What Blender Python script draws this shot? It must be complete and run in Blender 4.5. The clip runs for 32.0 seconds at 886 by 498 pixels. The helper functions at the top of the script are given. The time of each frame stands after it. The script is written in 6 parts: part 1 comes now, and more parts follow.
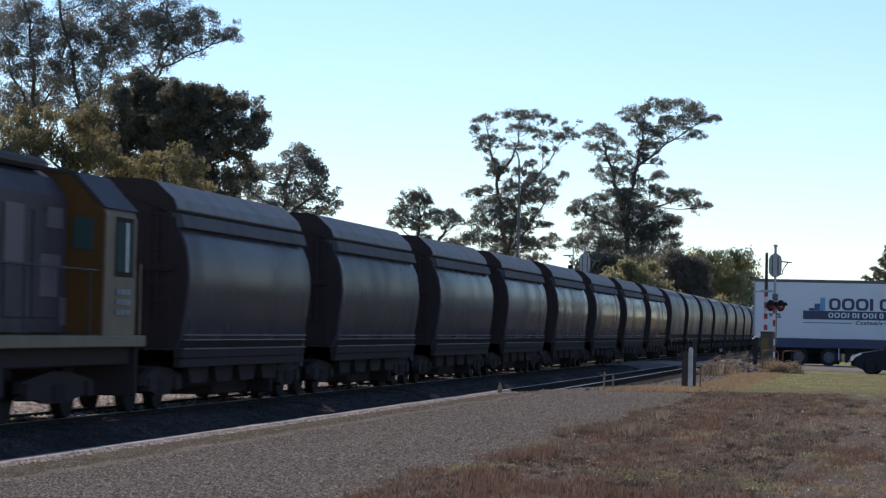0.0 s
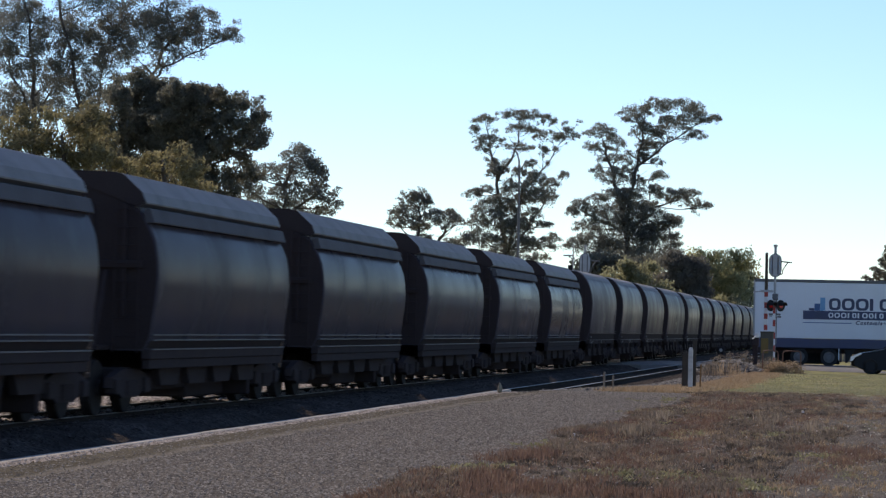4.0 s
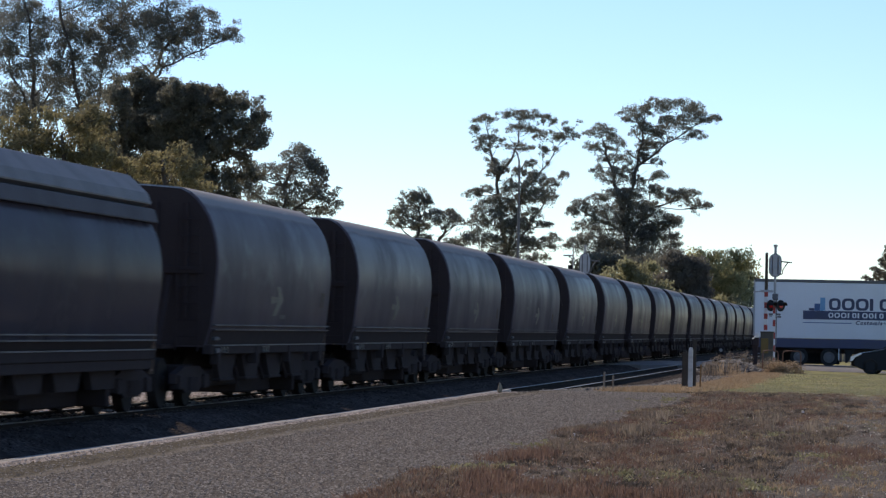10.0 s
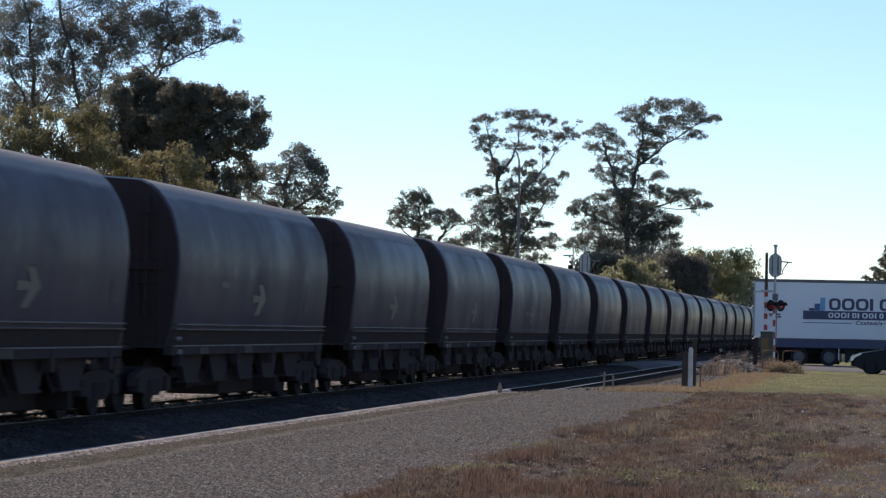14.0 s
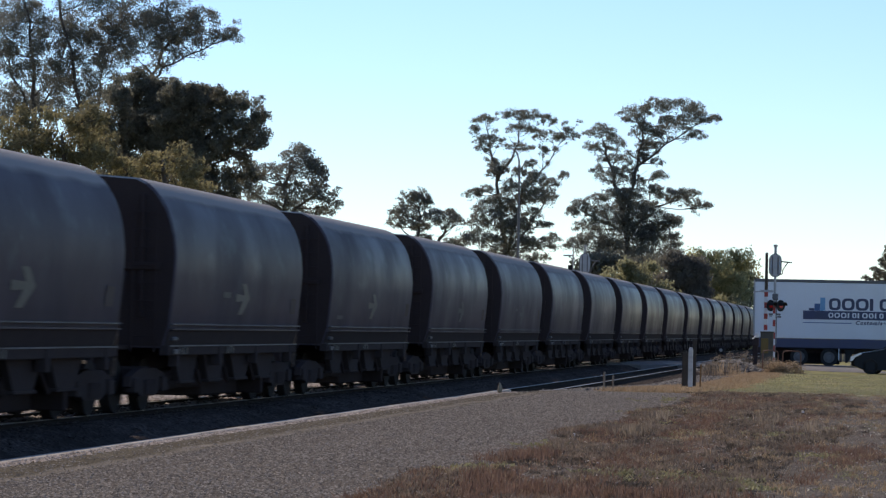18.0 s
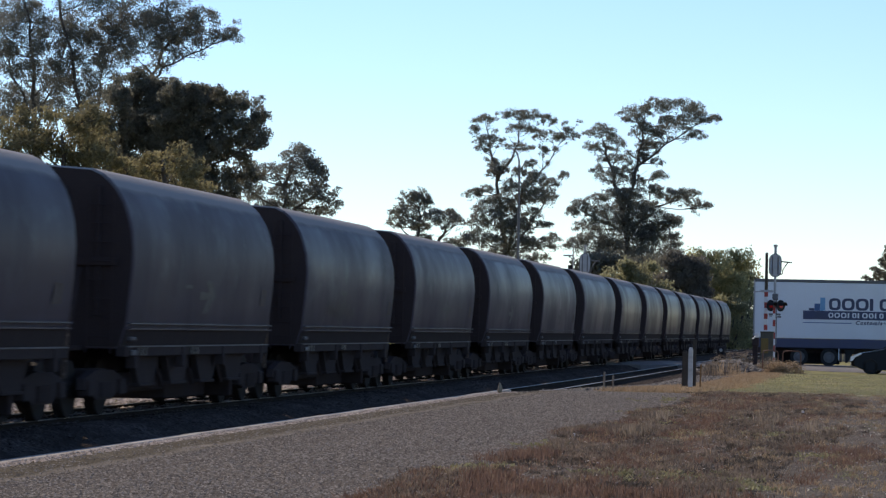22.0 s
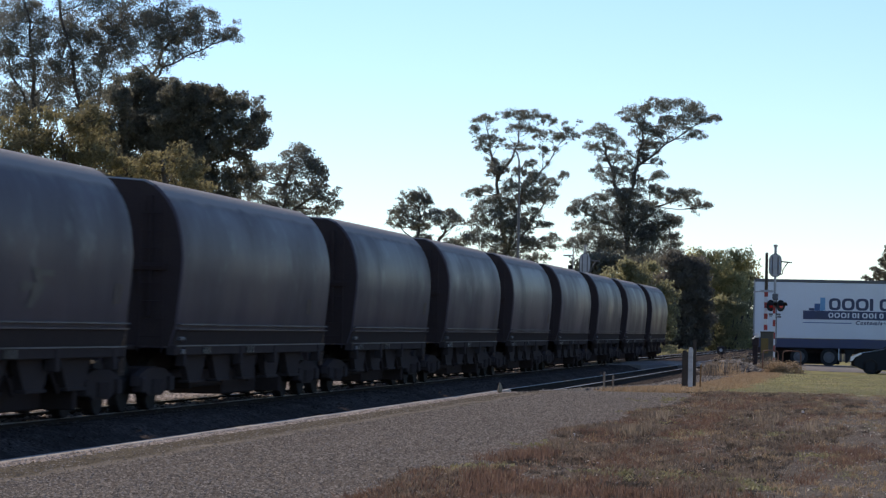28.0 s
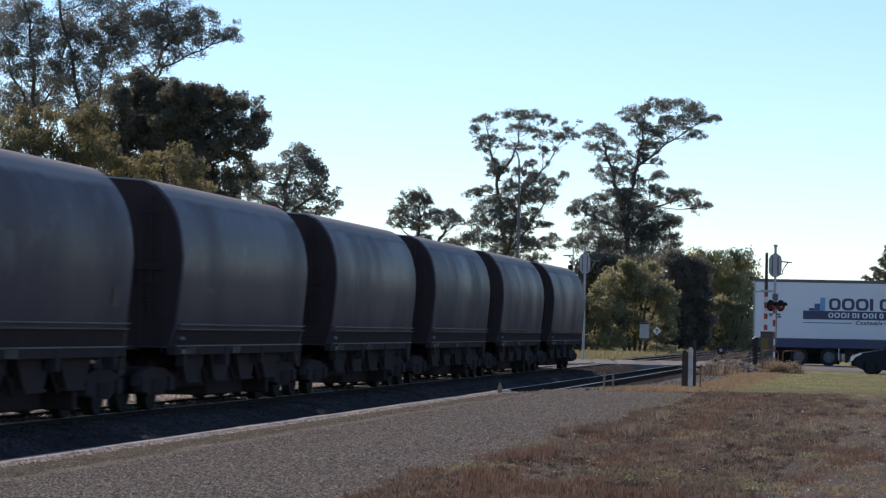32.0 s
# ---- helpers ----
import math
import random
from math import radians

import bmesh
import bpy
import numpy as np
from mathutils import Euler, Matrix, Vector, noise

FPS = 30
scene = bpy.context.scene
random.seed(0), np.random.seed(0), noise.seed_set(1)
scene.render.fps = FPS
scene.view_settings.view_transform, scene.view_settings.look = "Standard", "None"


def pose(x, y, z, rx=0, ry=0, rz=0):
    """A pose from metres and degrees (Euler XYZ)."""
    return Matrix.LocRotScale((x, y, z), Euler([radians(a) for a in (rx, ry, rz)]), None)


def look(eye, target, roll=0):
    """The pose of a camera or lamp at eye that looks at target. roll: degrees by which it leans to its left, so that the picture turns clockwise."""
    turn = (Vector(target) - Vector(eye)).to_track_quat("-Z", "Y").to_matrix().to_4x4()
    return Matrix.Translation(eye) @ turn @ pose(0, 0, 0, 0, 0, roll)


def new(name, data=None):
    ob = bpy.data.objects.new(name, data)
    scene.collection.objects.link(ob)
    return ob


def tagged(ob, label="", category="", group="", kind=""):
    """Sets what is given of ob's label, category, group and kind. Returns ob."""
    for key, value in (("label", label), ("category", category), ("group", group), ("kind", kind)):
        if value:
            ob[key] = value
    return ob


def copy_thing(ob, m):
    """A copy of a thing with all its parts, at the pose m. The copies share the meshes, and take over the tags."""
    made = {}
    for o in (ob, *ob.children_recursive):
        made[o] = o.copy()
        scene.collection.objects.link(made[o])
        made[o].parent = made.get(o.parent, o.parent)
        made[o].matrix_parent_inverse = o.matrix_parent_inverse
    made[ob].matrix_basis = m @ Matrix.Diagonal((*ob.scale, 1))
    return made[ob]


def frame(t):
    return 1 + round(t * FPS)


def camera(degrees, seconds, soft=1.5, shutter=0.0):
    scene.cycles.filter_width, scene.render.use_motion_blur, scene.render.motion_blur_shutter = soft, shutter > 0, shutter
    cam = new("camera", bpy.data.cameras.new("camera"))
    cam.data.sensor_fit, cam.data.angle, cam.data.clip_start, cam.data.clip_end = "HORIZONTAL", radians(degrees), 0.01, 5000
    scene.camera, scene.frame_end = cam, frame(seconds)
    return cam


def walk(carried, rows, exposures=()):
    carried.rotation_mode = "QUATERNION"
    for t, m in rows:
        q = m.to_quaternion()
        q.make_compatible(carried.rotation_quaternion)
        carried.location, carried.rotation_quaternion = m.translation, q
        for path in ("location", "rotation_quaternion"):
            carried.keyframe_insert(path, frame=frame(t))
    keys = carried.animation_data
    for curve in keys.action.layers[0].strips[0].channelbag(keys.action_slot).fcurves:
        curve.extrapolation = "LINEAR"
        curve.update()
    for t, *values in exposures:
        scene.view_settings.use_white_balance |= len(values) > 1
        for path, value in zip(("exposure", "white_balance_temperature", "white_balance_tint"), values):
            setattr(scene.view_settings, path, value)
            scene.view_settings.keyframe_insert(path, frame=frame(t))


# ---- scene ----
# World: +y runs along the railway, x = 0 is the camera's own line, z = 0 is the top of the rails.

# ---- camera ----
EYE = (0.0, 0.0, 1.44)
AIM = (-14.931, 98.844, 4.096)
cam = camera(17.18, 32.0, soft=1.3, shutter=0.6)
walk(cam, [(0.0, look(EYE, AIM, 1.146)), (32.0, look(EYE, AIM, 1.146))], exposures=[(0.0, 0.02, 7400, 15), (32.0, 0.02, 7400, 15)])

# ---- light ----
SUN_ELEVATION, SUN_LEFT = 31.0, 38.0          # degrees above the horizon; degrees left of the railway's far end
world = bpy.data.worlds.new("sky")
scene.world = world
world.use_nodes = True
wn = world.node_tree.nodes
sky = wn.new("ShaderNodeTexSky")
sky.sky_type = "NISHITA"
sky.sun_disc = False
sky.sun_elevation, sky.sun_rotation = radians(SUN_ELEVATION), radians(-SUN_LEFT)
sky.air_density, sky.dust_density, sky.ozone_density = 0.90, 0.0, 7.3
world.node_tree.links.new(sky.outputs[0], wn["Background"].inputs[0])
wn["Background"].inputs[1].default_value = 0.153
sun = new("sun", bpy.data.lights.new("sun", "SUN"))
sun.data.energy, sun.data.angle, sun.data.color = 4.3, radians(0.5), (1.0, 0.93, 0.83)
to_sun = Vector((-math.sin(radians(SUN_LEFT)) * math.cos(radians(SUN_ELEVATION)),
                 math.cos(radians(SUN_LEFT)) * math.cos(radians(SUN_ELEVATION)), math.sin(radians(SUN_ELEVATION))))
sun.matrix_world = look(to_sun * 200, (0, 0, 0))

# ---- materials ----


def mix_rgb(nt, fac, a, b, how="MIX"):
    n = nt.nodes.new("ShaderNodeMix")
    n.data_type, n.blend_type = "RGBA", how
    for sock, val in ((n.inputs[0], fac), (n.inputs[6], a), (n.inputs[7], b)):
        if isinstance(val, bpy.types.NodeSocket):
            nt.links.new(val, sock)
        elif isinstance(val, (tuple, list)):
            sock.default_value = (*val, 1.0) if len(val) == 3 else val
        else:
            sock.default_value = val
    return n.outputs[2]


def ramp(nt, src, lo, hi):
    n = nt.nodes.new("ShaderNodeMapRange")
    nt.links.new(src, n.inputs[0])
    n.inputs[1].default_value, n.inputs[2].default_value = lo, hi
    return n.outputs[0]


def noise_tex(nt, vec, scale, detail=4.0, rough=0.55):
    n = nt.nodes.new("ShaderNodeTexNoise")
    n.inputs["Scale"].default_value, n.inputs["Detail"].default_value = scale, detail
    n.inputs["Roughness"].default_value = rough
    nt.links.new(vec, n.inputs["Vector"])
    return n.outputs[0]


def stretched(nt, vec, sx, sy, sz):
    n = nt.nodes.new("ShaderNodeMapping")
    nt.links.new(vec, n.inputs[0])
    n.inputs["Scale"].default_value = (sx, sy, sz)
    return n.outputs[0]


def bumped(nt, bsdf, height, strength, distance):
    n = nt.nodes.new("ShaderNodeBump")
    n.inputs["Strength"].default_value, n.inputs["Distance"].default_value = strength, distance
    nt.links.new(height, n.inputs["Height"])
    nt.links.new(n.outputs[0], bsdf.inputs["Normal"])


def start_mat(name, rough=0.6, metal=0.0, spec=0.5):
    m = bpy.data.materials.new(name)
    m.use_nodes = True
    nt = m.node_tree
    b = nt.nodes["Principled BSDF"]
    b.inputs["Roughness"].default_value, b.inputs["Metallic"].default_value = rough, metal
    b.inputs["Specular IOR Level"].default_value = spec
    co = nt.nodes.new("ShaderNodeTexCoord").outputs["Object"]
    return m, nt, b, co


def worn(name, base, rough=0.6, metal=0.0, spec=0.5, dirt=(0.05, 0.045, 0.04), amount=0.5, scale=1.5, grain=30.0, bump=0.15, vary=0.12,
         coat=0.0):
    """Paint, metal, wood or concrete with stains at a large scale, grain at a small one, and a change from piece to piece."""
    m, nt, b, co = start_mat(name, rough, metal, spec)
    big = ramp(nt, noise_tex(nt, co, scale, 5.0), 0.45, 0.75)
    fine = noise_tex(nt, co, grain, 3.0)
    scaled = nt.nodes.new("ShaderNodeMath")
    scaled.operation = "MULTIPLY"
    nt.links.new(big, scaled.inputs[0])
    scaled.inputs[1].default_value = amount
    col = mix_rgb(nt, scaled.outputs[0], base, dirt)
    col = mix_rgb(nt, ramp(nt, fine, 0.2, 0.8), mix_rgb(nt, 1.0, col, (1 - vary,) * 3, "MULTIPLY"), mix_rgb(nt, 1.0, col, (1 + vary,) * 3, "MULTIPLY"))
    info = nt.nodes.new("ShaderNodeObjectInfo")
    col = mix_rgb(nt, ramp(nt, info.outputs["Random"], -0.5, 1.5), mix_rgb(nt, 1.0, col, (1 - vary,) * 3, "MULTIPLY"), mix_rgb(nt, 1.0, col, (1 + vary,) * 3, "MULTIPLY"))
    nt.links.new(col, b.inputs["Base Color"])
    b.inputs["Coat Weight"].default_value = coat
    if bump:
        bumped(nt, b, fine, bump, 0.01)
    return m


def wagon_paint(name, base, streak, rough, pale_tone, gloss):
    """Sooty wagon paint: rain streaks down the side, panel seams, a film of dust, and sunlight paled into the roof."""
    m, nt, b, co = start_mat(name, rough, 0.0, gloss)
    b.inputs["Specular Tint"].default_value = (0.74, 0.84, 1.0, 1.0)
    info = nt.nodes.new("ShaderNodeObjectInfo")
    shift = nt.nodes.new("ShaderNodeVectorMath")
    shift.operation = "MULTIPLY_ADD"
    nt.links.new(info.outputs["Random"], shift.inputs[0])
    shift.inputs[1].default_value = (40, 90, 7)
    nt.links.new(co, shift.inputs[2])
    p = shift.outputs[0]
    streaks = ramp(nt, noise_tex(nt, stretched(nt, p, 0.4, 1.5, 0.4), 1.0, 5.0, 0.6), 0.50, 0.85)
    blotch = ramp(nt, noise_tex(nt, stretched(nt, p, 1.0, 0.8, 0.6), 0.55, 5.0), 0.40, 0.72)
    grain = noise_tex(nt, p, 26.0, 3.0)
    col = mix_rgb(nt, streaks, base, streak)
    # pale cloudy patches and upright marks on the upper side, thinning out towards the sill
    high = nt.nodes.new("ShaderNodeSeparateXYZ")
    nt.links.new(co, high.inputs[0])

    def where(lo, hi, tex):
        n = nt.nodes.new("ShaderNodeMath")
        n.operation = "MULTIPLY"
        nt.links.new(ramp(nt, high.outputs[2], lo, hi), n.inputs[0])
        nt.links.new(tex, n.inputs[1])
        return n.outputs[0]
    cloudy = ramp(nt, noise_tex(nt, stretched(nt, p, 0.5, 1.1, 1.5), 1.0, 5.0, 0.6), 0.55, 0.70)
    col = mix_rgb(nt, where(1.6, 2.3, cloudy), col, mix_rgb(nt, 0.6, base, pale_tone))
    marks = ramp(nt, noise_tex(nt, stretched(nt, p, 0.5, 8.0, 1.3), 1.0, 4.0, 0.65), 0.64, 0.72)
    col = mix_rgb(nt, where(1.8, 2.4, marks), col, pale_tone)
    col = mix_rgb(nt, blotch, col, mix_rgb(nt, 1.0, col, (0.80, 0.78, 0.77), "MULTIPLY"))
    # purple-grey tone along the foot of the side, in cloudy patches
    foot = nt.nodes.new("ShaderNodeMath")
    foot.operation = "MULTIPLY"
    nt.links.new(ramp(nt, high.outputs[2], 2.2, 1.3), foot.inputs[0])
    nt.links.new(ramp(nt, noise_tex(nt, stretched(nt, p, 1.0, 0.5, 1.4), 1.6, 5.0, 0.6), 0.40, 0.75), foot.inputs[1])
    col = mix_rgb(nt, foot.outputs[0], col, (0.092, 0.080, 0.086))
    col = mix_rgb(nt, ramp(nt, grain, 0.1, 0.9), mix_rgb(nt, 1.0, col, (0.86, 0.86, 0.86), "MULTIPLY"), col)
    col = mix_rgb(nt, info.outputs["Random"], mix_rgb(nt, 1.0, col, (0.82, 0.83, 0.86), "MULTIPLY"), mix_rgb(nt, 1.0, col, (1.12, 1.08, 1.02), "MULTIPLY"))
    # coal dust on the upward curve of the roof, painted paler for its sunlight
    up = nt.nodes.new("ShaderNodeSeparateXYZ")
    nt.links.new(nt.nodes.new("ShaderNodeNewGeometry").outputs["Normal"], up.inputs[0])
    lie = nt.nodes.new("ShaderNodeMath")
    lie.operation = "MULTIPLY_ADD"
    nt.links.new(noise_tex(nt, p, 1.1, 4.0), lie.inputs[0])
    lie.inputs[1].default_value = 0.14
    nt.links.new(up.outputs[2], lie.inputs[2])
    sun_and_dust = ramp(nt, lie.outputs[0], 0.62, 0.71)
    col = mix_rgb(nt, sun_and_dust, col, (0.34, 0.325, 0.32))
    nt.links.new(col, b.inputs["Base Color"])
    rr = nt.nodes.new("ShaderNodeMapRange")
    nt.links.new(blotch, rr.inputs[0])
    rr.inputs[3].default_value, rr.inputs[4].default_value = rough - 0.10, rough + 0.10
    nt.links.new(mix_rgb(nt, sun_and_dust, rr.outputs[0], (0.8, 0.8, 0.8)), b.inputs["Roughness"])
    bumped(nt, b, noise_tex(nt, stretched(nt, p, 1, 1.0, 0.6), 1.2, 3.0), 0.13, 0.03)
    return m


def leaf_mat(name, dark, light, through_light=0.25, clump_scale=0.35):
    m, nt, b, co = start_mat(name, 0.7, 0.0, 0.15)
    geo = nt.nodes.new("ShaderNodeNewGeometry")
    clump = noise_tex(nt, co, clump_scale, 3.0)
    fac = mix_rgb(nt, 0.5, geo.outputs["Random Per Island"], ramp(nt, clump, 0.35, 0.65))
    col = mix_rgb(nt, fac, dark, light)
    nt.links.new(col, b.inputs["Base Color"])
    tr = nt.nodes.new("ShaderNodeBsdfTranslucent")
    nt.links.new(col, tr.inputs[0])
    mx = nt.nodes.new("ShaderNodeMixShader")
    mx.inputs[0].default_value = through_light
    nt.links.new(b.outputs[0], mx.inputs[1])
    nt.links.new(tr.outputs[0], mx.inputs[2])
    nt.links.new(mx.outputs[0], nt.nodes["Material Output"].inputs[0])
    return m


def ground_mat():
    """Gravel strip beside the railway, dry weeds beyond it, mown grass further on, rough pasture all round."""
    m, nt, b, co = start_mat("ground_surface", 0.95, 0.0, 0.0)
    sep = nt.nodes.new("ShaderNodeSeparateXYZ")
    nt.links.new(co, sep.inputs[0])

    def plus(a, k, c):
        n = nt.nodes.new("ShaderNodeMath")
        n.operation = "MULTIPLY_ADD"
        nt.links.new(a, n.inputs[0])
        n.inputs[1].default_value = k
        nt.links.new(c, n.inputs[2])
        return n.outputs[0]
    wob = noise_tex(nt, co, 0.9, 5.0, 0.65)
    wob2 = noise_tex(nt, stretched(nt, co, 1.0, 0.35, 1.0), 0.8, 5.0, 0.6)
    fine = noise_tex(nt, co, 45.0, 3.0, 0.7)
    mid = noise_tex(nt, stretched(nt, co, 1.0, 0.22, 1.0), 4.0, 5.0, 0.65)
    vor = nt.nodes.new("ShaderNodeTexVoronoi")
    vor.inputs["Scale"].default_value = 38.0
    nt.links.new(co, vor.inputs["Vector"])
    stone = mix_rgb(nt, 0.75, vor.outputs["Color"], (0.5, 0.5, 0.5))
    bw = nt.nodes.new("ShaderNodeRGBToBW")
    nt.links.new(stone, bw.inputs[0])
    gravel = mix_rgb(nt, ramp(nt, bw.outputs[0], 0.4, 0.62), (0.064, 0.056, 0.051), (0.235, 0.208, 0.186))
    gravel = mix_rgb(nt, ramp(nt, mid, 0.3, 0.7), mix_rgb(nt, 1.0, gravel, (0.78, 0.77, 0.76), "MULTIPLY"), gravel)
    gravel = mix_rgb(nt, ramp(nt, wob2, 0.45, 1.2), gravel, (0.20, 0.17, 0.14))
    # trodden olive-brown dirt lies beside the coping
    gravel = mix_rgb(nt, ramp(nt, plus(wob, 0.3, sep.outputs[0]), -5.98, -6.12), gravel, mix_rgb(nt, ramp(nt, mid, 0.3, 0.7), (0.095, 0.081, 0.062), (0.150, 0.130, 0.100)))
    # a paler wheel track runs along the strip beside its edge
    track = nt.nodes.new("ShaderNodeMath")
    track.operation = "MULTIPLY"
    worn_x = plus(noise_tex(nt, stretched(nt, co, 1.0, 0.3, 1.0), 1.1, 4.0), 0.5, sep.outputs[0])
    nt.links.new(ramp(nt, worn_x, -6.12, -6.04), track.inputs[0])
    nt.links.new(ramp(nt, worn_x, -5.90, -5.99), track.inputs[1])
    gravel = mix_rgb(nt, track.outputs[0], gravel, mix_rgb(nt, ramp(nt, mid, 0.3, 0.7), (0.15, 0.13, 0.108), (0.25, 0.22, 0.185)))
    clod = noise_tex(nt, stretched(nt, co, 1.0, 0.25, 1.0), 7.0, 6.0, 0.75)
    weeds = mix_rgb(nt, ramp(nt, clod, 0.35, 0.65), (0.070, 0.057, 0.048), (0.195, 0.160, 0.134))
    weeds = mix_rgb(nt, ramp(nt, noise_tex(nt, stretched(nt, co, 1.6, 0.24, 1.0), 1.0, 5.0, 0.65), 0.50, 0.62), weeds, mix_rgb(nt, ramp(nt, clod, 0.3, 0.7), (0.085, 0.055, 0.042), (0.18, 0.118, 0.09)))
    weeds = mix_rgb(nt, ramp(nt, noise_tex(nt, stretched(nt, co, 2.1, 0.30, 1.0), 1.0, 6.0, 0.7), 0.54, 0.64), weeds, gravel)
    weeds = mix_rgb(nt, ramp(nt, plus(noise_tex(nt, stretched(nt, co, 1.0, 0.2, 1.0), 1.4, 5.0, 0.65), 3.0, sep.outputs[0]), -0.25, 0.85), weeds, gravel)
    lawn = mix_rgb(nt, ramp(nt, mid, 0.3, 0.7), (0.18, 0.18, 0.085), (0.33, 0.31, 0.16))
    lawn = mix_rgb(nt, ramp(nt, wob, 0.52, 0.70), lawn, (0.40, 0.32, 0.20))
    x_w = plus(wob, 1.5, sep.outputs[0])
    y_w = plus(wob, 5.0, sep.outputs[1])
    to_weeds = ramp(nt, x_w, -3.35, -2.75)
    to_lawn = ramp(nt, y_w, 60.5, 63.0)
    straw = ramp(nt, x_w, -3.5, -2.7)
    to_far = ramp(nt, x_w, -14.5, -16.5)
    col = mix_rgb(nt, to_weeds, gravel, weeds)
    verge = mix_rgb(nt, straw, mix_rgb(nt, ramp(nt, mid, 0.3, 0.7), (0.23, 0.168, 0.122), (0.38, 0.29, 0.21)), lawn)
    col = mix_rgb(nt, to_lawn, col, verge)
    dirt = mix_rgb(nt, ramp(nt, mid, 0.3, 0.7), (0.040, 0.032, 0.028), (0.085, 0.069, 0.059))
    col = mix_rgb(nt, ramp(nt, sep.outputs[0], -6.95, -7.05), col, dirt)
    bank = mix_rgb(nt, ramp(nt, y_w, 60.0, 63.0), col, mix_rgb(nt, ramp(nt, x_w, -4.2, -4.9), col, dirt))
    col = bank
    field = mix_rgb(nt, ramp(nt, mid, 0.3, 0.7), (0.24, 0.23, 0.085), (0.42, 0.38, 0.17))
    col = mix_rgb(nt, to_far, col, field)
    nt.links.new(col, b.inputs["Base Color"])
    bumped(nt, b, mix_rgb(nt, 0.5, fine, vor.outputs["Distance"]), 0.9, 0.02)
    return m


def ballast_mat():
    m, nt, b, co = start_mat("ballast_stone", 0.9, 0.0, 0.0)
    vor = nt.nodes.new("ShaderNodeTexVoronoi")
    vor.inputs["Scale"].default_value = 17.0
    nt.links.new(co, vor.inputs["Vector"])
    bw = nt.nodes.new("ShaderNodeRGBToBW")
    nt.links.new(vor.outputs["Color"], bw.inputs[0])
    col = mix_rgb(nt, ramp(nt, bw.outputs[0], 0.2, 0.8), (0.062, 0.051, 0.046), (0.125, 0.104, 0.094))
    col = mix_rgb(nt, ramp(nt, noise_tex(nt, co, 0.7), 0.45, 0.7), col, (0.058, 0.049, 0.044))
    nt.links.new(col, b.inputs["Base Color"])
    bumped(nt, b, vor.outputs["Distance"], 1.0, 0.04)
    return m


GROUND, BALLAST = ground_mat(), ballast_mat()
HOPPER_NEW = wagon_paint("grey_wagon_paint", (0.084, 0.075, 0.092), (0.100, 0.094, 0.110), 0.28, (0.12, 0.126, 0.132), 0.008)
HOPPER_OLD = wagon_paint("weathered_wagon_paint", (0.108, 0.093, 0.114), (0.126, 0.117, 0.138), 0.38, (0.18, 0.188, 0.202), 0.011)
COVER = worn("dull_cover_paint", (0.20, 0.185, 0.185), 0.6, 0.0, 0.25, (0.085, 0.08, 0.08), 0.6, 1.1, 24.0, 0.1)
BLACK_STEEL = worn("dull_black_steel", (0.050, 0.038, 0.039), 0.85, 0.0, 0.02, (0.058, 0.046, 0.044), 0.6, 2.0)
UNDER = worn("dusty_underframe_steel", (0.056, 0.045, 0.046), 0.85, 0.0, 0.02, (0.066, 0.054, 0.052), 0.6, 2.4)
RAIL_PAINT = worn("dull_cover_rail_paint", (0.105, 0.098, 0.105), 0.7, 0.0, 0.1, (0.06, 0.055, 0.058), 0.6, 1.5)
STEP_IRON = worn("rusty_step_iron", (0.10, 0.078, 0.068), 0.8, 0.0, 0.1, (0.08, 0.06, 0.05), 0.6, 5.0)
EDGE = worn("rubbed_steel_edge", (0.10, 0.10, 0.115), 0.55, 0.2, 0.2, (0.04, 0.037, 0.037), 0.9, 1.3)
WHEEL = worn("rolled_steel", (0.036, 0.030, 0.028), 0.85, 0.0, 0.1, (0.02, 0.018, 0.016), 0.6, 3.0)
RAIL = worn("rusty_rail_steel", (0.045, 0.034, 0.028), 0.85, 0.0, 0.03, (0.03, 0.024, 0.02), 0.6, 2.0)
RAIL_TOP = worn("polished_rail_steel", (0.28, 0.26, 0.245), 0.42, 0.7, 0.4, (0.12, 0.085, 0.065), 0.5, 2.0)
RAIL_DULL = worn("dull_rail_head_steel", (0.22, 0.205, 0.195), 0.5, 0.25, 0.2, (0.10, 0.07, 0.055), 0.7, 1.2)
SLEEPER = worn("grey_timber_sleeper", (0.085, 0.072, 0.060), 0.9, 0.0, 0.0, (0.05, 0.045, 0.04), 0.6, 3.0, 20.0, 0.5)
COPING = worn("crumbling_pale_coping", (0.44, 0.40, 0.355), 0.95, 0.0, 0.0, (0.27, 0.24, 0.21), 0.8, 5.0, 30.0, 0.8, 0.2)
SANDSTONE = worn("beige_sandstone", (0.34, 0.285, 0.205), 0.95, 0.0, 0.0, (0.20, 0.165, 0.12), 0.8, 9.0, 30.0, 0.5)
CONCRETE = worn("pale_concrete", (0.42, 0.40, 0.375), 0.85, 0.0, 0.3, (0.20, 0.185, 0.165), 0.7, 1.6, 22.0, 0.4)
ASPHALT = worn("worn_asphalt", (0.22, 0.205, 0.195), 0.85, 0.0, 0.02, (0.19, 0.18, 0.17), 0.6, 0.5, 40.0, 0.4)
WHITE = worn("white_paint", (0.74, 0.75, 0.76), 0.45, 0.0, 0.5, (0.45, 0.43, 0.40), 0.35, 1.2, 20.0, 0.05, 0.05)
TRAILER_WHITE = worn("white_trailer_panel", (0.72, 0.755, 0.80), 0.4, 0.0, 0.5, (0.58, 0.60, 0.62), 0.4, 0.5, 14.0, 0.03, 0.03)
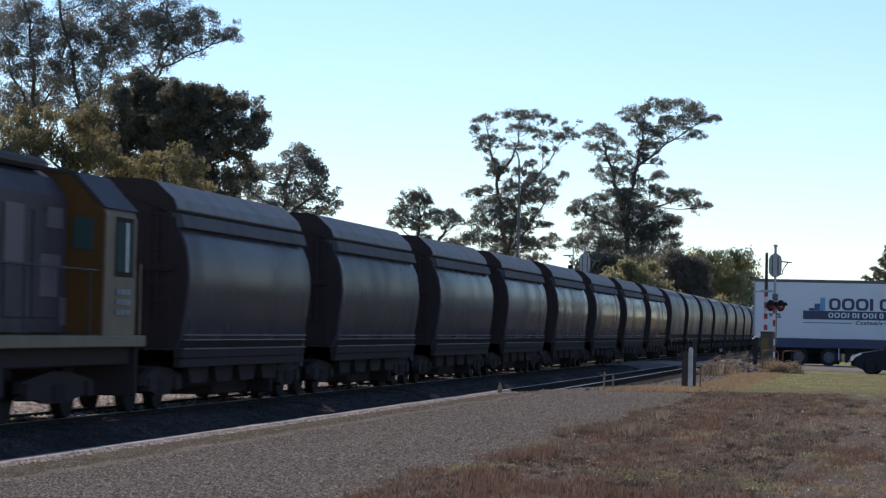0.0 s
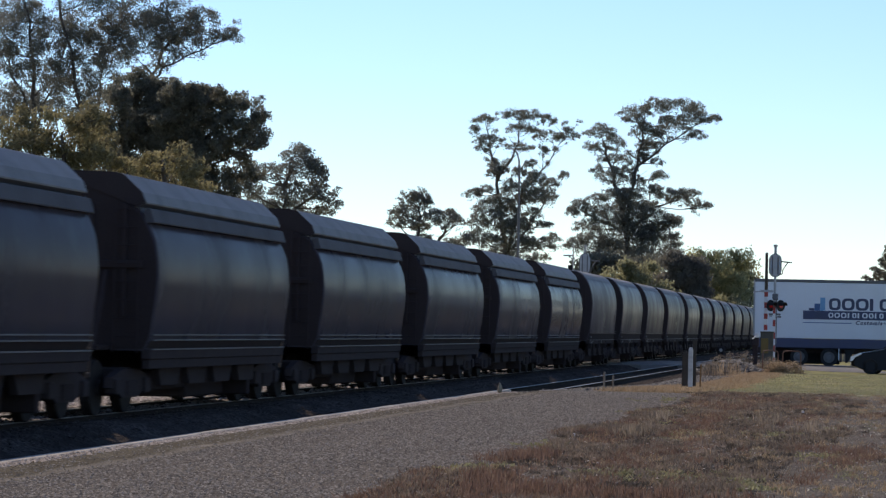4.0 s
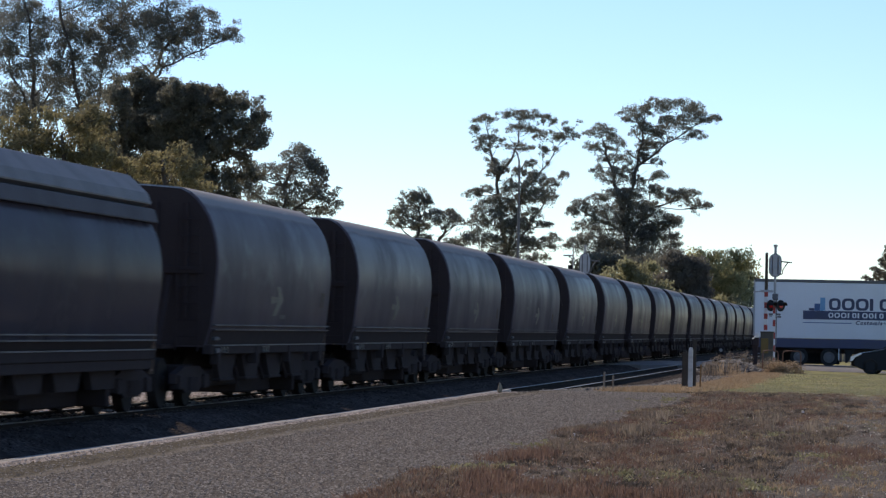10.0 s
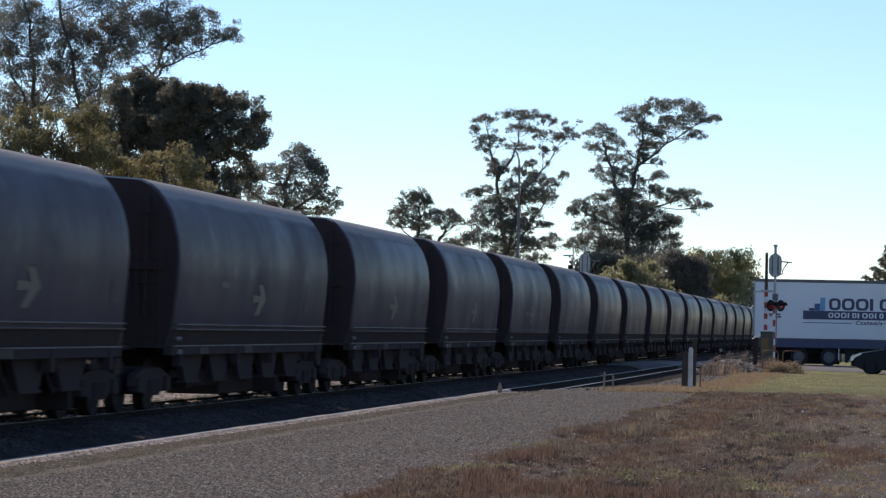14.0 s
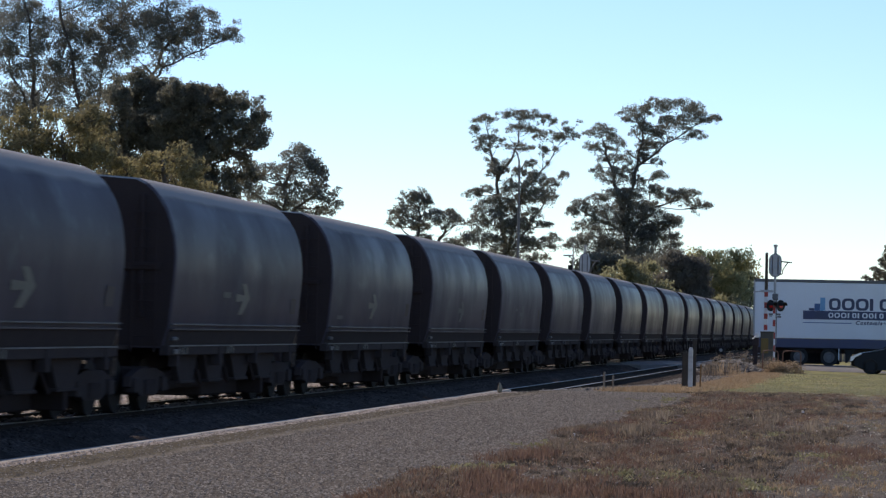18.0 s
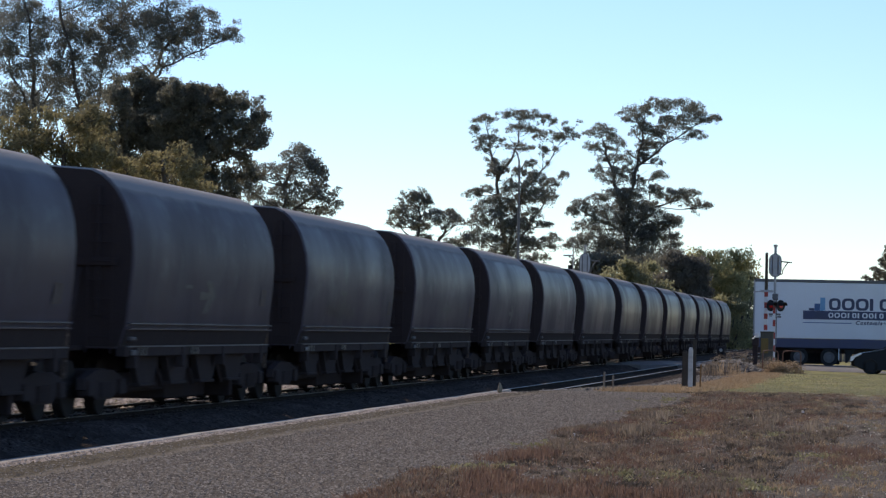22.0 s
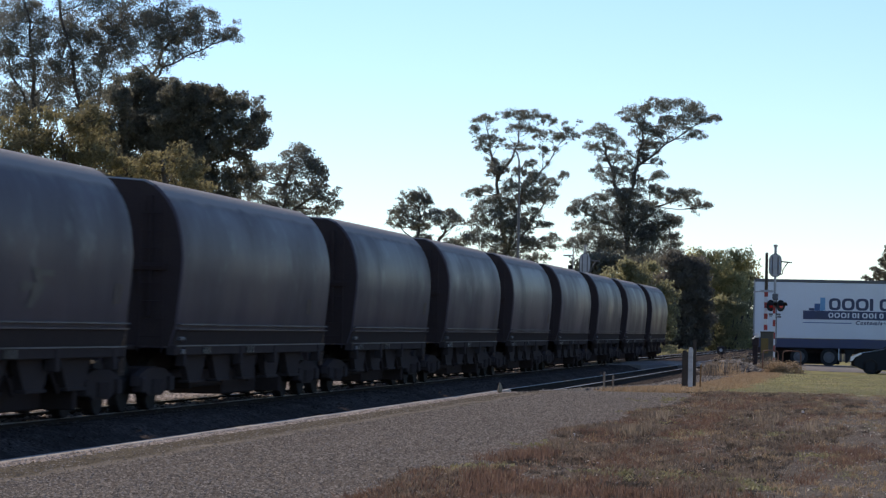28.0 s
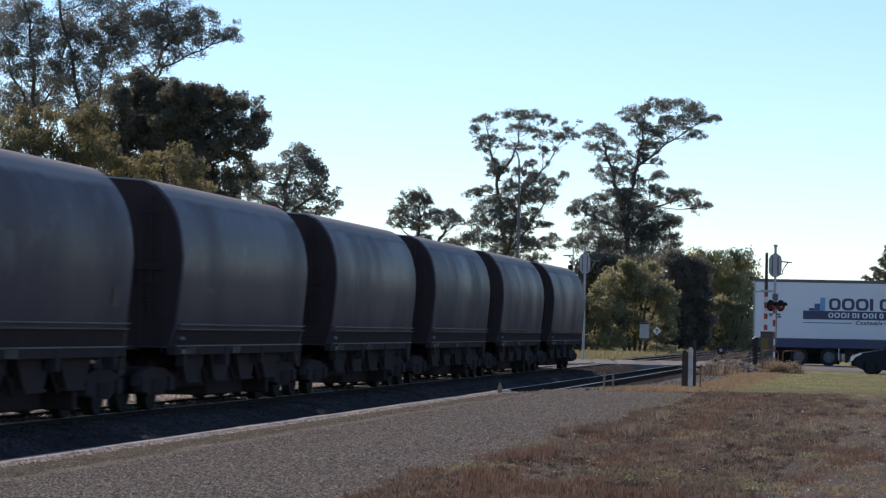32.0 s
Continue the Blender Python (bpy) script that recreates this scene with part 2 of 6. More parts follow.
NAVY = worn("navy_blue_paint", (0.043, 0.056, 0.12), 0.5, 0.0, 0.5, (0.05, 0.055, 0.07), 0.4, 1.2, 16.0, 0.05, 0.05)
BLUE = worn("mid_blue_paint", (0.035, 0.11, 0.27), 0.4, 0.0, 0.5, (0.06, 0.12, 0.22), 0.3, 1.2, 16.0, 0.05, 0.05)
PALE_BLUE = worn("light_blue_paint", (0.12, 0.33, 0.55), 0.4, 0.0, 0.5, (0.14, 0.30, 0.46), 0.3, 1.2, 16.0, 0.05, 0.05)
RED = worn("faded_red_paint", (0.42, 0.05, 0.04), 0.5, 0.0, 0.5, (0.25, 0.07, 0.05), 0.5, 4.0, 20.0, 0.05)
GALV = worn("galvanised_steel", (0.40, 0.405, 0.415), 0.55, 0.35, 0.4, (0.27, 0.27, 0.27), 0.5, 3.0, 30.0, 0.05)
DARK_WOOD = worn("dark_weathered_timber", (0.075, 0.062, 0.052), 0.9, 0.0, 0.2, (0.04, 0.035, 0.03), 0.6, 4.0, 26.0, 0.5)
RUST = worn("brown_rusted_steel", (0.19, 0.105, 0.045), 0.8, 0.0, 0.3, (0.09, 0.05, 0.03), 0.6, 4.0)
RUBBER = worn("black_rubber", (0.022, 0.022, 0.023), 0.85, 0.0, 0.3, (0.05, 0.047, 0.044), 0.5, 5.0)
CAR_BLACK = worn("black_car_paint", (0.012, 0.012, 0.013), 0.2, 0.0, 0.14, (0.012, 0.012, 0.012), 0.3, 1.0, 18.0, 0.0, 0.04, 0.0)
LOCO_GREY = worn("grey_engine_paint", (0.082, 0.068, 0.076), 0.6, 0.0, 0.08, (0.045, 0.04, 0.042), 0.85, 0.8)
LOCO_PANEL = worn("pinkish_grey_engine_panel", (0.165, 0.135, 0.145), 0.6, 0.0, 0.08, (0.09, 0.075, 0.08), 0.7, 0.9)
NUMBER_BLUE = worn("pale_blue_lettering_paint", (0.26, 0.30, 0.33), 0.6, 0.0, 0.1, (0.14, 0.14, 0.14), 0.6, 5.0)
LOCO_ORANGE = worn("orange_engine_paint", (0.14, 0.062, 0.022), 0.6, 0.0, 0.1, (0.20, 0.09, 0.03), 0.5, 1.3)
LOCO_CREAM = worn("pale_yellow_engine_paint", (0.20, 0.15, 0.11), 0.6, 0.0, 0.1, (0.28, 0.22, 0.11), 0.5, 1.5)
POLE_GREY = worn("dull_grey_pole_steel", (0.17, 0.17, 0.175), 0.7, 0.0, 0.2, (0.12, 0.12, 0.12), 0.5, 2.0)
BARK = worn("grey_gum_bark", (0.10, 0.09, 0.083), 0.9, 0.0, 0.2, (0.07, 0.06, 0.05), 0.7, 0.8, 9.0, 0.5)
GUM_LEAF = leaf_mat("gum_leaves", (0.118, 0.124, 0.114), (0.245, 0.250, 0.228), 0.5)
DARK_LEAF = leaf_mat("dark_evergreen_leaves", (0.132, 0.132, 0.110), (0.222, 0.218, 0.176), 0.55)
AUTUMN_LEAF = leaf_mat("yellowing_leaves", (0.075, 0.070, 0.048), (0.38, 0.335, 0.185), 0.5)
OLIVE_LEAF = leaf_mat("olive_shrub_leaves", (0.185, 0.185, 0.115), (0.37, 0.355, 0.215), 0.65)
YELLOW_LEAF = leaf_mat("yellowing_tree_leaves", (0.255, 0.25, 0.14), (0.50, 0.47, 0.26), 0.70)
CYPRESS_LEAF = leaf_mat("dark_cypress_leaves", (0.150, 0.142, 0.124), (0.185, 0.174, 0.152), 0.5)
WEED_BROWN = leaf_mat("dead_brown_weeds", (0.105, 0.084, 0.068), (0.30, 0.238, 0.192), 0.4, 6.0)
WEED_DARK = leaf_mat("dark_wiry_weeds", (0.058, 0.050, 0.042), (0.155, 0.132, 0.110), 0.3, 6.0)
WEED_RUST = leaf_mat("rust_red_dead_grass", (0.112, 0.072, 0.055), (0.27, 0.172, 0.132), 0.4, 6.0)
PLUME = leaf_mat("dry_seed_heads", (0.15, 0.122, 0.098), (0.33, 0.275, 0.22), 0.5)
LAWN_LEAF = leaf_mat("mown_lawn_grass", (0.17, 0.17, 0.10), (0.40, 0.375, 0.245), 0.4)
LITTER = leaf_mat("pale_dry_leaf_litter", (0.24, 0.19, 0.14), (0.74, 0.68, 0.58), 0.3)
FRESH_LEAF = leaf_mat("yellow_green_weed_leaves", (0.15, 0.145, 0.080), (0.38, 0.36, 0.21), 0.4, 6.0)
WEED_STRAW = leaf_mat("dry_straw_grass", (0.24, 0.17, 0.105), (0.48, 0.36, 0.24), 0.35, 6.0)
WEED_GREEN = leaf_mat("green_weeds", (0.17, 0.165, 0.08), (0.40, 0.36, 0.20), 0.45)


def stone_mat(name, dark, light):
    m, nt, b, co = start_mat(name, 0.95, 0.0, 0.05)
    geo = nt.nodes.new("ShaderNodeNewGeometry")
    col = mix_rgb(nt, geo.outputs["Random Per Island"], dark, light)
    col = mix_rgb(nt, ramp(nt, noise_tex(nt, co, 60.0, 2.0), 0.3, 0.7), mix_rgb(nt, 1.0, col, (0.75, 0.74, 0.73), "MULTIPLY"), col)
    nt.links.new(col, b.inputs["Base Color"])
    return m


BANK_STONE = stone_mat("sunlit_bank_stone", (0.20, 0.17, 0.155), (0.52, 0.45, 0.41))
RUBBLE = stone_mat("blue_grey_rubble", (0.08, 0.074, 0.072), (0.26, 0.245, 0.235))
STONE = stone_mat("grey_stone_chips", (0.080, 0.072, 0.067), (0.315, 0.288, 0.265))


def glass_mat(name, tint, spec=0.5):
    m, nt, b, co = start_mat(name, 0.06, 0.0, spec)
    b.inputs["Base Color"].default_value = (*tint, 1)
    bumped(nt, b, noise_tex(nt, co, 2.0), 0.02, 0.01)
    return m


GLASS = glass_mat("dark_tinted_glass", (0.02, 0.03, 0.032))
CAB_GLASS = glass_mat("greenish_cab_glass", (0.06, 0.095, 0.085), 0.0)
LENS_CLEAR = glass_mat("headlight_glass", (0.85, 0.87, 0.9))
RED_LAMP, _nt, _b, _co = start_mat("red_signal_glass", 0.25)
_b.inputs["Base Color"].default_value = (0.25, 0.015, 0.018, 1)
_b.inputs["Emission Color"].default_value, _b.inputs["Emission Strength"].default_value = (1.0, 0.06, 0.05, 1), 0.05

# ---- mesh helpers ----


def part(name, bm, material, parent=None, label="", smooth=False):
    me = bpy.data.meshes.new(name)
    bm.normal_update()
    bm.to_mesh(me)
    bm.free()
    me.materials.append(material)
    if smooth:
        for p in me.polygons:
            p.use_smooth = True
    ob = new(name, me)
    ob.parent = parent
    if label:
        tagged(ob, label)
    return ob


def raw(name, verts, faces, material, parent=None):
    me = bpy.data.meshes.new(name)
    me.from_pydata(verts, [], faces)
    me.update()
    me.materials.append(material)
    ob = new(name, me)
    ob.parent = parent
    return ob


def empty(name, m, label, category, group=""):
    ob = new(name)
    ob.empty_display_size = 0.3
    ob.matrix_world = m
    return tagged(ob, label, category, group)


def add_box(bm, x0, x1, y0, y1, z0, z1, bevel=0.0):
    r = bmesh.ops.create_cube(bm, size=1.0)
    bmesh.ops.transform(bm, verts=r["verts"], matrix=Matrix.Translation(((x0 + x1) / 2, (y0 + y1) / 2, (z0 + z1) / 2))
                        @ Matrix.Diagonal((abs(x1 - x0), abs(y1 - y0), abs(z1 - z0), 1)))
    if bevel:
        es = list({e for v in r["verts"] for e in v.link_edges})
        bmesh.ops.bevel(bm, geom=es, offset=bevel, segments=1, affect="EDGES", profile=0.7)
    return bm


def box(x0, x1, y0, y1, z0, z1, bevel=0.0):
    return add_box(bmesh.new(), x0, x1, y0, y1, z0, z1, bevel)


def add_cyl(bm, p0, p1, r0, r1=None, seg=12):
    p0, p1 = Vector(p0), Vector(p1)
    d = p1 - p0
    m = Matrix.Translation((p0 + p1) / 2) @ d.to_track_quat("Z", "Y").to_matrix().to_4x4()
    bmesh.ops.create_cone(bm, cap_ends=True, segments=seg, radius1=r0, radius2=r0 if r1 is None else r1, depth=d.length, matrix=m)
    return bm


def cyl(p0, p1, r0, r1=None, seg=12):
    return add_cyl(bmesh.new(), p0, p1, r0, r1, seg)


def add_extrude(bm, outline, y0, y1, axis="y"):
    """A closed outline of (a, z) drawn out along y (or, with axis x, an outline of (y, z) drawn out along x)."""
    def at(a, z, w):
        return (a, w, z) if axis == "y" else (w, a, z)
    one = [bm.verts.new(at(a, z, y0)) for a, z in outline]
    two = [bm.verts.new(at(a, z, y1)) for a, z in outline]
    n = len(outline)
    for i in range(n):
        bm.faces.new((one[i], one[(i + 1) % n], two[(i + 1) % n], two[i]))
    bm.faces.new(one[::-1])
    bm.faces.new(two)
    bmesh.ops.recalc_face_normals(bm, faces=bm.faces[:])
    return bm


def extrude(outline, y0, y1, axis="y"):
    return add_extrude(bmesh.new(), outline, y0, y1, axis)


def tube(bm, pts, radii, seg=6):
    """A tapered tube through pts."""
    rings = []
    for i, p in enumerate(pts):
        p = Vector(p)
        a, b = Vector(pts[max(i - 1, 0)]), Vector(pts[min(i + 1, len(pts) - 1)])
        d = (b - a).normalized() if (b - a).length > 1e-6 else Vector((0, 0, 1))
        u = d.orthogonal().normalized()
        w = d.cross(u)
        rings.append([bm.verts.new(p + radii[i] * (math.cos(k * math.tau / seg) * u + math.sin(k * math.tau / seg) * w)) for k in range(seg)])
    for r0, r1 in zip(rings, rings[1:]):
        off = min(range(seg), key=lambda o: (r0[0].co - r1[o].co).length)
        for k in range(seg):
            bm.faces.new((r0[k], r0[(k + 1) % seg], r1[(k + 1 + off) % seg], r1[(k + off) % seg]))
    bm.faces.new(rings[0][::-1])
    bm.faces.new(rings[-1])
    return bm


# ---- the large structure ----


def smooth_step(a, b, v):
    t = min(max((v - a) / (b - a), 0.0), 1.0)
    return t * t * (3 - 2 * t)


def ground_height(x, y):
    """The raised gravel strip ends in a long slope; the railway lies in a shallow bed."""
    top = 0.25 - 0.30 * smooth_step(52, 86, y) + 0.040 * smooth_step(-5.6, -6.7, x) * (1 - smooth_step(50, 56, y))
    bed = -0.26
    edge = -6.90 + 0.55 * smooth_step(53.5, 60, y)
    h = top + (bed - top) * smooth_step(edge, edge - 0.06 - 0.55 * smooth_step(53.5, 60, y), x)
    h += 0.02 * noise.noise((x * 0.8, y * 0.5, 0)) * smooth_step(-6.0, -4.0, x)
    if x < -16:
        h = bed + 0.1 * noise.noise((x * 0.05, y * 0.05, 3))
    return h


def build_ground():
    xs = [-2600, -1200, -600, -300, -160, -90, -60, -40, -30, -24, -20, -17, -16, -14, -10, -9.2, -8.7, -8.2, -7.8, -7.4, -7.1, -6.96, -6.9]
    xs += [-6.9 + 0.3 * i for i in range(1, 40)] + [8, 14, 25, 50, 120, 400, 1200, 2600]
    ys = [-400, -150, -60, -20, 0, 8, 14] + [16 + 0.6 * i for i in range(70)] + [58 + 2.0 * i for i in range(52)]
    ys += [170, 190, 220, 260, 320, 420, 600, 900, 1400, 2000, 3000, 4500]
    verts = [(x, y, ground_height(x, y)) for y in ys for x in xs]
    w = len(xs)
    faces = [(j * w + i, j * w + i + 1, (j + 1) * w + i + 1, (j + 1) * w + i) for j in range(len(ys) - 1) for i in range(w - 1)]
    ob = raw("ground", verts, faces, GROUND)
    for p in ob.data.polygons:
        p.use_smooth = True
    tagged(ob, "gravel strip, dry brown weeds and mown grass beside a railway", "ground", kind="structure")


SIDING_X, MAIN_X = -8.28, -12.40


def build_ballast():
    """Two low banks of broken stone under the tracks."""
    rnd = random.Random(3)
    for cx, label in ((SIDING_X, "dark ballast bank under the siding"), (MAIN_X, "dark ballast bank under the main line")):
        ys = [-350 + 8.0 * i for i in range(40)] + [-30 + 0.5 * i for i in range(640)] + [290 + 10.0 * i for i in range(42)]
        prof = [(-2.05, -0.27), (-1.55, -0.17), (-1.0, -0.145), (-0.5, -0.15), (0.0, -0.15), (0.5, -0.15), (1.0, -0.145), (1.55, -0.17), (2.05, -0.27)]
        if cx == MAIN_X:
            prof = [(a, z + (0.095 if abs(a) < 0.4 or 0.62 < abs(a) < 1.6 else 0.03)) for a, z in prof]
        verts = [(cx + a + rnd.uniform(-0.05, 0.05), y, z + rnd.uniform(-0.02, 0.02)) for y in ys for a, z in prof]
        w = len(prof)
        faces = [(j * w + i, j * w + i + 1, (j + 1) * w + i + 1, (j + 1) * w + i) for j in range(len(ys) - 1) for i in range(w - 1)]
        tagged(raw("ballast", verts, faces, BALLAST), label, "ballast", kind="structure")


def build_track(cx, label, y_first, count, head):
    track = empty("railway_track", pose(cx, 0, 0), label, "railway track")
    tagged(track, kind="structure")
    prof = [(-0.065, -0.14), (0.065, -0.14), (0.065, -0.125), (0.012, -0.11), (0.012, -0.035), (0.034, -0.025), (0.034, -0.004), (0.026, 0.0),
            (-0.026, 0.0), (-0.034, -0.004), (-0.034, -0.025), (-0.012, -0.035), (-0.012, -0.11), (-0.065, -0.125)]
    for side in (-0.533, 0.533):
        rail = part("rail", extrude([(a + side, z) for a, z in prof], -345, 700), RAIL, track)
        part("running_surface", box(side - 0.036, side + 0.036, -345, 700, -0.010, 0.002, 0.004), head, rail, "polished rail head")
    me = None
    rnd = random.Random(5)
    for i in range(count):
        if me is None:
            ob = part("sleeper", box(-1.06, 1.06, -0.11, 0.11, -0.27, -0.141, 0.012), SLEEPER, track)
            me = ob.data
        else:
            ob = new("sleeper", me)
            ob.parent = track
        ob.matrix_local = pose(rnd.uniform(-0.03, 0.03), y_first + 0.62 * i, rnd.uniform(-0.004, 0.004), 0, 0, rnd.uniform(-0.8, 0.8))
    verts, faces = [], []
    for i in list(range(-590, 0)) + list(range(count, count + 480)):
        y, n = y_first + 0.62 * i, len(verts)
        verts += [(a, y + b, z) for z in (-0.27, -0.141) for a, b in ((-1.06, -0.11), (1.06, -0.11), (1.06, 0.11), (-1.06, 0.11))]
        faces += [(n + 4, n + 5, n + 6, n + 7), (n, n + 1, n + 5, n + 4), (n + 1, n + 2, n + 6, n + 5), (n + 2, n + 3, n + 7, n + 6), (n + 3, n, n + 4, n + 7)]
    tagged(raw("far_sleepers", verts, faces, SLEEPER, track), kind="stuff")


def build_platform_edge():
    edge = empty("platform_edge", pose(-6.93, 0, 0.0), "pale concrete coping along the raised gravel platform", "platform edge")
    tagged(edge, kind="structure")
    rnd = random.Random(8)
    y = 15.0
    while y < 53.5:
        n = 1.8 + rnd.uniform(-0.05, 0.05)
        b = box(-0.04, 0.065, 0.006, n - 0.006, -0.30, 0.300 + rnd.uniform(-0.004, 0.004), 0.012)
        ob = part("coping_stone", b, COPING, edge)
        ob.location = (rnd.uniform(-0.025, 0.025), y, 0)
        ob.rotation_euler = (0, radians(rnd.uniform(-0.7, 0.7)), 0)
        y += n


PANEL = worn("grey_crossing_panel", (0.215, 0.195, 0.18), 0.85, 0.0, 0.1, (0.13, 0.12, 0.11), 0.7, 1.2)
ROAD_TURN = 6.0      # degrees by which the road leaves the square to the railway


def build_road():
    """The road over the level crossing, its concrete panels between the rails and its white edge line."""
    m = pose(-9.0, 131.5, 0, 0, 0, ROAD_TURN)
    near = [(-60, -7), (-20, -6), (-9, -5), (0, -5), (3.4, -6.5), (5.5, -13.5), (7.5, -15.5), (9.2, -21), (12, -27), (20, -34), (34, -38), (60, -40)]
    bm = bmesh.new()
    rows = []
    for k in (0.0, 0.01, 0.35, 0.7, 0.99, 1.0):
        rows.append([bm.verts.new((x, y + (13.5 - y) * k, (-0.4 if k in (0.0, 1.0) else -0.012) - 0.05 * smooth_step(3, 12, abs(x + 1)))) for x, y in near])
    for r0, r1 in zip(rows, rows[1:]):
        for i in range(len(near) - 1):
            bm.faces.new((r0[i], r0[i + 1], r1[i + 1], r1[i]))
    road = part("road", bm, ASPHALT)
    road.matrix_world = m
    tagged(road, "worn grey asphalt road over the level crossing", "road", kind="structure")
    line = part("road_marking", box(5, 40, -9.0, -8.85, -0.066, -0.056), WHITE)
    line.matrix_world = m
    tagged(line, "white painted line along the road edge", "road marking", kind="structure")
    panels = empty("crossing_surface", m, "pale concrete panels filling the level crossing", "crossing panels")
    tagged(panels, kind="structure")
    for cx in (SIDING_X + 9.0, MAIN_X + 9.0):
        for a, b in ((-1.5, -0.62), (-0.42, 0.42), (0.62, 1.5)):
            for k in range(5):
                part("crossing_panel", box(cx + a, cx + b, -5.0 + k * 3.65, -5.0 + k * 3.65 + 3.6, -0.2, 0.004, 0.02), PANEL, panels)


build_ground()
build_ballast()
build_track(SIDING_X, "siding of worn steel rails on timber sleepers", 24.0, 250, RAIL_DULL)
build_track(MAIN_X, "main line of steel rails on timber sleepers", 24.0, 290, RAIL_TOP)
build_platform_edge()
build_road()

# ---- the train ----
BODY = 5.02      # half the length of the hopper body being built


def mirrored(half):
    return half + [(-a, z) for a, z in reversed(half) if a > 1e-6]


def wheel_mesh():
    bm = bmesh.new()
    add_cyl(bm, (-0.065, 0, 0), (0.06, 0, 0), 0.42, seg=24)
    add_cyl(bm, (-0.095, 0, 0), (-0.065, 0, 0), 0.45, 0.45, seg=24)
    add_cyl(bm, (0.06, 0, 0), (0.12, 0, 0), 0.13, 0.11, seg=12)
    return bm


def add_bogie(thing, y, half=0.875, under=0.28):
    """A two-axle bogie: cast side frames with springs, bolster, and four wheels."""
    bm = bmesh.new()
    for s in (-1, 1):
        out = [(-half - 0.25, 0.42), (-half - 0.2, 0.58), (-0.5, 0.70), (0.5, 0.70), (half + 0.2, 0.58), (half + 0.25, 0.42), (half - 0.15, 0.36),
               (0.45, 0.26), (-0.45, 0.26), (-half + 0.15, 0.36)]
        add_extrude(bm, out, s * 0.80, s * 0.92, "x")
        for a in (-half, half):
            add_box(bm, s * 0.78, s * 0.98, a - 0.14, a + 0.14, 0.32, 0.56, 0.02)
        for a in (-0.2, 0.0, 0.2):
            add_cyl(bm, (s * 0.93, a, 0.30), (s * 0.93, a, 0.52), 0.07, seg=8)
    add_box(bm, -0.9, 0.9, -0.2, 0.2, 0.45, 0.72, 0.03)
    bogie = part("bogie", bm, UNDER, thing)
    bogie.location = (0, y, 0)
    for a in (-half, half):
        for s in (-1, 1):
            w = part("wheel", wheel_mesh(), WHEEL, bogie)
            w.matrix_local = pose(s * 0.56, a, 0.42, 0, 0, 0 if s > 0 else 180)
        part("axle", cyl((-0.6, a, 0.42), (0.6, a, 0.42), 0.07), UNDER, bogie)
    return bogie


def add_coupler(thing, y, d):
    bm = box(-0.09, 0.09, y, y + d * 0.34, 0.68, 0.82, 0.02)
    add_box(bm, -0.17, 0.17, y + d * 0.24, y + d * 0.345, 0.62, 0.90, 0.04)
    add_cyl(bm, (0.42, y, 0.75), (0.30, y + d * 0.30, 0.48), 0.028, seg=8)
    part("coupler", bm, BLACK_STEEL, thing)


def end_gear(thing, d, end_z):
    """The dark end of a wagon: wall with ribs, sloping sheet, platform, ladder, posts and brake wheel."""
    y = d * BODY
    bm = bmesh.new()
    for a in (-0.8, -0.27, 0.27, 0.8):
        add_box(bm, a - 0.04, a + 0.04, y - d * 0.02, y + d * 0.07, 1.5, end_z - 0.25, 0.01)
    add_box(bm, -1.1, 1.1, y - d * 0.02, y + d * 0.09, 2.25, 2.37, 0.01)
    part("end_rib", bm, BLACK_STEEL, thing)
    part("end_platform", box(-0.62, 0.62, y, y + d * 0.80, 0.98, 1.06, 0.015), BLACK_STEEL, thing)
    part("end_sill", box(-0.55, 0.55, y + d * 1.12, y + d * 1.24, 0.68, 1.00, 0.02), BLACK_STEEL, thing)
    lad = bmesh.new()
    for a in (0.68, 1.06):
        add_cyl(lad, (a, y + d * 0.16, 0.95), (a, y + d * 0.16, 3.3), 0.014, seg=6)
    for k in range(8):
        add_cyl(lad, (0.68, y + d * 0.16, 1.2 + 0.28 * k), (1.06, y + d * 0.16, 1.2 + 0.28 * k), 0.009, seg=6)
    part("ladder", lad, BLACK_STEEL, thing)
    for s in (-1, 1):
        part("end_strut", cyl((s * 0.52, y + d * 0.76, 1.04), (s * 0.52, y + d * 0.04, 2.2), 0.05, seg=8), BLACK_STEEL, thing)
    for s in (-1, 1) if d > 0 else ():
        grab = bmesh.new()
        for a in (0.04, 0.20):
            add_cyl(grab, (s * 1.17, y + d * a, 0.62), (s * 1.22, y + d * a, 1.62), 0.016, seg=6)
        for k in range(6):
            add_cyl(grab, (s * (1.17 + 0.01 * k), y + d * 0.04, 0.68 + 0.18 * k), (s * (1.17 + 0.01 * k), y + d * 0.20, 0.68 + 0.18 * k), 0.012, seg=6)
        part("corner_ladder", grab, STEP_IRON, thing, "rusty corner step ladder")
    wheel = bmesh.new()
    bmesh.ops.create_cone(wheel, cap_ends=True, segments=20, radius1=0.26, radius2=0.26, depth=0.03,
                          matrix=Matrix.Translation((-0.55, y + d * 0.14, 2.0)) @ Matrix.Rotation(radians(90), 4, "X"))
    part("brake_wheel", wheel, UNDER, thing)
    add_coupler(thing, y + d * 1.24, d)


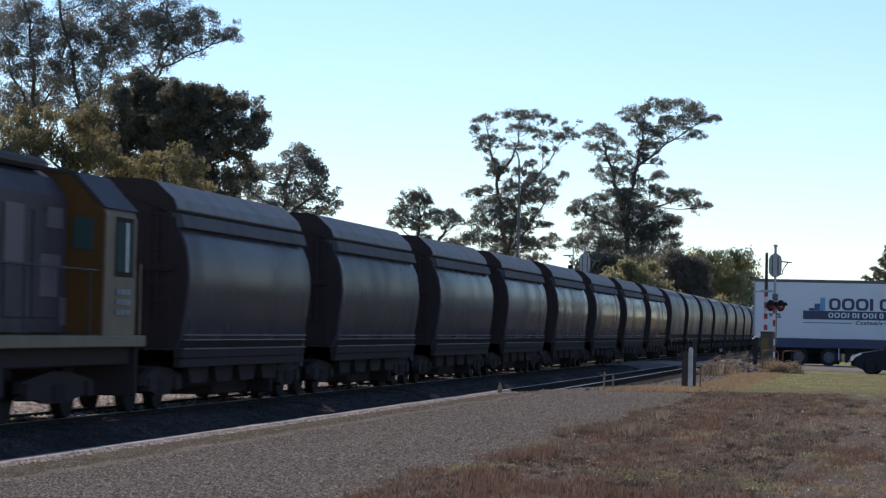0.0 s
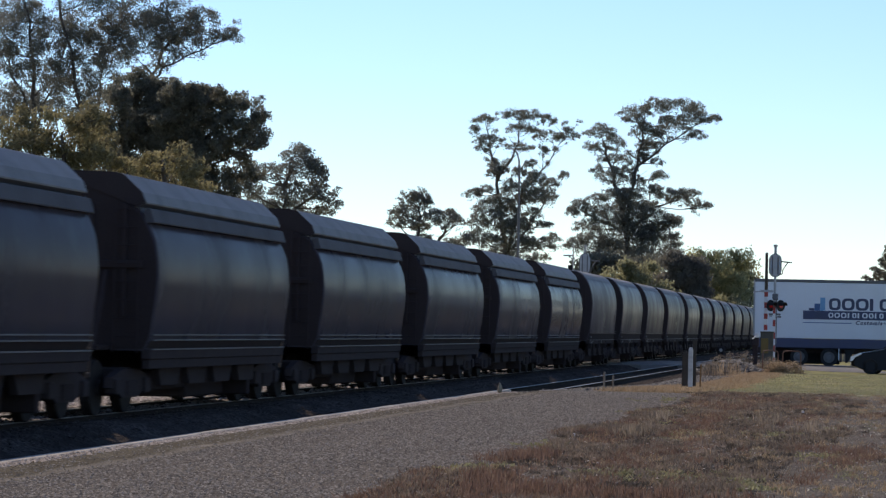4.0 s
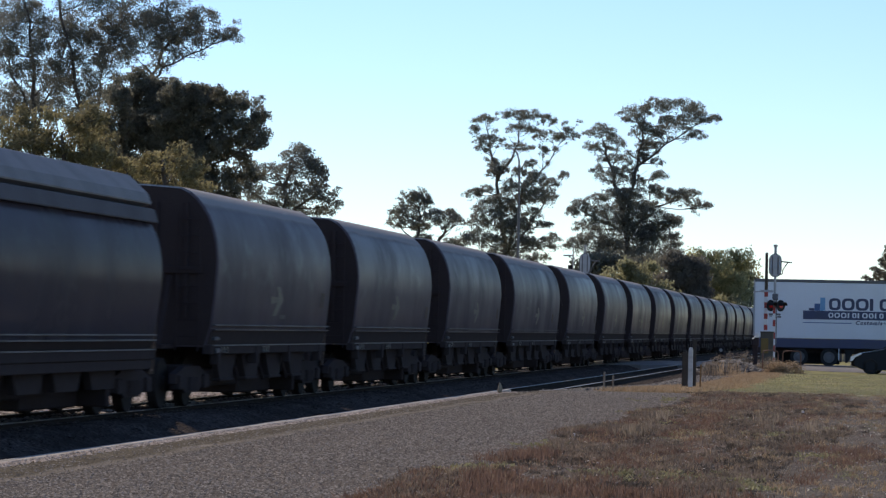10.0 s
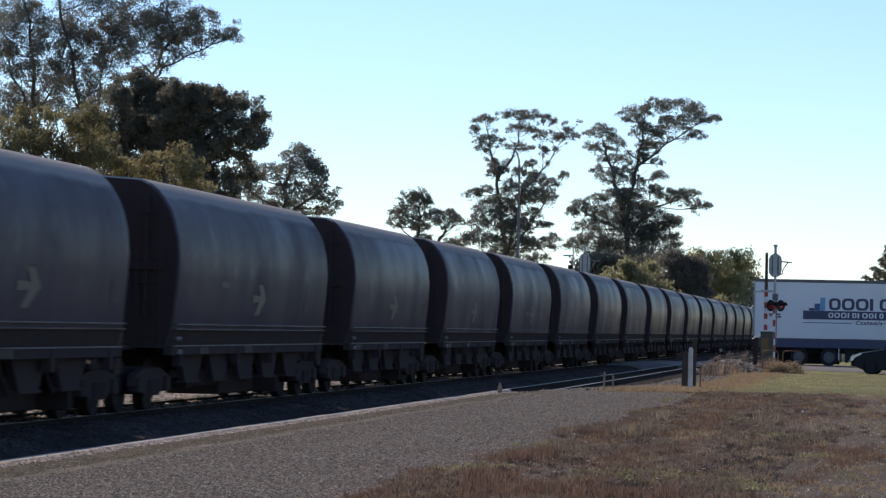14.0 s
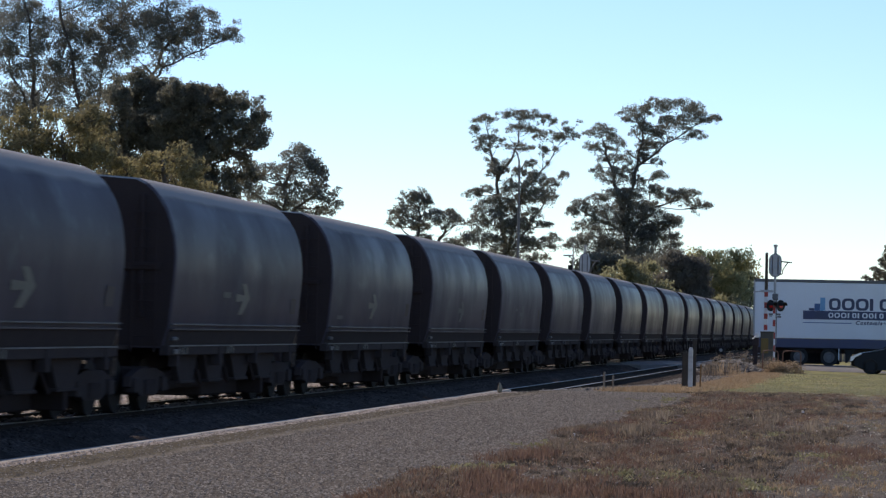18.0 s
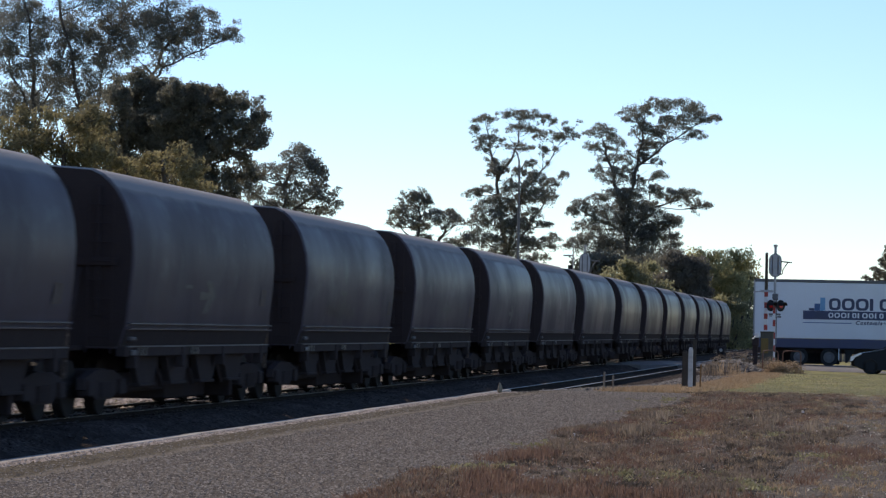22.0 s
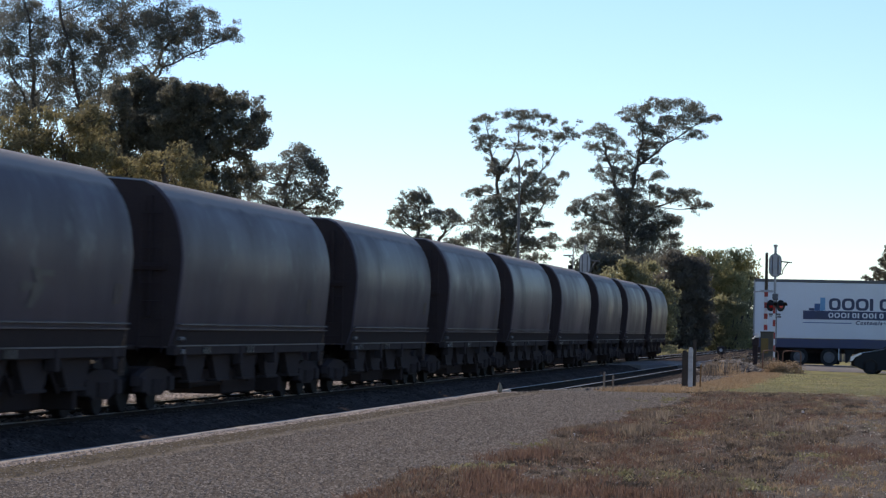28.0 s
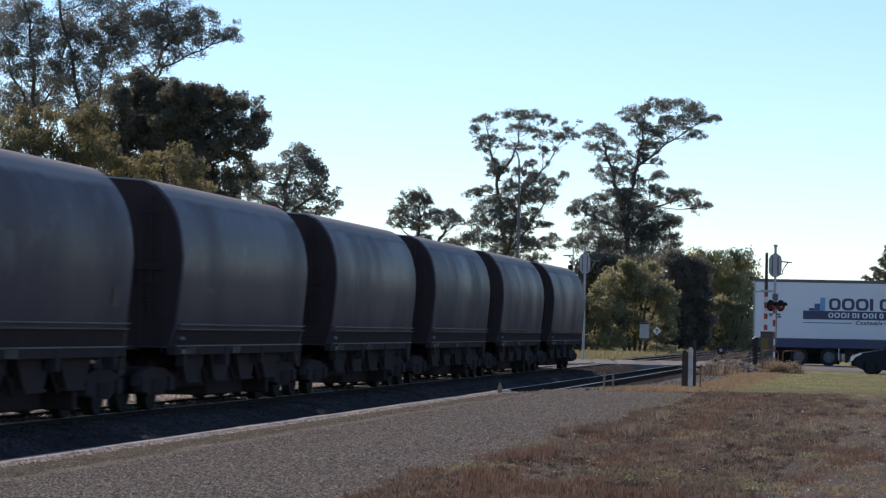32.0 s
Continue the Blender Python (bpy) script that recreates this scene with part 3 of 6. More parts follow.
def shell(half, y, lift=None):
    """A closed, slightly rounded hopper body: the outline drawn along y with rings near its ends."""
    ring = mirrored(half)
    bm = bmesh.new()
    rows = []
    for yy, inset in ((-y, 0.025), (-y + 0.03, 0.0), (-y * 0.5, 0.0), (0, 0.0), (y * 0.5, 0.0), (y - 0.03, 0.0), (y, 0.025)):
        rows.append([bm.verts.new((a - math.copysign(min(inset, abs(a)), a), yy, z - (inset if z > 3 else 0))) for a, z in ring])
    n = len(ring)
    for r0, r1 in zip(rows, rows[1:]):
        for i in range(n):
            bm.faces.new((r0[i], r0[(i + 1) % n], r1[(i + 1) % n], r1[i]))
    bm.faces.new(rows[0][::-1])
    bm.faces.new(rows[-1])
    bmesh.ops.recalc_face_normals(bm, faces=bm.faces[:])
    return bm


def smooth_shell(ob, angle=35):
    for p in ob.data.polygons:
        p.use_smooth = abs(p.normal.y) < 0.5
    for e in ob.data.edges:
        e.use_edge_sharp = False
    bm = bmesh.new()
    bm.from_mesh(ob.data)
    for e in bm.edges:
        if len(e.link_faces) == 2 and e.calc_face_angle(0) > radians(angle):
            e.smooth = False
    bm.to_mesh(ob.data)
    bm.free()


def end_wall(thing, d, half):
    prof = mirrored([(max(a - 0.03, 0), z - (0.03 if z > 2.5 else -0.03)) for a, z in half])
    part("end_wall", extrude(prof, d * (BODY + 0.002), d * (BODY + 0.02)), BLACK_STEEL, thing, "black end wall")


def add_underframe(thing, sill_z):
    for s in (-1, 1):
        part("side_sill", box(s * 1.10, s * 1.25, -BODY, BODY, sill_z - 0.16, sill_z, 0.012), UNDER, thing)
        part("sill_edge", box(s * 1.25, s * 1.275, -BODY + 0.03, BODY - 0.03, sill_z - 0.018, sill_z + 0.004), EDGE, thing)
    part("centre_sill", box(-0.2, 0.2, -BODY - 1.12, BODY + 1.12, 0.62, 0.98, 0.02), BLACK_STEEL, thing)


def add_rigging(thing):
    """Brake gear, air tanks and door gear that fill the space between the bogies."""
    part("brake_rigging", box(-0.5, 0.5, -3.3, 0.4, 0.30, 0.62, 0.03), BLACK_STEEL, thing)
    part("door_gear", box(-0.5, 0.5, 0.42, 3.3, 0.14, 0.62, 0.03), BLACK_STEEL, thing)
    part("air_tank", cyl((-0.75, -1.6, 0.55), (-0.75, -0.2, 0.55), 0.2, seg=14), BLACK_STEEL, thing)
    part("brake_beam", box(-0.9, 0.9, 3.55, 3.75, 0.14, 0.5, 0.02), BLACK_STEEL, thing)
    part("brake_beam", box(-0.9, 0.9, -3.75, -3.55, 0.32, 0.5, 0.02), BLACK_STEEL, thing)
    for a in (0.07 - BODY, BODY - 0.07):
        part("bogie_beam", box(-0.75, 0.75, a - 0.4, a + 0.4, 0.28, 0.5, 0.03), BLACK_STEEL, thing)


OLD_HALF = [(0.0, 1.02), (1.16, 1.02), (1.26, 1.36), (1.30, 1.75), (1.335, 2.13), (1.35, 2.46), (1.32, 2.79), (1.25, 3.07), (1.18, 3.24), (1.08, 3.40),
            (0.98, 3.52), (0.85, 3.63), (0.69, 3.705), (0.0, 3.75)]
NEW_HALF = [(0.0, 0.98), (1.16, 0.98), (1.24, 1.18), (1.30, 1.6), (1.34, 1.95), (1.35, 2.15), (1.335, 2.4), (1.29, 2.66), (1.225, 2.82), (1.145, 2.97), (1.08, 3.1), (0.6, 3.5), (0.0, 3.55)]


def build_old_hopper(chutes=4, size=""):
    """A curved-side coal hopper with open chutes under its sill."""
    w = empty("coal_hopper_wagon", pose(MAIN_X, 0, 0), "dark grey %scurved-side coal hopper wagon, rain-streaked" % size, "freight wagon", "coal wagons of the train")
    body = part("body", shell(OLD_HALF, BODY), HOPPER_OLD, w)
    smooth_shell(body)
    for s in (-1, 1):
        for z, d, paint in ((1.405, 0.045, EDGE), (1.325, 0.03, HOPPER_OLD)):
            part("side_rail", box(s * 1.24, s * (1.30 + d * 0.5), -BODY + 0.02, BODY - 0.02, z - 0.018, z + 0.004), paint, w, "steel rubbing strip")
        # Shade below the bulging side, given as a dark strip of its own.
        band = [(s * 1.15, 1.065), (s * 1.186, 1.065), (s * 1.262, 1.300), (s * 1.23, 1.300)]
        part("skirt_band", extrude(band, -BODY + 0.02, BODY - 0.02), UNDER, w, "dark band along the sill for the shade under the bulge")
        for k in range(chutes):
            yc = (k - (chutes - 1) / 2) * 2.05
            bm = extrude([(yc - 0.82, 0.92), (yc + 0.82, 0.92), (yc + 0.46, 0.48), (yc - 0.46, 0.48)], s * 0.95, s * 1.06, "x")
            add_box(bm, s * 0.9, s * 1.09, yc - 0.50, yc + 0.50, 0.43, 0.48, 0.008)
            part("hopper_chute", bm, UNDER, w)
        for k in (-1.05, 0.0, 1.05):
            part("door_rod", cyl((s * 1.0, k * 2.0 - 0.3, 0.86), (s * 1.02, k * 2.0 + 0.2, 0.42), 0.035, seg=8), BLACK_STEEL, w)
        for a in (-BODY + 0.6, -1.45, 1.45, BODY - 0.6):
            part("sill_bracket", box(s * 1.12, s * 1.275, a - 0.09, a + 0.09, 0.72, 1.04, 0.01), UNDER, w)
        part("release_lever", box(s * 1.14, s * 1.28, -BODY + 0.2, -BODY + 0.55, 1.13, 1.20, 0.02), EDGE, w)
        part("release_lever", box(s * 1.26, s * 1.29, -BODY + 0.25, -BODY + 0.55, 0.92, 1.0, 0.01), EDGE, w)
    for d in (-1, 1):
        end_wall(w, d, OLD_HALF)
        end_gear(w, d, 3.7)
    add_underframe(w, 1.06)
    for a in (0.07 - BODY, BODY - 0.07):
        add_bogie(w, a)
    add_rigging(w)
    return w


def build_new_hopper():
    """A coal hopper with a folding cover and a smooth skirt below its sill."""
    w = empty("covered_coal_wagon", pose(MAIN_X, 0, 0), "dark grey covered coal wagon with a dull grey folded roof cover", "freight wagon", "coal wagons of the train")
    body = part("body", shell(NEW_HALF, BODY), HOPPER_NEW, w)
    smooth_shell(body)
    cover = [(0.0, 3.58), (1.00, 3.20), (1.13, 3.245), (1.135, 3.27), (1.075, 3.42), (0.77, 3.70), (0.60, 3.735), (0.0, 3.75)]
    part("roof_cover", extrude(mirrored(cover), -BODY - 0.03, BODY + 0.03), COVER, w, "dull grey folding roof cover")
    for s in (-1, 1):
        lip = [(s * 1.13, 2.95), (s * 1.25, 2.955), (s * 1.255, 2.975), (s * 1.195, 3.165), (s * 1.13, 3.185), (s * 1.09, 3.13)]
        part("cover_rail", extrude(lip, -BODY - 0.01, BODY + 0.01), RAIL_PAINT, w)
        # Dark strip here too, standing for shade under the bulge.
        band = [(s * 1.15, 1.015), (s * 1.174, 1.015), (s * 1.243, 1.13), (s * 1.22, 1.13)]
        part("skirt_band", extrude(band, -BODY + 0.02, BODY - 0.02), UNDER, w, "dark band along the sill for the shade under the bulge")
        for z in (1.235, 1.155):
            part("side_rail", box(s * 1.2, s * 1.285, -BODY + 0.02, BODY - 0.02, z - 0.018, z + 0.004), EDGE, w, "rubbed steel rubbing strip")
        part("skirt_panel", box(s * 1.10, s * 1.22, -BODY + 0.05, BODY - 0.05, 0.70, 0.85, 0.01), UNDER, w)
        for k in range(4):
            yc = (k - 1.5) * 1.9
            part("hopper_chute", extrude([(yc - 0.75, 0.72), (yc + 0.75, 0.72), (yc + 0.55, 0.42), (yc - 0.55, 0.42)], s * 0.9, s * 1.02, "x"), UNDER, w)
    for d in (-1, 1):
        end_wall(w, d, NEW_HALF)
        end_gear(w, d, 3.5)
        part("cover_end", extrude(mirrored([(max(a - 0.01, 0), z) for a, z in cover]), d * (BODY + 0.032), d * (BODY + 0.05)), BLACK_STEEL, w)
    add_underframe(w, 1.01)
    for a in (0.07 - BODY, BODY - 0.07):
        add_bogie(w, a)
    add_rigging(w)
    return w


def build_locomotive():
    """Long-hood diesel with its wide cab at the trailing end."""
    e = empty("diesel_locomotive", pose(MAIN_X, 0, 0), "grey and orange diesel locomotive with a wide end cab", "locomotive")
    hood = mirrored([(0.0, 1.25), (0.76, 1.25), (0.76, 3.18), (0.56, 3.46), (0.40, 3.56), (0.0, 3.58)])
    part("hood", extrude(hood, -14.6, -1.78), LOCO_GREY, e)
    for k in range(9):
        part("hood_door", box(0.755, 0.785, -13.9 + 1.3 * k, -12.75 + 1.3 * k, 1.45, 2.95, 0.01), LOCO_GREY, e)
    for a, b, z0, z1 in ((-2.9, -2.1, 2.72, 3.02), (-3.2, -2.2, 1.75, 2.35), (-4.9, -4.0, 2.2, 3.0), (-6.6, -5.3, 1.6, 2.6), (-2.15, -1.85, 1.35, 1.75)):
        part("hood_panel", box(0.786, 0.80, a, b, z0, z1, 0.006), LOCO_PANEL, e, "dull pinkish grey panel")
    for k in range(3):
        for i in range(3):
            part("number_bar", box(1.342, 1.350, -1.12 + 0.28 * i, -0.92 + 0.28 * i, 1.52 + 0.15 * k, 1.60 + 0.15 * k), NUMBER_BLUE, e, "pale blue unreadable lettering")
    part("roof_vent", box(-0.6, 0.6, -5.0, -2.2, 3.55, 3.72, 0.05), LOCO_GREY, e, "raised grey vent housing")
    cab = mirrored([(0.0, 1.22), (1.32, 1.22), (1.34, 2.95), (1.30, 3.05), (0.86, 3.52), (0.0, 3.66)])
    part("cab", extrude(cab, -1.74, 0.0), LOCO_CREAM, e)
    part("cab_front", extrude(mirrored([(max(a - 0.02, 0), z - 0.015 if z > 3 else z + 0.02) for a, z in cab]), -1.775, -1.745), LOCO_ORANGE, e, "orange cab wall")
    part("cab_roof", extrude(mirrored([(0.0, 3.61), (0.86, 3.53), (1.31, 3.05), (1.345, 3.06), (0.88, 3.565), (0.0, 3.70)]), -1.8, 0.04), LOCO_GREY, e)
    for s in (-1, 1):
        win = part("side_window", box(s * 1.33, s * 1.35, -1.15, -0.25, 2.15, 2.88, 0.005), CAB_GLASS, e)
        part("window_frame", box(s * 1.325, s * 1.348, -1.22, -0.18, 2.08, 2.95, 0.01), BLACK_STEEL, win)
        part("window_bar", box(s * 1.345, s * 1.354, -0.62, -0.52, 2.15, 2.88, 0.002), WHITE, win, "pale window bar")
        part("front_window", box(s * 0.86, s * 1.16, -1.795, -1.775, 2.45, 2.92, 0.005), CAB_GLASS, e)
        part("walkway", box(s * 0.74, s * 1.36, -15.6, 0.6, 1.05, 1.22, 0.015), LOCO_CREAM, e, "pale edged walkway")
        part("fuel_tank_side", box(s * 0.6, s * 1.25, -9.5, -6.2, 0.35, 0.98, 0.08), UNDER, e)
        for k in range(9):
            part("handrail_post", cyl((s * 1.30, -15.2 + 1.6 * k, 1.22), (s * 1.30, -15.2 + 1.6 * k, 2.15), 0.016, seg=6), LOCO_GREY, e)
        part("handrail", cyl((s * 1.30, -15.2, 2.15), (s * 1.30, -2.0, 2.15), 0.016, seg=6), LOCO_GREY, e)
        for a in (0.15, 0.5):
            part("end_handrail", cyl((s * 1.28, a, 1.2), (s * 1.28, a, 2.3), 0.018, seg=6), LOCO_CREAM, e)
    part("nose", box(-0.75, 0.75, 0.0, 0.55, 1.22, 2.3, 0.06), LOCO_ORANGE, e)
    part("frame", box(-1.1, 1.1, -15.7, 0.65, 0.78, 1.06, 0.02), UNDER, e)
    part("end_step", box(-1.2, 1.2, 0.62, 0.75, 0.3, 1.05, 0.02), UNDER, e)
    for a in (-12.6, -2.6):
        add_bogie(e, a, 1.55)
    add_coupler(e, 0.72, 1)
    return e


def side_marks(w, k, rnd):
    """White stencil marks that differ from wagon to wagon: a broken arrow, small blocks of unreadable writing."""
    def surf(z):
        return 1.262 + 0.085 * math.sin(min(max((z - 1.36) / 1.1, 0), 1) * math.pi / 2)
    if k in ARROWED:
        y0, z0 = rnd.uniform(-0.65, -0.35), 1.85
        shape = [(y0 + 0.3, z0 + 0.27), (y0 + 0.65, z0 + 0.27), (y0 + 1.0, z0 + 0.02), (y0 + 0.5, z0 - 0.27), (y0 + 0.15, z0 - 0.27), (y0 + 0.45, z0 - 0.03),
                      (y0 - 0.10, z0 - 0.05), (y0 - 0.10, z0 + 0.09), (y0 + 0.55, z0 + 0.07)]
        arrow = raw("painted_arrow", [(surf(z) + 0.006, y, z) for y, z in shape], [tuple(range(len(shape)))], STENCIL if k < 16 else STENCIL_FAINT, w)
        tagged(arrow, "faded white painted arrow")
    for _ in range(rnd.randint(0, 1)):
        y0, z0, n = rnd.uniform(-4.3, 3.2), rnd.uniform(1.5, 2.3), rnd.uniform(0.3, 0.9)
        z1 = z0 + rnd.uniform(0.05, 0.10)
        bar = raw("stencil_bar", [(surf(z) + 0.006, y, z) for y, z in ((y0, z0), (y0 + n, z0), (y0 + n, z1), (y0, z1))], [(0, 1, 2, 3)], STENCIL_FAINT, w)
        tagged(bar, "faded white stencil writing")
    if k >= 8:
        y0, z0 = rnd.uniform(4.0, 4.4), rnd.uniform(1.62, 1.78)
        patch = raw("rust_patch", [(surf(z) + 0.006, y, z) for y, z in ((y0, z0), (y0 + 0.45, z0), (y0 + 0.48, z0 + 0.28), (y0 + 0.03, z0 + 0.3))], [(0, 1, 2, 3)], PATCH, w)
        tagged(patch, "small dull ochre patch")
    if k == 18:
        verts, faces = [], []
        y0, z0 = -3.1, 1.5
        for j in range(16):
            y1, z1 = y0 + rnd.uniform(0.10, 0.32), rnd.uniform(1.40, 1.62) if j % 2 else rnd.uniform(1.80, 2.08)
            for i in range(4):
                f = i / 3
                z, y = z0 + (z1 - z0) * f, y0 + (y1 - y0) * f
                verts += [(surf(z) + 0.006 + 0.001 * (j % 2), y - 0.03, z), (surf(z) + 0.006 + 0.001 * (j % 2), y + 0.03, z)]
                if i == 0 and j:
                    del verts[-2:]
                elif i:
                    n = len(verts)
                    faces.append((n - 4, n - 3, n - 1, n - 2))
            y0, z0 = y1, z1
        tagged(raw("sprayed_scrawl", verts, faces, STENCIL_FAINT, w), "faint unreadable sprayed scrawl")
    for y0 in (-4.4, -1.0):
        if k >= 8:
            for j in range(3):
                part("stencil_bar", box(1.255, 1.282, y0 + 0.2 * j, y0 + 0.2 * j + 0.08, 0.92, 1.03), STENCIL_FAINT, w, "faded white stencil writing")


STENCIL = worn("faded_white_stencil", (0.155, 0.145, 0.125), 0.45, 0.0, 0.075, (0.12, 0.12, 0.12), 0.8, 6.0)
PATCH = worn("dull_ochre_patch", (0.125, 0.098, 0.088), 0.7, 0.0, 0.1, (0.07, 0.055, 0.045), 0.7, 5.0)
STENCIL_FAINT = worn("worn_away_stencil", (0.085, 0.082, 0.088), 0.42, 0.0, 0.075, (0.045, 0.042, 0.042), 0.8, 6.0)
ARROWED = tuple(k for k in range(8, 22) if k != 18)
LONG = (11, 22)                   # the two longer hoppers
TRAIN = []


def build_train():
    """The locomotive, eight covered wagons, then twenty-two older hoppers of which two are longer."""
    global BODY
    TRAIN.append((build_locomotive(), 42.6))
    BODY = 5.02
    new_kind = build_new_hopper()
    BODY = 5.08
    old_kind = build_old_hopper()
    BODY = 6.25
    long_kind = build_old_hopper(5, "long ")
    rnd = random.Random(21)
    front = 45.98
    for k in range(30):
        model, half, pitch = (new_kind, 5.02, 13.5) if k < 8 else (long_kind, 6.25, 15.63) if k in LONG else (old_kind, 5.08, 13.29)
        y = front + half
        w = model if k in (0, 8, LONG[0]) else copy_thing(model, pose(MAIN_X, y, 0))
        TRAIN.append((w, y))
        front += 13.85 if k == 7 else pitch
    for k, (w, y) in enumerate(TRAIN[1:]):
        side_marks(w, k, rnd)


build_train()

# ---- growing things ----
ACROSS = Vector((0.9888, 0.1494, 0.0))      # to the right, square to the line of sight
ALONG = Vector((-0.1494, 0.9888, 0.0))


def leaf_cloud(rng, centre, rx, rz, size, count, hang=0.0, loose=1.0, dome=False):
    """Leaves of one clump: small folded blades gathered round a few twigs, so that the clump keeps gaps and an uneven rim."""
    twigs = max(7, int(12 + rx * rz * 34)) if dome else max(7, int(9 + rx * rz * 12))
    d = rng.normal(size=(twigs, 3))
    d /= np.linalg.norm(d, axis=1)[:, None]
    if dome:
        # leaves sit on the upper shell; the underside stays open but for a hanging fringe
        d[:, 2] = np.where(d[:, 2] < -0.15, -d[:, 2] * rng.choice((1.0, 1.0, 1.0, -0.7), twigs), d[:, 2])
        d *= (rng.random(twigs) ** 0.28)[:, None]
    else:
        d *= (rng.random(twigs) ** 0.45)[:, None]
    tips = np.column_stack((d[:, 0] * rx, d[:, 1] * rx * 1.1, d[:, 2] * rz))
    which = rng.integers(0, twigs, count)
    spread = loose * (0.11 + 0.05 * hang) * (rx + rz) / 2 + 0.06
    p = tips[which] + np.clip(rng.normal(size=(count, 3)), -1.5, 1.5) * spread * np.array((1.15 - 0.35 * hang, 1.15 - 0.35 * hang, 0.75 + 0.75 * hang))
    p[:, 2] -= hang * spread * 0.5
    across, along = np.array(ACROSS), np.array(ALONG)
    pos = np.array(centre) + p[:, :1] * across + p[:, 1:2] * along + p[:, 2:] * np.array((0, 0, 1.0))
    a = rng.normal(size=(count, 3))
    a[:, 2] -= 0.5 + 0.9 * hang
    a /= np.linalg.norm(a, axis=1)[:, None]
    b = np.cross(a, rng.normal(size=(count, 3)))
    b /= np.linalg.norm(b, axis=1)[:, None] + 1e-9
    s = size * rng.uniform(0.55, 1.25, count)[:, None]
    n = np.cross(a, b)
    v = np.stack((pos - a * s * 0.6, pos + b * s * 0.28 + n * s * 0.1, pos + a * s * 0.6, pos - b * s * 0.28 + n * s * 0.1), axis=1)
    return v.reshape(-1, 3)


def leaf_part(name, blocks, material, parent):
    v = np.concatenate(blocks)
    n = len(v) // 4
    me = bpy.data.meshes.new(name)
    me.vertices.add(len(v))
    me.vertices.foreach_set("co", v.astype(np.float32).ravel())
    me.loops.add(n * 4)
    me.loops.foreach_set("vertex_index", np.arange(n * 4, dtype=np.int32))
    me.polygons.add(n)
    me.polygons.foreach_set("loop_start", np.arange(n, dtype=np.int32) * 4)
    me.update(calc_edges=True)
    me.materials.append(material)
    ob = new(name, me)
    ob.parent = parent
    return ob


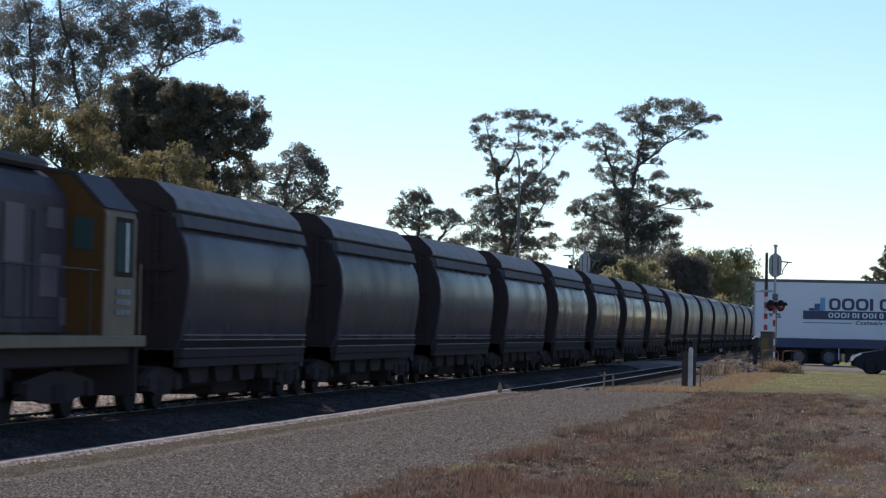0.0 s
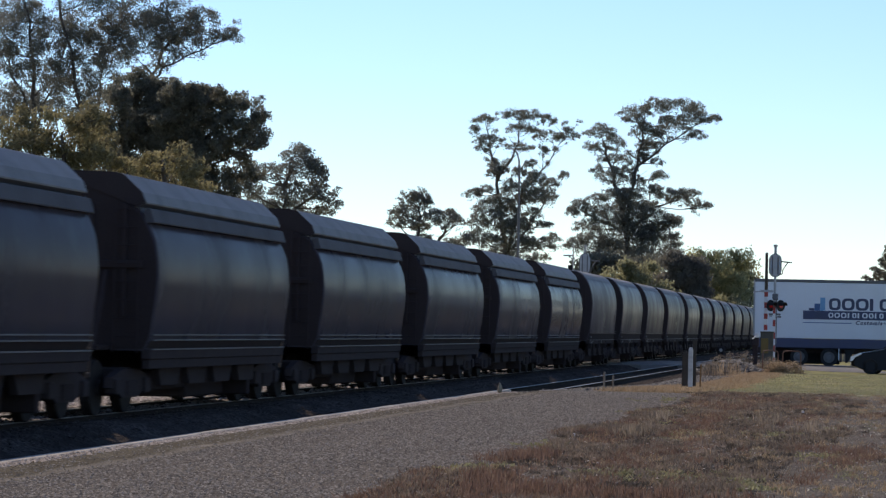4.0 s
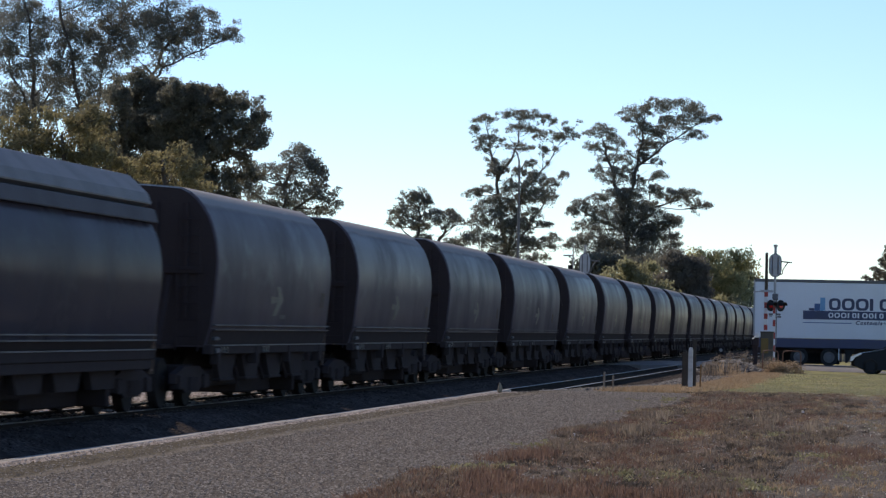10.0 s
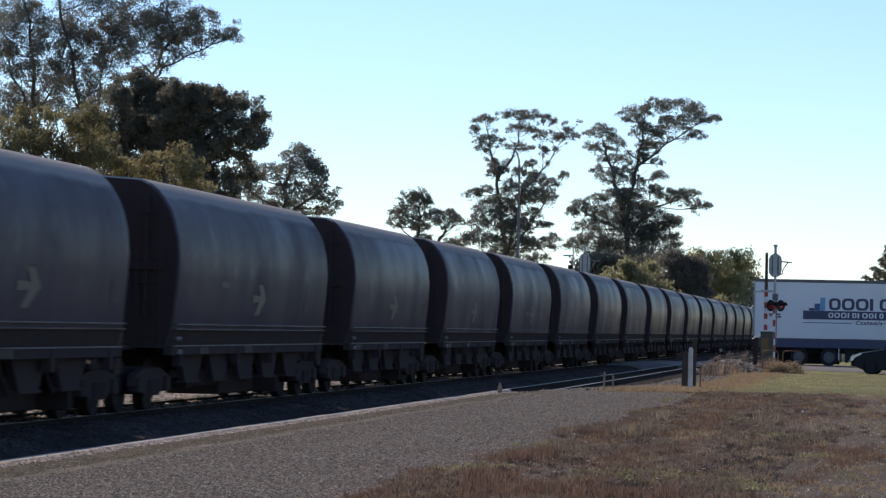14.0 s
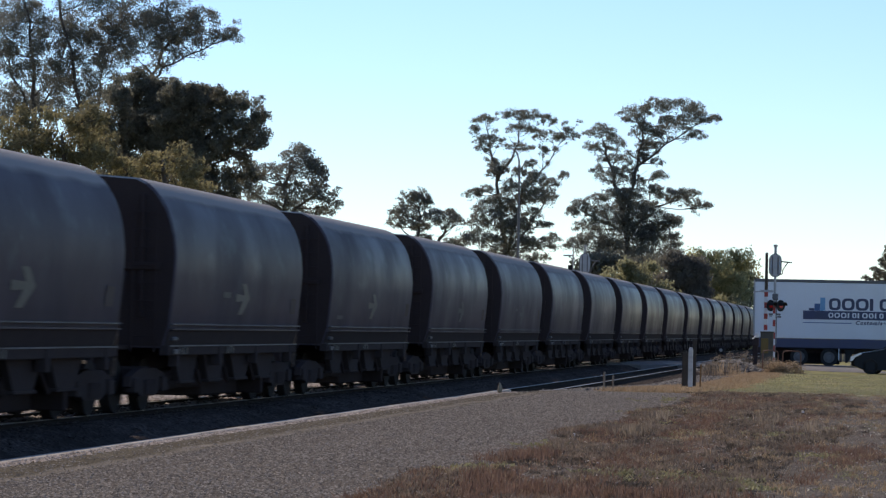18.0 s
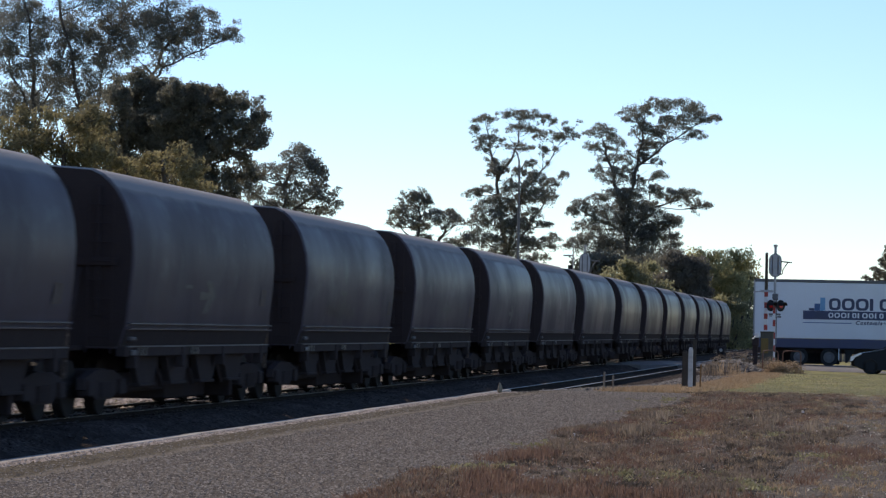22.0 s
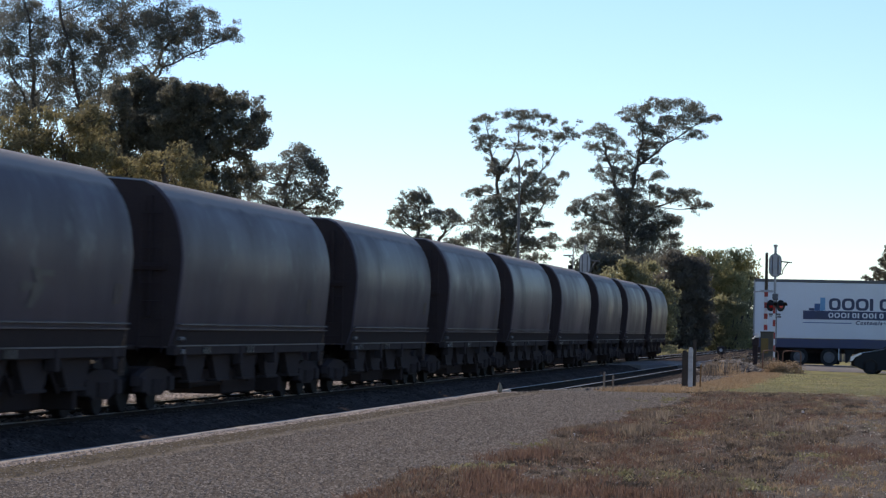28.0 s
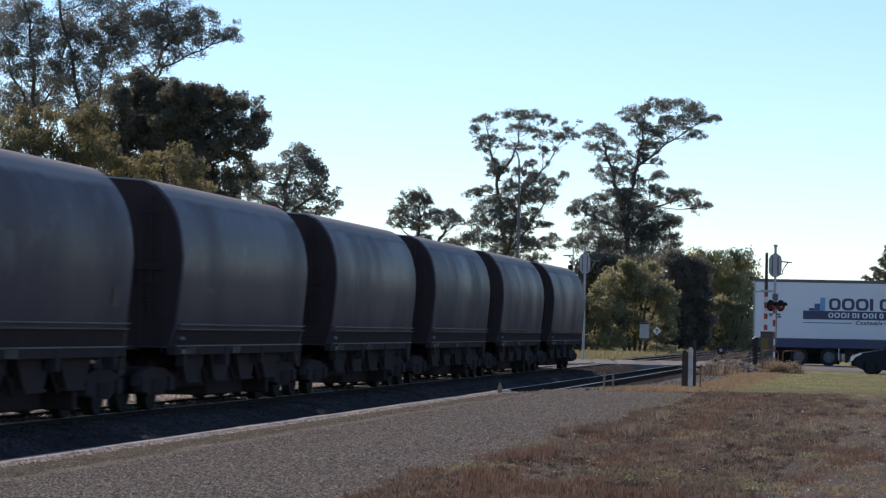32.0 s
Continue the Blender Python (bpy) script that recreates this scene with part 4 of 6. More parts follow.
def build_tree(x, y, limbs, clumps, leaf, size, density, label, seed, girth=0.24, category="tree"):
    rng = np.random.default_rng(seed)
    rnd = random.Random(seed)
    foot = Vector((x, y, -0.3))
    tree = empty("tree", Matrix.Translation(foot), label, category)

    def place(dx, z, deep=0.0):
        return ACROSS * dx + ALONG * deep + Vector((0, 0, z + 0.3))
    joints = []
    for k, line in enumerate(limbs):
        pts = []
        deep0, deep1 = (0.0, rnd.uniform(-1.5, 1.5))
        for (ax, az), (bx, bz) in zip(line, line[1:]):
            for i in range(5):
                f = i / 5
                pts.append((ax + (bx - ax) * f, az + (bz - az) * f))
        pts.append(line[-1])
        if pts[0][1] < 2.0:
            pts[0] = (pts[0][0], -0.4)
        n = len(pts)
        top = max(p[1] for p in pts)
        pts3 = [place(a + 0.10 * math.sin(i * 1.7 + k), b, deep0 + (deep1 - deep0) * i / n) for i, (a, b) in enumerate(pts)]
        start = girth if pts[0][1] < 1 else girth * 0.45
        rad = [max(start * (1 - 0.85 * i / n), 0.035) for i in range(n)]
        part("trunk" if pts[0][1] < 1 else "bough", tube(bmesh.new(), pts3, rad, 8), BARK, tree, smooth=True)
        for j in range(4, n - 1, 2):
            if pts3[j].z < 3.5:
                continue
            go = Vector((rnd.uniform(-1, 1), rnd.uniform(-1, 1), rnd.uniform(0.5, 1.2))).normalized() * rnd.uniform(0.5, 1.3) * min(1.0, pts3[j].z / 9)
            p0 = pts3[j]
            part("branch", tube(bmesh.new(), [p0, p0 + go * 0.4 + Vector((0, 0, 0.05)), p0 + go * 0.75, p0 + go * 1.1 + Vector((0, 0, 0.25))],
                                [rad[j] * 0.4 + 0.015, rad[j] * 0.3 + 0.012, 0.022, 0.008], 5), BARK, tree, smooth=True)
        joints += list(zip(pts3, rad))[3 if pts[0][1] < 1 else 0:]
    lacy = leaf == GUM_LEAF
    blocks = []
    fine = size * (0.70 if lacy else 0.8)

    crown_low = 0.62 * max(cz for cx, cz, rx, rz in clumps)

    def puff(c, rx, rz):
        thick = (1.1 if y > 250 else 0.85) if lacy and c.z < crown_low else 1.0
        count = int(2.3 * density * thick * math.pi * rx * rz / (0.34 * fine * fine * (1.72 if lacy else 1.25))) + 12
        blocks.append(leaf_cloud(rng, c, rx, rz, fine, count, 0.3 if lacy else 0.25, 0.62 if lacy else 0.9, lacy))

    for cx, cz, rx, rz in clumps:
        c = place(cx, cz, rnd.uniform(-1, 1) * min(2.5, 1.0 + abs(cx) * 0.3))
        cand = [(j, r) for j, r in joints if j.z < c.z - 0.1] or joints
        j, r = min(cand, key=lambda q: (q[0] - c).length + 0.6 * abs((c.z - q[0].z) - (c - q[0]).length * 0.6) + 0.7 * max(0.0, abs(q[0].dot(ACROSS)) - abs(c.dot(ACROSS))))
        mid = (j + c) / 2 + Vector((rnd.uniform(-0.2, 0.2), rnd.uniform(-0.2, 0.2), -0.06 * (c - j).length))
        r0 = min(r * 0.6, 0.10 if y < 160 else 0.075)
        twigs = bmesh.new()
        tube(twigs, [j, j.lerp(mid, 0.5), mid, mid.lerp(c, 0.5), c], [r0, r0 * 0.8, r0 * 0.62, r0 * 0.45, 0.02], 5)
        if lacy:
            c -= Vector((0, 0, rz * 0.35))
        puff(c, rx * (0.86 if lacy else 0.95), rz * (1.3 if lacy else 1.0))
        for _ in range(6):
            q = rnd.uniform(-0.45, math.pi + 0.45) if lacy else rnd.uniform(0, math.tau)
            f, g = (rnd.uniform(0.28, 0.50), rnd.uniform(0.6, 1.05)) if lacy else (rnd.uniform(0.28, 0.55), rnd.uniform(0.75, 1.12))
            c2 = c + ACROSS * rx * g * math.cos(q) + ALONG * rx * rnd.uniform(-0.8, 0.8) + Vector((0, 0, rz * g * math.sin(q)))
            root = mid.lerp(c, rnd.uniform(0.1, 0.9))
            tube(twigs, [root, root.lerp(c2, 0.5) - Vector((0, 0, 0.05)), c2], [r0 * 0.35 + 0.008, 0.018, 0.008], 4)
            puff(c2, rx * f, rz * f * (1.25 if lacy else 1.0))
        part("limb", twigs, BARK, tree, smooth=True)
    if lacy:
        # short sprigs with small tufts along the upper limbs
        top = max(j.z for j, r in joints)
        for j, r in joints:
            if j.z < top * 0.38:
                continue
            twigs = bmesh.new()
            for _ in range(3):
                way = Vector((rnd.uniform(-1, 1), rnd.uniform(-1, 1), rnd.uniform(-0.1, 0.9)))
                tip = j + way * rnd.uniform(0.6, 1.3) * (girth / 0.24)
                tube(twigs, [j, j.lerp(tip, 0.5) - Vector((0, 0, 0.06)), tip], [min(0.05, r * 0.5), 0.022, 0.008], 4)
                if rnd.random() < 0.4:
                    puff(tip, rnd.uniform(0.2, 0.42), rnd.uniform(0.2, 0.42))
            part("sprig", twigs, BARK, tree, smooth=True)
    tagged(leaf_part("crown", blocks, leaf, tree), kind="stuff")
    return tree


def build_bush(x, y, wide, tall, leaf, size, label, seed, density=2.0, category="tree", low=0.04, deep=None, lump=1.0):
    """A bushy tree or hedge plant, leafy down to the ground, its outline broken into unequal lobes."""
    rng = np.random.default_rng(seed)
    rnd = random.Random(seed)
    tree = empty("tree" if category == "tree" else "shrub", pose(x, y, -0.3), label, category)
    blocks = []
    for k in range(5):
        a = (k - 2) * wide * 0.13
        wood = tube(bmesh.new(), [ACROSS * a * 0.5, ACROSS * a + Vector((0, 0, tall * 0.4)), ACROSS * a * 1.6 + Vector((0, 0, tall * 0.8))],
             [0.035 * tall ** 0.7, 0.022 * tall ** 0.7, 0.01], 6)
        part("stem", wood, BARK, tree, smooth=True)
    for _ in range(int((30 + wide * tall * 1.1) * lump)):
        z = tall * (low + (0.96 - low) * rnd.random() ** 0.8)
        f = min(1.0, 1.3 * math.sqrt(max(0.02, 1 - (z / tall) ** 2.6)))
        a = rnd.uniform(-0.5, 0.5) * wide * f
        r = rnd.uniform(0.07, 0.15) * min(wide, tall) * lump
        c = ACROSS * a + ALONG * rnd.uniform(-0.3, 0.3) * (deep or wide) * f + Vector((0, 0, z))
        blocks.append(leaf_cloud(rng, c, r * 1.25, r * 0.8, size, int(2.0 * density * r * r * 3.1 / (0.34 * size * size)) + 8, 0.2, 2.0))
    tagged(leaf_part("crown", blocks, leaf, tree), kind="stuff")
    return tree


# ---- trees beyond the railway ----
# limbs: metres to the right of the foot and up; clumps: the same with half width and half height
GUM_LEFT_CLUMPS = [(-4.3, 17.7, 1.27, 0.97), (-1.9, 16.7, 1.21, 0.91), (-3.3, 15.5, 1.11, 0.84), (-4.5, 14.7, 0.95, 0.91), (-0.7, 18.2, 1.43, 0.91), (0.1, 15.8, 1.27, 0.91), (0.8, 16.9, 1.11, 0.78), (-1.0, 14.8, 1.11, 0.71), (2.2, 17.6, 1.34, 1.13), (2.9, 16.0, 1.02, 0.91), (4.3, 17.6, 1.43, 1.04), (3.9, 16.1, 0.95, 0.71), (5.6, 17.7, 0.95, 0.58), (5.1, 16.5, 0.57, 0.45), (6.8, 16.5, 0.64, 0.45), (7.6, 16.4, 0.41, 0.42), (6.0, 16.0, 0.45, 0.29), (1.1, 19.5, 1.91, 1.13), (4.1, 19.4, 1.91, 0.97), (-2.3, 19.7, 1.91, 1.13), (-4.8, 19.5, 1.59, 1.13), (-4.2, 13.2, 1.11, 0.84), (-2.0, 13.8, 1.11, 0.84), (0.6, 14.5, 0.95, 0.71)]
GUM_LEFT_CLUMPS_LOW = [(-3.2, 17.4, 1.27, 0.97), (-1.0, 16.5, 1.27, 0.97), (-4.4, 16.2, 1.27, 0.97), (-2.6, 14.4, 1.27, 0.91), (-0.6, 13.6, 1.14, 0.84), (1.2, 15.4, 1.08, 0.84), (1.6, 16.1, 0.95, 0.84), (-3.4, 12.6, 1.27, 0.84), (-4.6, 12.0, 1.14, 0.97), (-1.8, 12.5, 1.27, 0.84), (0.2, 13.0, 0.95, 0.78), (3.3, 16.9, 1.27, 0.97), (5.0, 16.9, 0.83, 0.71), (0.5, 17.9, 1.27, 0.84)]
build_tree(-41.64, 150.0, [[(0.0, 0.4), (0.0, 8.5), (-0.6, 13.6), (-1.7, 18.3), (-2.0, 20.1)], [(-2.8, 0.4), (-2.9, 12.3), (-3.2, 16.5), (-3.9, 19.5)], [(3.5, 0.5), (3.2, 8.8), (3.2, 14.5), (4.2, 16.6), (3.5, 20.1)], [(3.1, 13.9), (3.9, 14.8), (5.8, 15.7), (7.5, 16.4)], [(-3.1, 12.3), (-4.4, 14.7), (-4.9, 17.1)], [(0.3, 12.4), (0.7, 15.1), (1.6, 17.8)], [(-3.0, 11.1), (-2.0, 13.8), (-1.3, 16.2)]],
           GUM_LEFT_CLUMPS + GUM_LEFT_CLUMPS_LOW, GUM_LEAF, 0.14, 0.92, 'tall gum tree with an open grey-green crown', 1, 0.16)
DARK_TREE_CLUMPS = [(0.0, 11.3, 0.9, 0.8), (-0.1, 10.4, 0.9, 0.8), (-1.2, 11.7, 1.36, 0.94), (0.1, 12.1, 0.76, 0.61), (-1.9, 10.6, 1.14, 1.05), (1.2, 10.9, 1.14, 0.83), (2.7, 11.1, 1.3, 0.72), (3.8, 10.6, 0.92, 0.66), (4.2, 9.9, 0.65, 0.55), (4.7, 9.6, 0.38, 0.33), (2.6, 10.0, 1.36, 0.69), (0.0, 9.9, 1.3, 1.1), (3.0, 9.2, 0.76, 0.39), (1.7, 11.5, 1.22, 0.44), (-1.0, 8.6, 1.63, 1.38), (1.4, 8.6, 1.36, 0.97), (-2.6, 9.5, 1.09, 0.99), (3.7, 8.3, 0.71, 0.61), (3.1, 7.5, 0.92, 0.66), (1.8, 11.7, 0.54, 0.33), (3.4, 11.4, 0.49, 0.33), (0.6, 7.5, 1.63, 0.83), (0.6, 9.5, 1.09, 0.83), (-0.7, 9.9, 1.09, 0.83), (1.7, 9.5, 1.09, 0.77), (-1.6, 9.0, 1.09, 0.94), (0.9, 10.7, 0.87, 0.83), (1.0, 9.5, 0.87, 0.88), (1.0, 11.6, 0.65, 0.44), (0.8, 10.1, 0.81, 0.83)]
build_tree(-32.41, 128.0, [[(0.0, 0.7), (0.2, 7.5), (-0.4, 10.8)], [(0.0, 7.5), (1.6, 9.5), (3.7, 10.3)], [(0.8, 0.7), (1.4, 7.5), (1.4, 9.3)]],
           DARK_TREE_CLUMPS, DARK_LEAF, 0.15, 2.6, 'dense dark evergreen tree with a spreading crown', 2)
AUTUMN_TREE_CLUMPS = [(-1.6, 8.7, 0.96, 0.7), (0.1, 8.2, 1.1, 0.84), (1.1, 9.1, 0.64, 0.51), (-1.1, 7.7, 1.14, 0.75), (-1.9, 7.7, 0.82, 0.7), (1.3, 8.0, 0.82, 0.79), (0.5, 7.2, 1.14, 0.7), (3.1, 7.4, 0.73, 0.37), (4.5, 7.6, 0.69, 0.51), (5.2, 7.1, 0.55, 0.42), (3.9, 7.0, 0.92, 0.42), (2.4, 7.2, 0.6, 0.37), (-1.5, 6.5, 1.37, 0.7), (2.1, 6.2, 1.37, 0.58), (4.7, 6.3, 1.14, 0.51)]
build_tree(-31.09, 108.0, [[(0.0, -0.2), (0.0, 5.0), (0.2, 8.4)], [(3.8, -0.1), (3.8, 5.0), (4.0, 7.6)]],
           AUTUMN_TREE_CLUMPS, AUTUMN_LEAF, 0.17, 1.6, 'yellowing autumn tree behind the railway', 3)
ROUND_GUM_CLUMPS = [(0.3, 12.5, 1.13, 0.98), (0.7, 12.0, 1.21, 0.98), (1.4, 11.4, 1.01, 0.98), (-1.4, 11.4, 1.29, 0.74), (-2.2, 11.2, 0.81, 0.74), (-1.7, 9.9, 1.21, 0.9), (0.2, 10.5, 0.72, 0.49), (0.9, 10.0, 1.21, 0.74), (1.7, 10.4, 0.89, 0.66), (2.8, 9.4, 0.52, 0.41), (2.1, 9.0, 0.64, 0.41), (-0.6, 9.1, 1.61, 0.57), (-2.9, 10.3, 0.81, 0.9), (1.1, 8.9, 1.01, 0.49)]
build_tree(-38.91, 190.0, [[(-0.1, -0.3), (-0.4, 7.9), (-0.4, 10.5), (0.1, 12.4)], [(-0.4, 8.3), (1.7, 10.2), (2.6, 9.4)]],
           ROUND_GUM_CLUMPS, GUM_LEAF, 0.2, 1.0, 'rounded gum tree with clumped grey-green foliage', 4)
SMALL_GUM_CLUMPS = [(-0.4, 11.6, 1.07, 0.79), (0.2, 11.7, 0.78, 0.79), (-1.4, 10.5, 0.88, 0.79), (-0.7, 10.4, 0.88, 0.69), (0.8, 11.4, 0.39, 0.5), (-1.8, 9.8, 0.68, 0.5), (-0.8, 9.5, 1.07, 0.4), (1.4, 10.1, 1.07, 0.69), (2.4, 10.0, 1.07, 0.79), (3.1, 9.9, 0.49, 0.6), (0.3, 9.4, 0.68, 0.4), (3.5, 8.4, 0.88, 0.5), (4.1, 8.6, 0.58, 0.6), (2.8, 8.1, 0.78, 0.4), (0.5, 8.6, 0.58, 0.3)]
build_tree(-36.82, 230.0, [[(-0.3, -0.3), (-0.4, 7.6), (0.2, 9.4), (0.1, 11.2)], [(2.1, -0.3), (1.7, 8.1), (2.4, 9.5)]],
           SMALL_GUM_CLUMPS, GUM_LEAF, 0.22, 1.1, 'slender small gum tree with two stems', 5)
TALL_GUM_CLUMPS = [(-2.6, 20.8, 1.14, 0.58), (0.1, 21.3, 1.49, 0.52), (1.8, 21.3, 1.14, 0.52), (3.3, 20.9, 0.8, 0.47), (-3.6, 19.7, 0.57, 0.52), (0.9, 20.1, 1.49, 0.52), (3.4, 19.5, 1.37, 0.52), (5.3, 19.6, 0.8, 0.7), (-2.1, 18.9, 1.26, 0.47), (0.4, 18.4, 1.37, 0.41), (-2.9, 18.1, 0.57, 0.47), (2.7, 17.9, 0.57, 0.58), (-1.6, 15.8, 0.92, 0.47), (0.3, 14.4, 1.14, 0.82), (2.1, 15.3, 1.03, 0.82), (3.7, 15.1, 0.92, 0.52), (4.8, 15.7, 0.57, 0.35), (2.8, 13.7, 1.37, 0.82), (-3.3, 13.9, 0.92, 0.58), (-2.0, 12.9, 1.37, 0.82), (-2.9, 11.3, 1.03, 0.93), (-1.1, 11.2, 1.26, 1.4), (1.2, 13.3, 0.92, 0.93), (2.7, 11.1, 1.03, 0.35)]
TALL_GUM_CLUMPS_LOW = [(4.1, 9.9, 0.69, 0.47), (-1.8, 9.3, 1.49, 1.05), (0.8, 9.4, 1.26, 0.82), (3.1, 9.3, 1.14, 0.58), (-0.7, 8.1, 2.29, 0.93), (-3.1, 10.1, 0.69, 0.58), (0.1, 10.7, 1.03, 1.28), (1.9, 9.1, 0.8, 0.7), (2.8, 8.1, 0.92, 0.47), (-0.8, 16.2, 0.8, 0.47), (0.5, 15.9, 0.8, 0.47), (1.7, 16.8, 0.69, 0.41), (-2.0, 17.0, 0.69, 0.41), (0.0, 12.4, 1.03, 0.82), (-1.0, 13.3, 1.03, 0.7), (1.6, 14.4, 0.8, 0.7), (3.4, 13.6, 0.8, 0.47), (1.9, 12.3, 0.8, 0.47), (0.6, 11.0, 1.26, 0.82), (-2.4, 14.3, 0.8, 0.52)]
build_tree(-34.47, 270.0, [[(0.0, -0.3), (-0.2, 6.8), (-0.8, 10.9), (-1.4, 15.7), (-2.4, 19.9)], [(-0.3, 8.3), (1.0, 14.1), (2.9, 16.2), (4.9, 19.4)], [(-1.4, 15.1), (0.3, 17.8), (0.7, 20.1)], [(0.2, 8.8), (2.2, 11.8), (4.2, 14.9)]],
           TALL_GUM_CLUMPS + TALL_GUM_CLUMPS_LOW, GUM_LEAF, 0.21, 1.30, 'tall open-crowned gum tree, leaning limbs against the sky', 6, 0.32)
FLAT_TOPPED_GUM_CLUMPS = [(0.4, 23.0, 1.57, 0.62), (2.3, 23.4, 1.57, 0.62), (4.8, 23.4, 1.81, 0.74), (6.5, 23.2, 1.09, 0.62), (8.0, 22.3, 0.85, 0.43), (0.4, 22.0, 1.33, 0.55), (5.8, 22.1, 1.57, 0.74), (4.3, 21.5, 1.45, 0.74), (-3.0, 20.6, 1.69, 0.74), (-1.6, 19.9, 1.21, 0.68), (1.4, 20.9, 1.33, 0.98), (-3.0, 19.2, 1.45, 0.49), (1.9, 19.5, 1.21, 0.74), (6.4, 20.6, 0.97, 0.49), (-1.3, 18.2, 1.45, 0.49), (0.7, 18.3, 0.97, 0.62), (-1.7, 16.3, 1.33, 0.98), (2.8, 16.5, 0.97, 0.62), (1.8, 15.0, 1.33, 0.62), (3.6, 14.7, 1.33, 0.55), (5.5, 14.9, 1.21, 0.55), (7.1, 13.8, 1.09, 0.68), (-4.7, 13.3, 1.33, 0.86), (-3.4, 14.2, 1.09, 0.62)]
FLAT_TOPPED_GUM_CLUMPS_LOW = [(-5.8, 12.8, 0.6, 0.55), (-2.3, 12.4, 1.81, 1.6), (0.3, 13.3, 2.17, 1.85), (2.8, 12.3, 1.57, 0.98), (-0.7, 10.5, 3.02, 1.85), (2.6, 10.9, 2.05, 1.11), (-4.1, 11.5, 1.33, 0.62), (4.2, 9.8, 0.97, 0.62), (-3.5, 9.9, 1.57, 1.11), (-5.4, 9.6, 0.85, 0.74), (3.6, 11.8, 1.33, 0.49), (-1.5, 8.6, 3.62, 1.6), (2.1, 8.7, 2.72, 1.35), (5.1, 14.4, 1.09, 0.62), (-0.6, 17.1, 0.97, 0.55), (0.8, 15.9, 0.85, 0.55), (-3.1, 17.1, 0.72, 0.43), (2.4, 17.9, 0.6, 0.43), (-0.4, 14.7, 1.33, 0.74), (3.5, 21.9, 1.09, 0.49), (2.9, 20.5, 0.85, 0.49), (-1.6, 14.7, 1.21, 0.62), (1.4, 13.6, 1.33, 0.62)]
build_tree(-24.75, 285.0, [[(0.1, -0.3), (0.1, 7.2), (-0.5, 12.2), (-1.7, 16.6), (-2.8, 19.9)], [(-0.3, 11.6), (0.5, 17.2), (3.5, 19.7), (6.8, 21.9)], [(-0.3, 10.5), (2.0, 13.3), (5.2, 14.5)], [(-0.5, 11.1), (-3.0, 12.2), (-4.9, 13.2)], [(0.3, 16.1), (1.0, 19.4), (1.2, 22.7)]],
           FLAT_TOPPED_GUM_CLUMPS + FLAT_TOPPED_GUM_CLUMPS_LOW, GUM_LEAF, 0.21, 1.30, 'tall gum tree with flat-topped spreading crown', 7, 0.38)
build_bush(-21.5, 213, 5.2, 5.0, OLIVE_LEAF, 0.21, "olive shrub with feathery autumn foliage", 31)
build_bush(-18.2, 216, 5.0, 6.9, OLIVE_LEAF, 0.21, "tall olive shrub with feathery autumn foliage", 32)
build_bush(-16.7, 219, 2.4, 3.4, OLIVE_LEAF, 0.21, "olive shrub leaning over the verge", 33)
build_bush(-17.0, 240, 2.3, 8.1, CYPRESS_LEAF, 0.22, "dense dark cypress hedge tree", 34, 2.4, low=0.0, lump=2.3)
build_bush(-15.7, 241, 2.3, 7.8, CYPRESS_LEAF, 0.22, "dense dark cypress hedge tree", 35, 2.4, low=0.0, lump=2.3)
build_bush(-20.6, 262, 4.6, 8.4, DARK_LEAF, 0.25, "dark evergreen tree in the hedge", 49, 2.6)
build_bush(-15.9, 268, 5.4, 9.4, YELLOW_LEAF, 0.25, "broad yellowing tree beside the crossing road", 36, 1.2)
build_bush(-14.2, 272, 5.0, 9.8, YELLOW_LEAF, 0.25, "broad yellowing tree beside the crossing road", 37, 1.2)
build_bush(-13.3, 268, 3.6, 7.6, YELLOW_LEAF, 0.25, "smaller yellowing tree behind the parked trailer", 38, 1.2)
build_bush(-14.0, 262, 4.4, 5.0, OLIVE_LEAF, 0.25, "low olive hedge under a yellowing tree", 39, 1.7)
build_bush(-16.8, 279, 6.5, 3.8, DARK_LEAF, 0.25, "low dark hedge behind the olive shrubs", 46, 1.8)
build_bush(-21.5, 273, 6.5, 3.8, DARK_LEAF, 0.25, "low dark hedge behind the olive shrubs", 47, 1.8)
build_bush(-14.9, 282, 5.5, 3.6, DARK_LEAF, 0.25, "low dark hedge behind the yellowing trees", 48, 1.8)
build_bush(-24.5, 262, 7.0, 8.4, DARK_LEAF, 0.34, "dark evergreen tree in the hedge", 40, 2.6)
build_bush(-30.5, 285, 9.0, 7.0, DARK_LEAF, 0.36, "dark evergreen tree in the hedge", 41, 2.4)
build_bush(-14.0, 284, 5.0, 8.0, OLIVE_LEAF, 0.28, "olive hedge tree behind yellowing trees", 44, 1.5)
build_bush(-15.8, 287, 5.0, 8.6, OLIVE_LEAF, 0.28, "olive hedge tree behind yellowing trees", 45, 1.5)


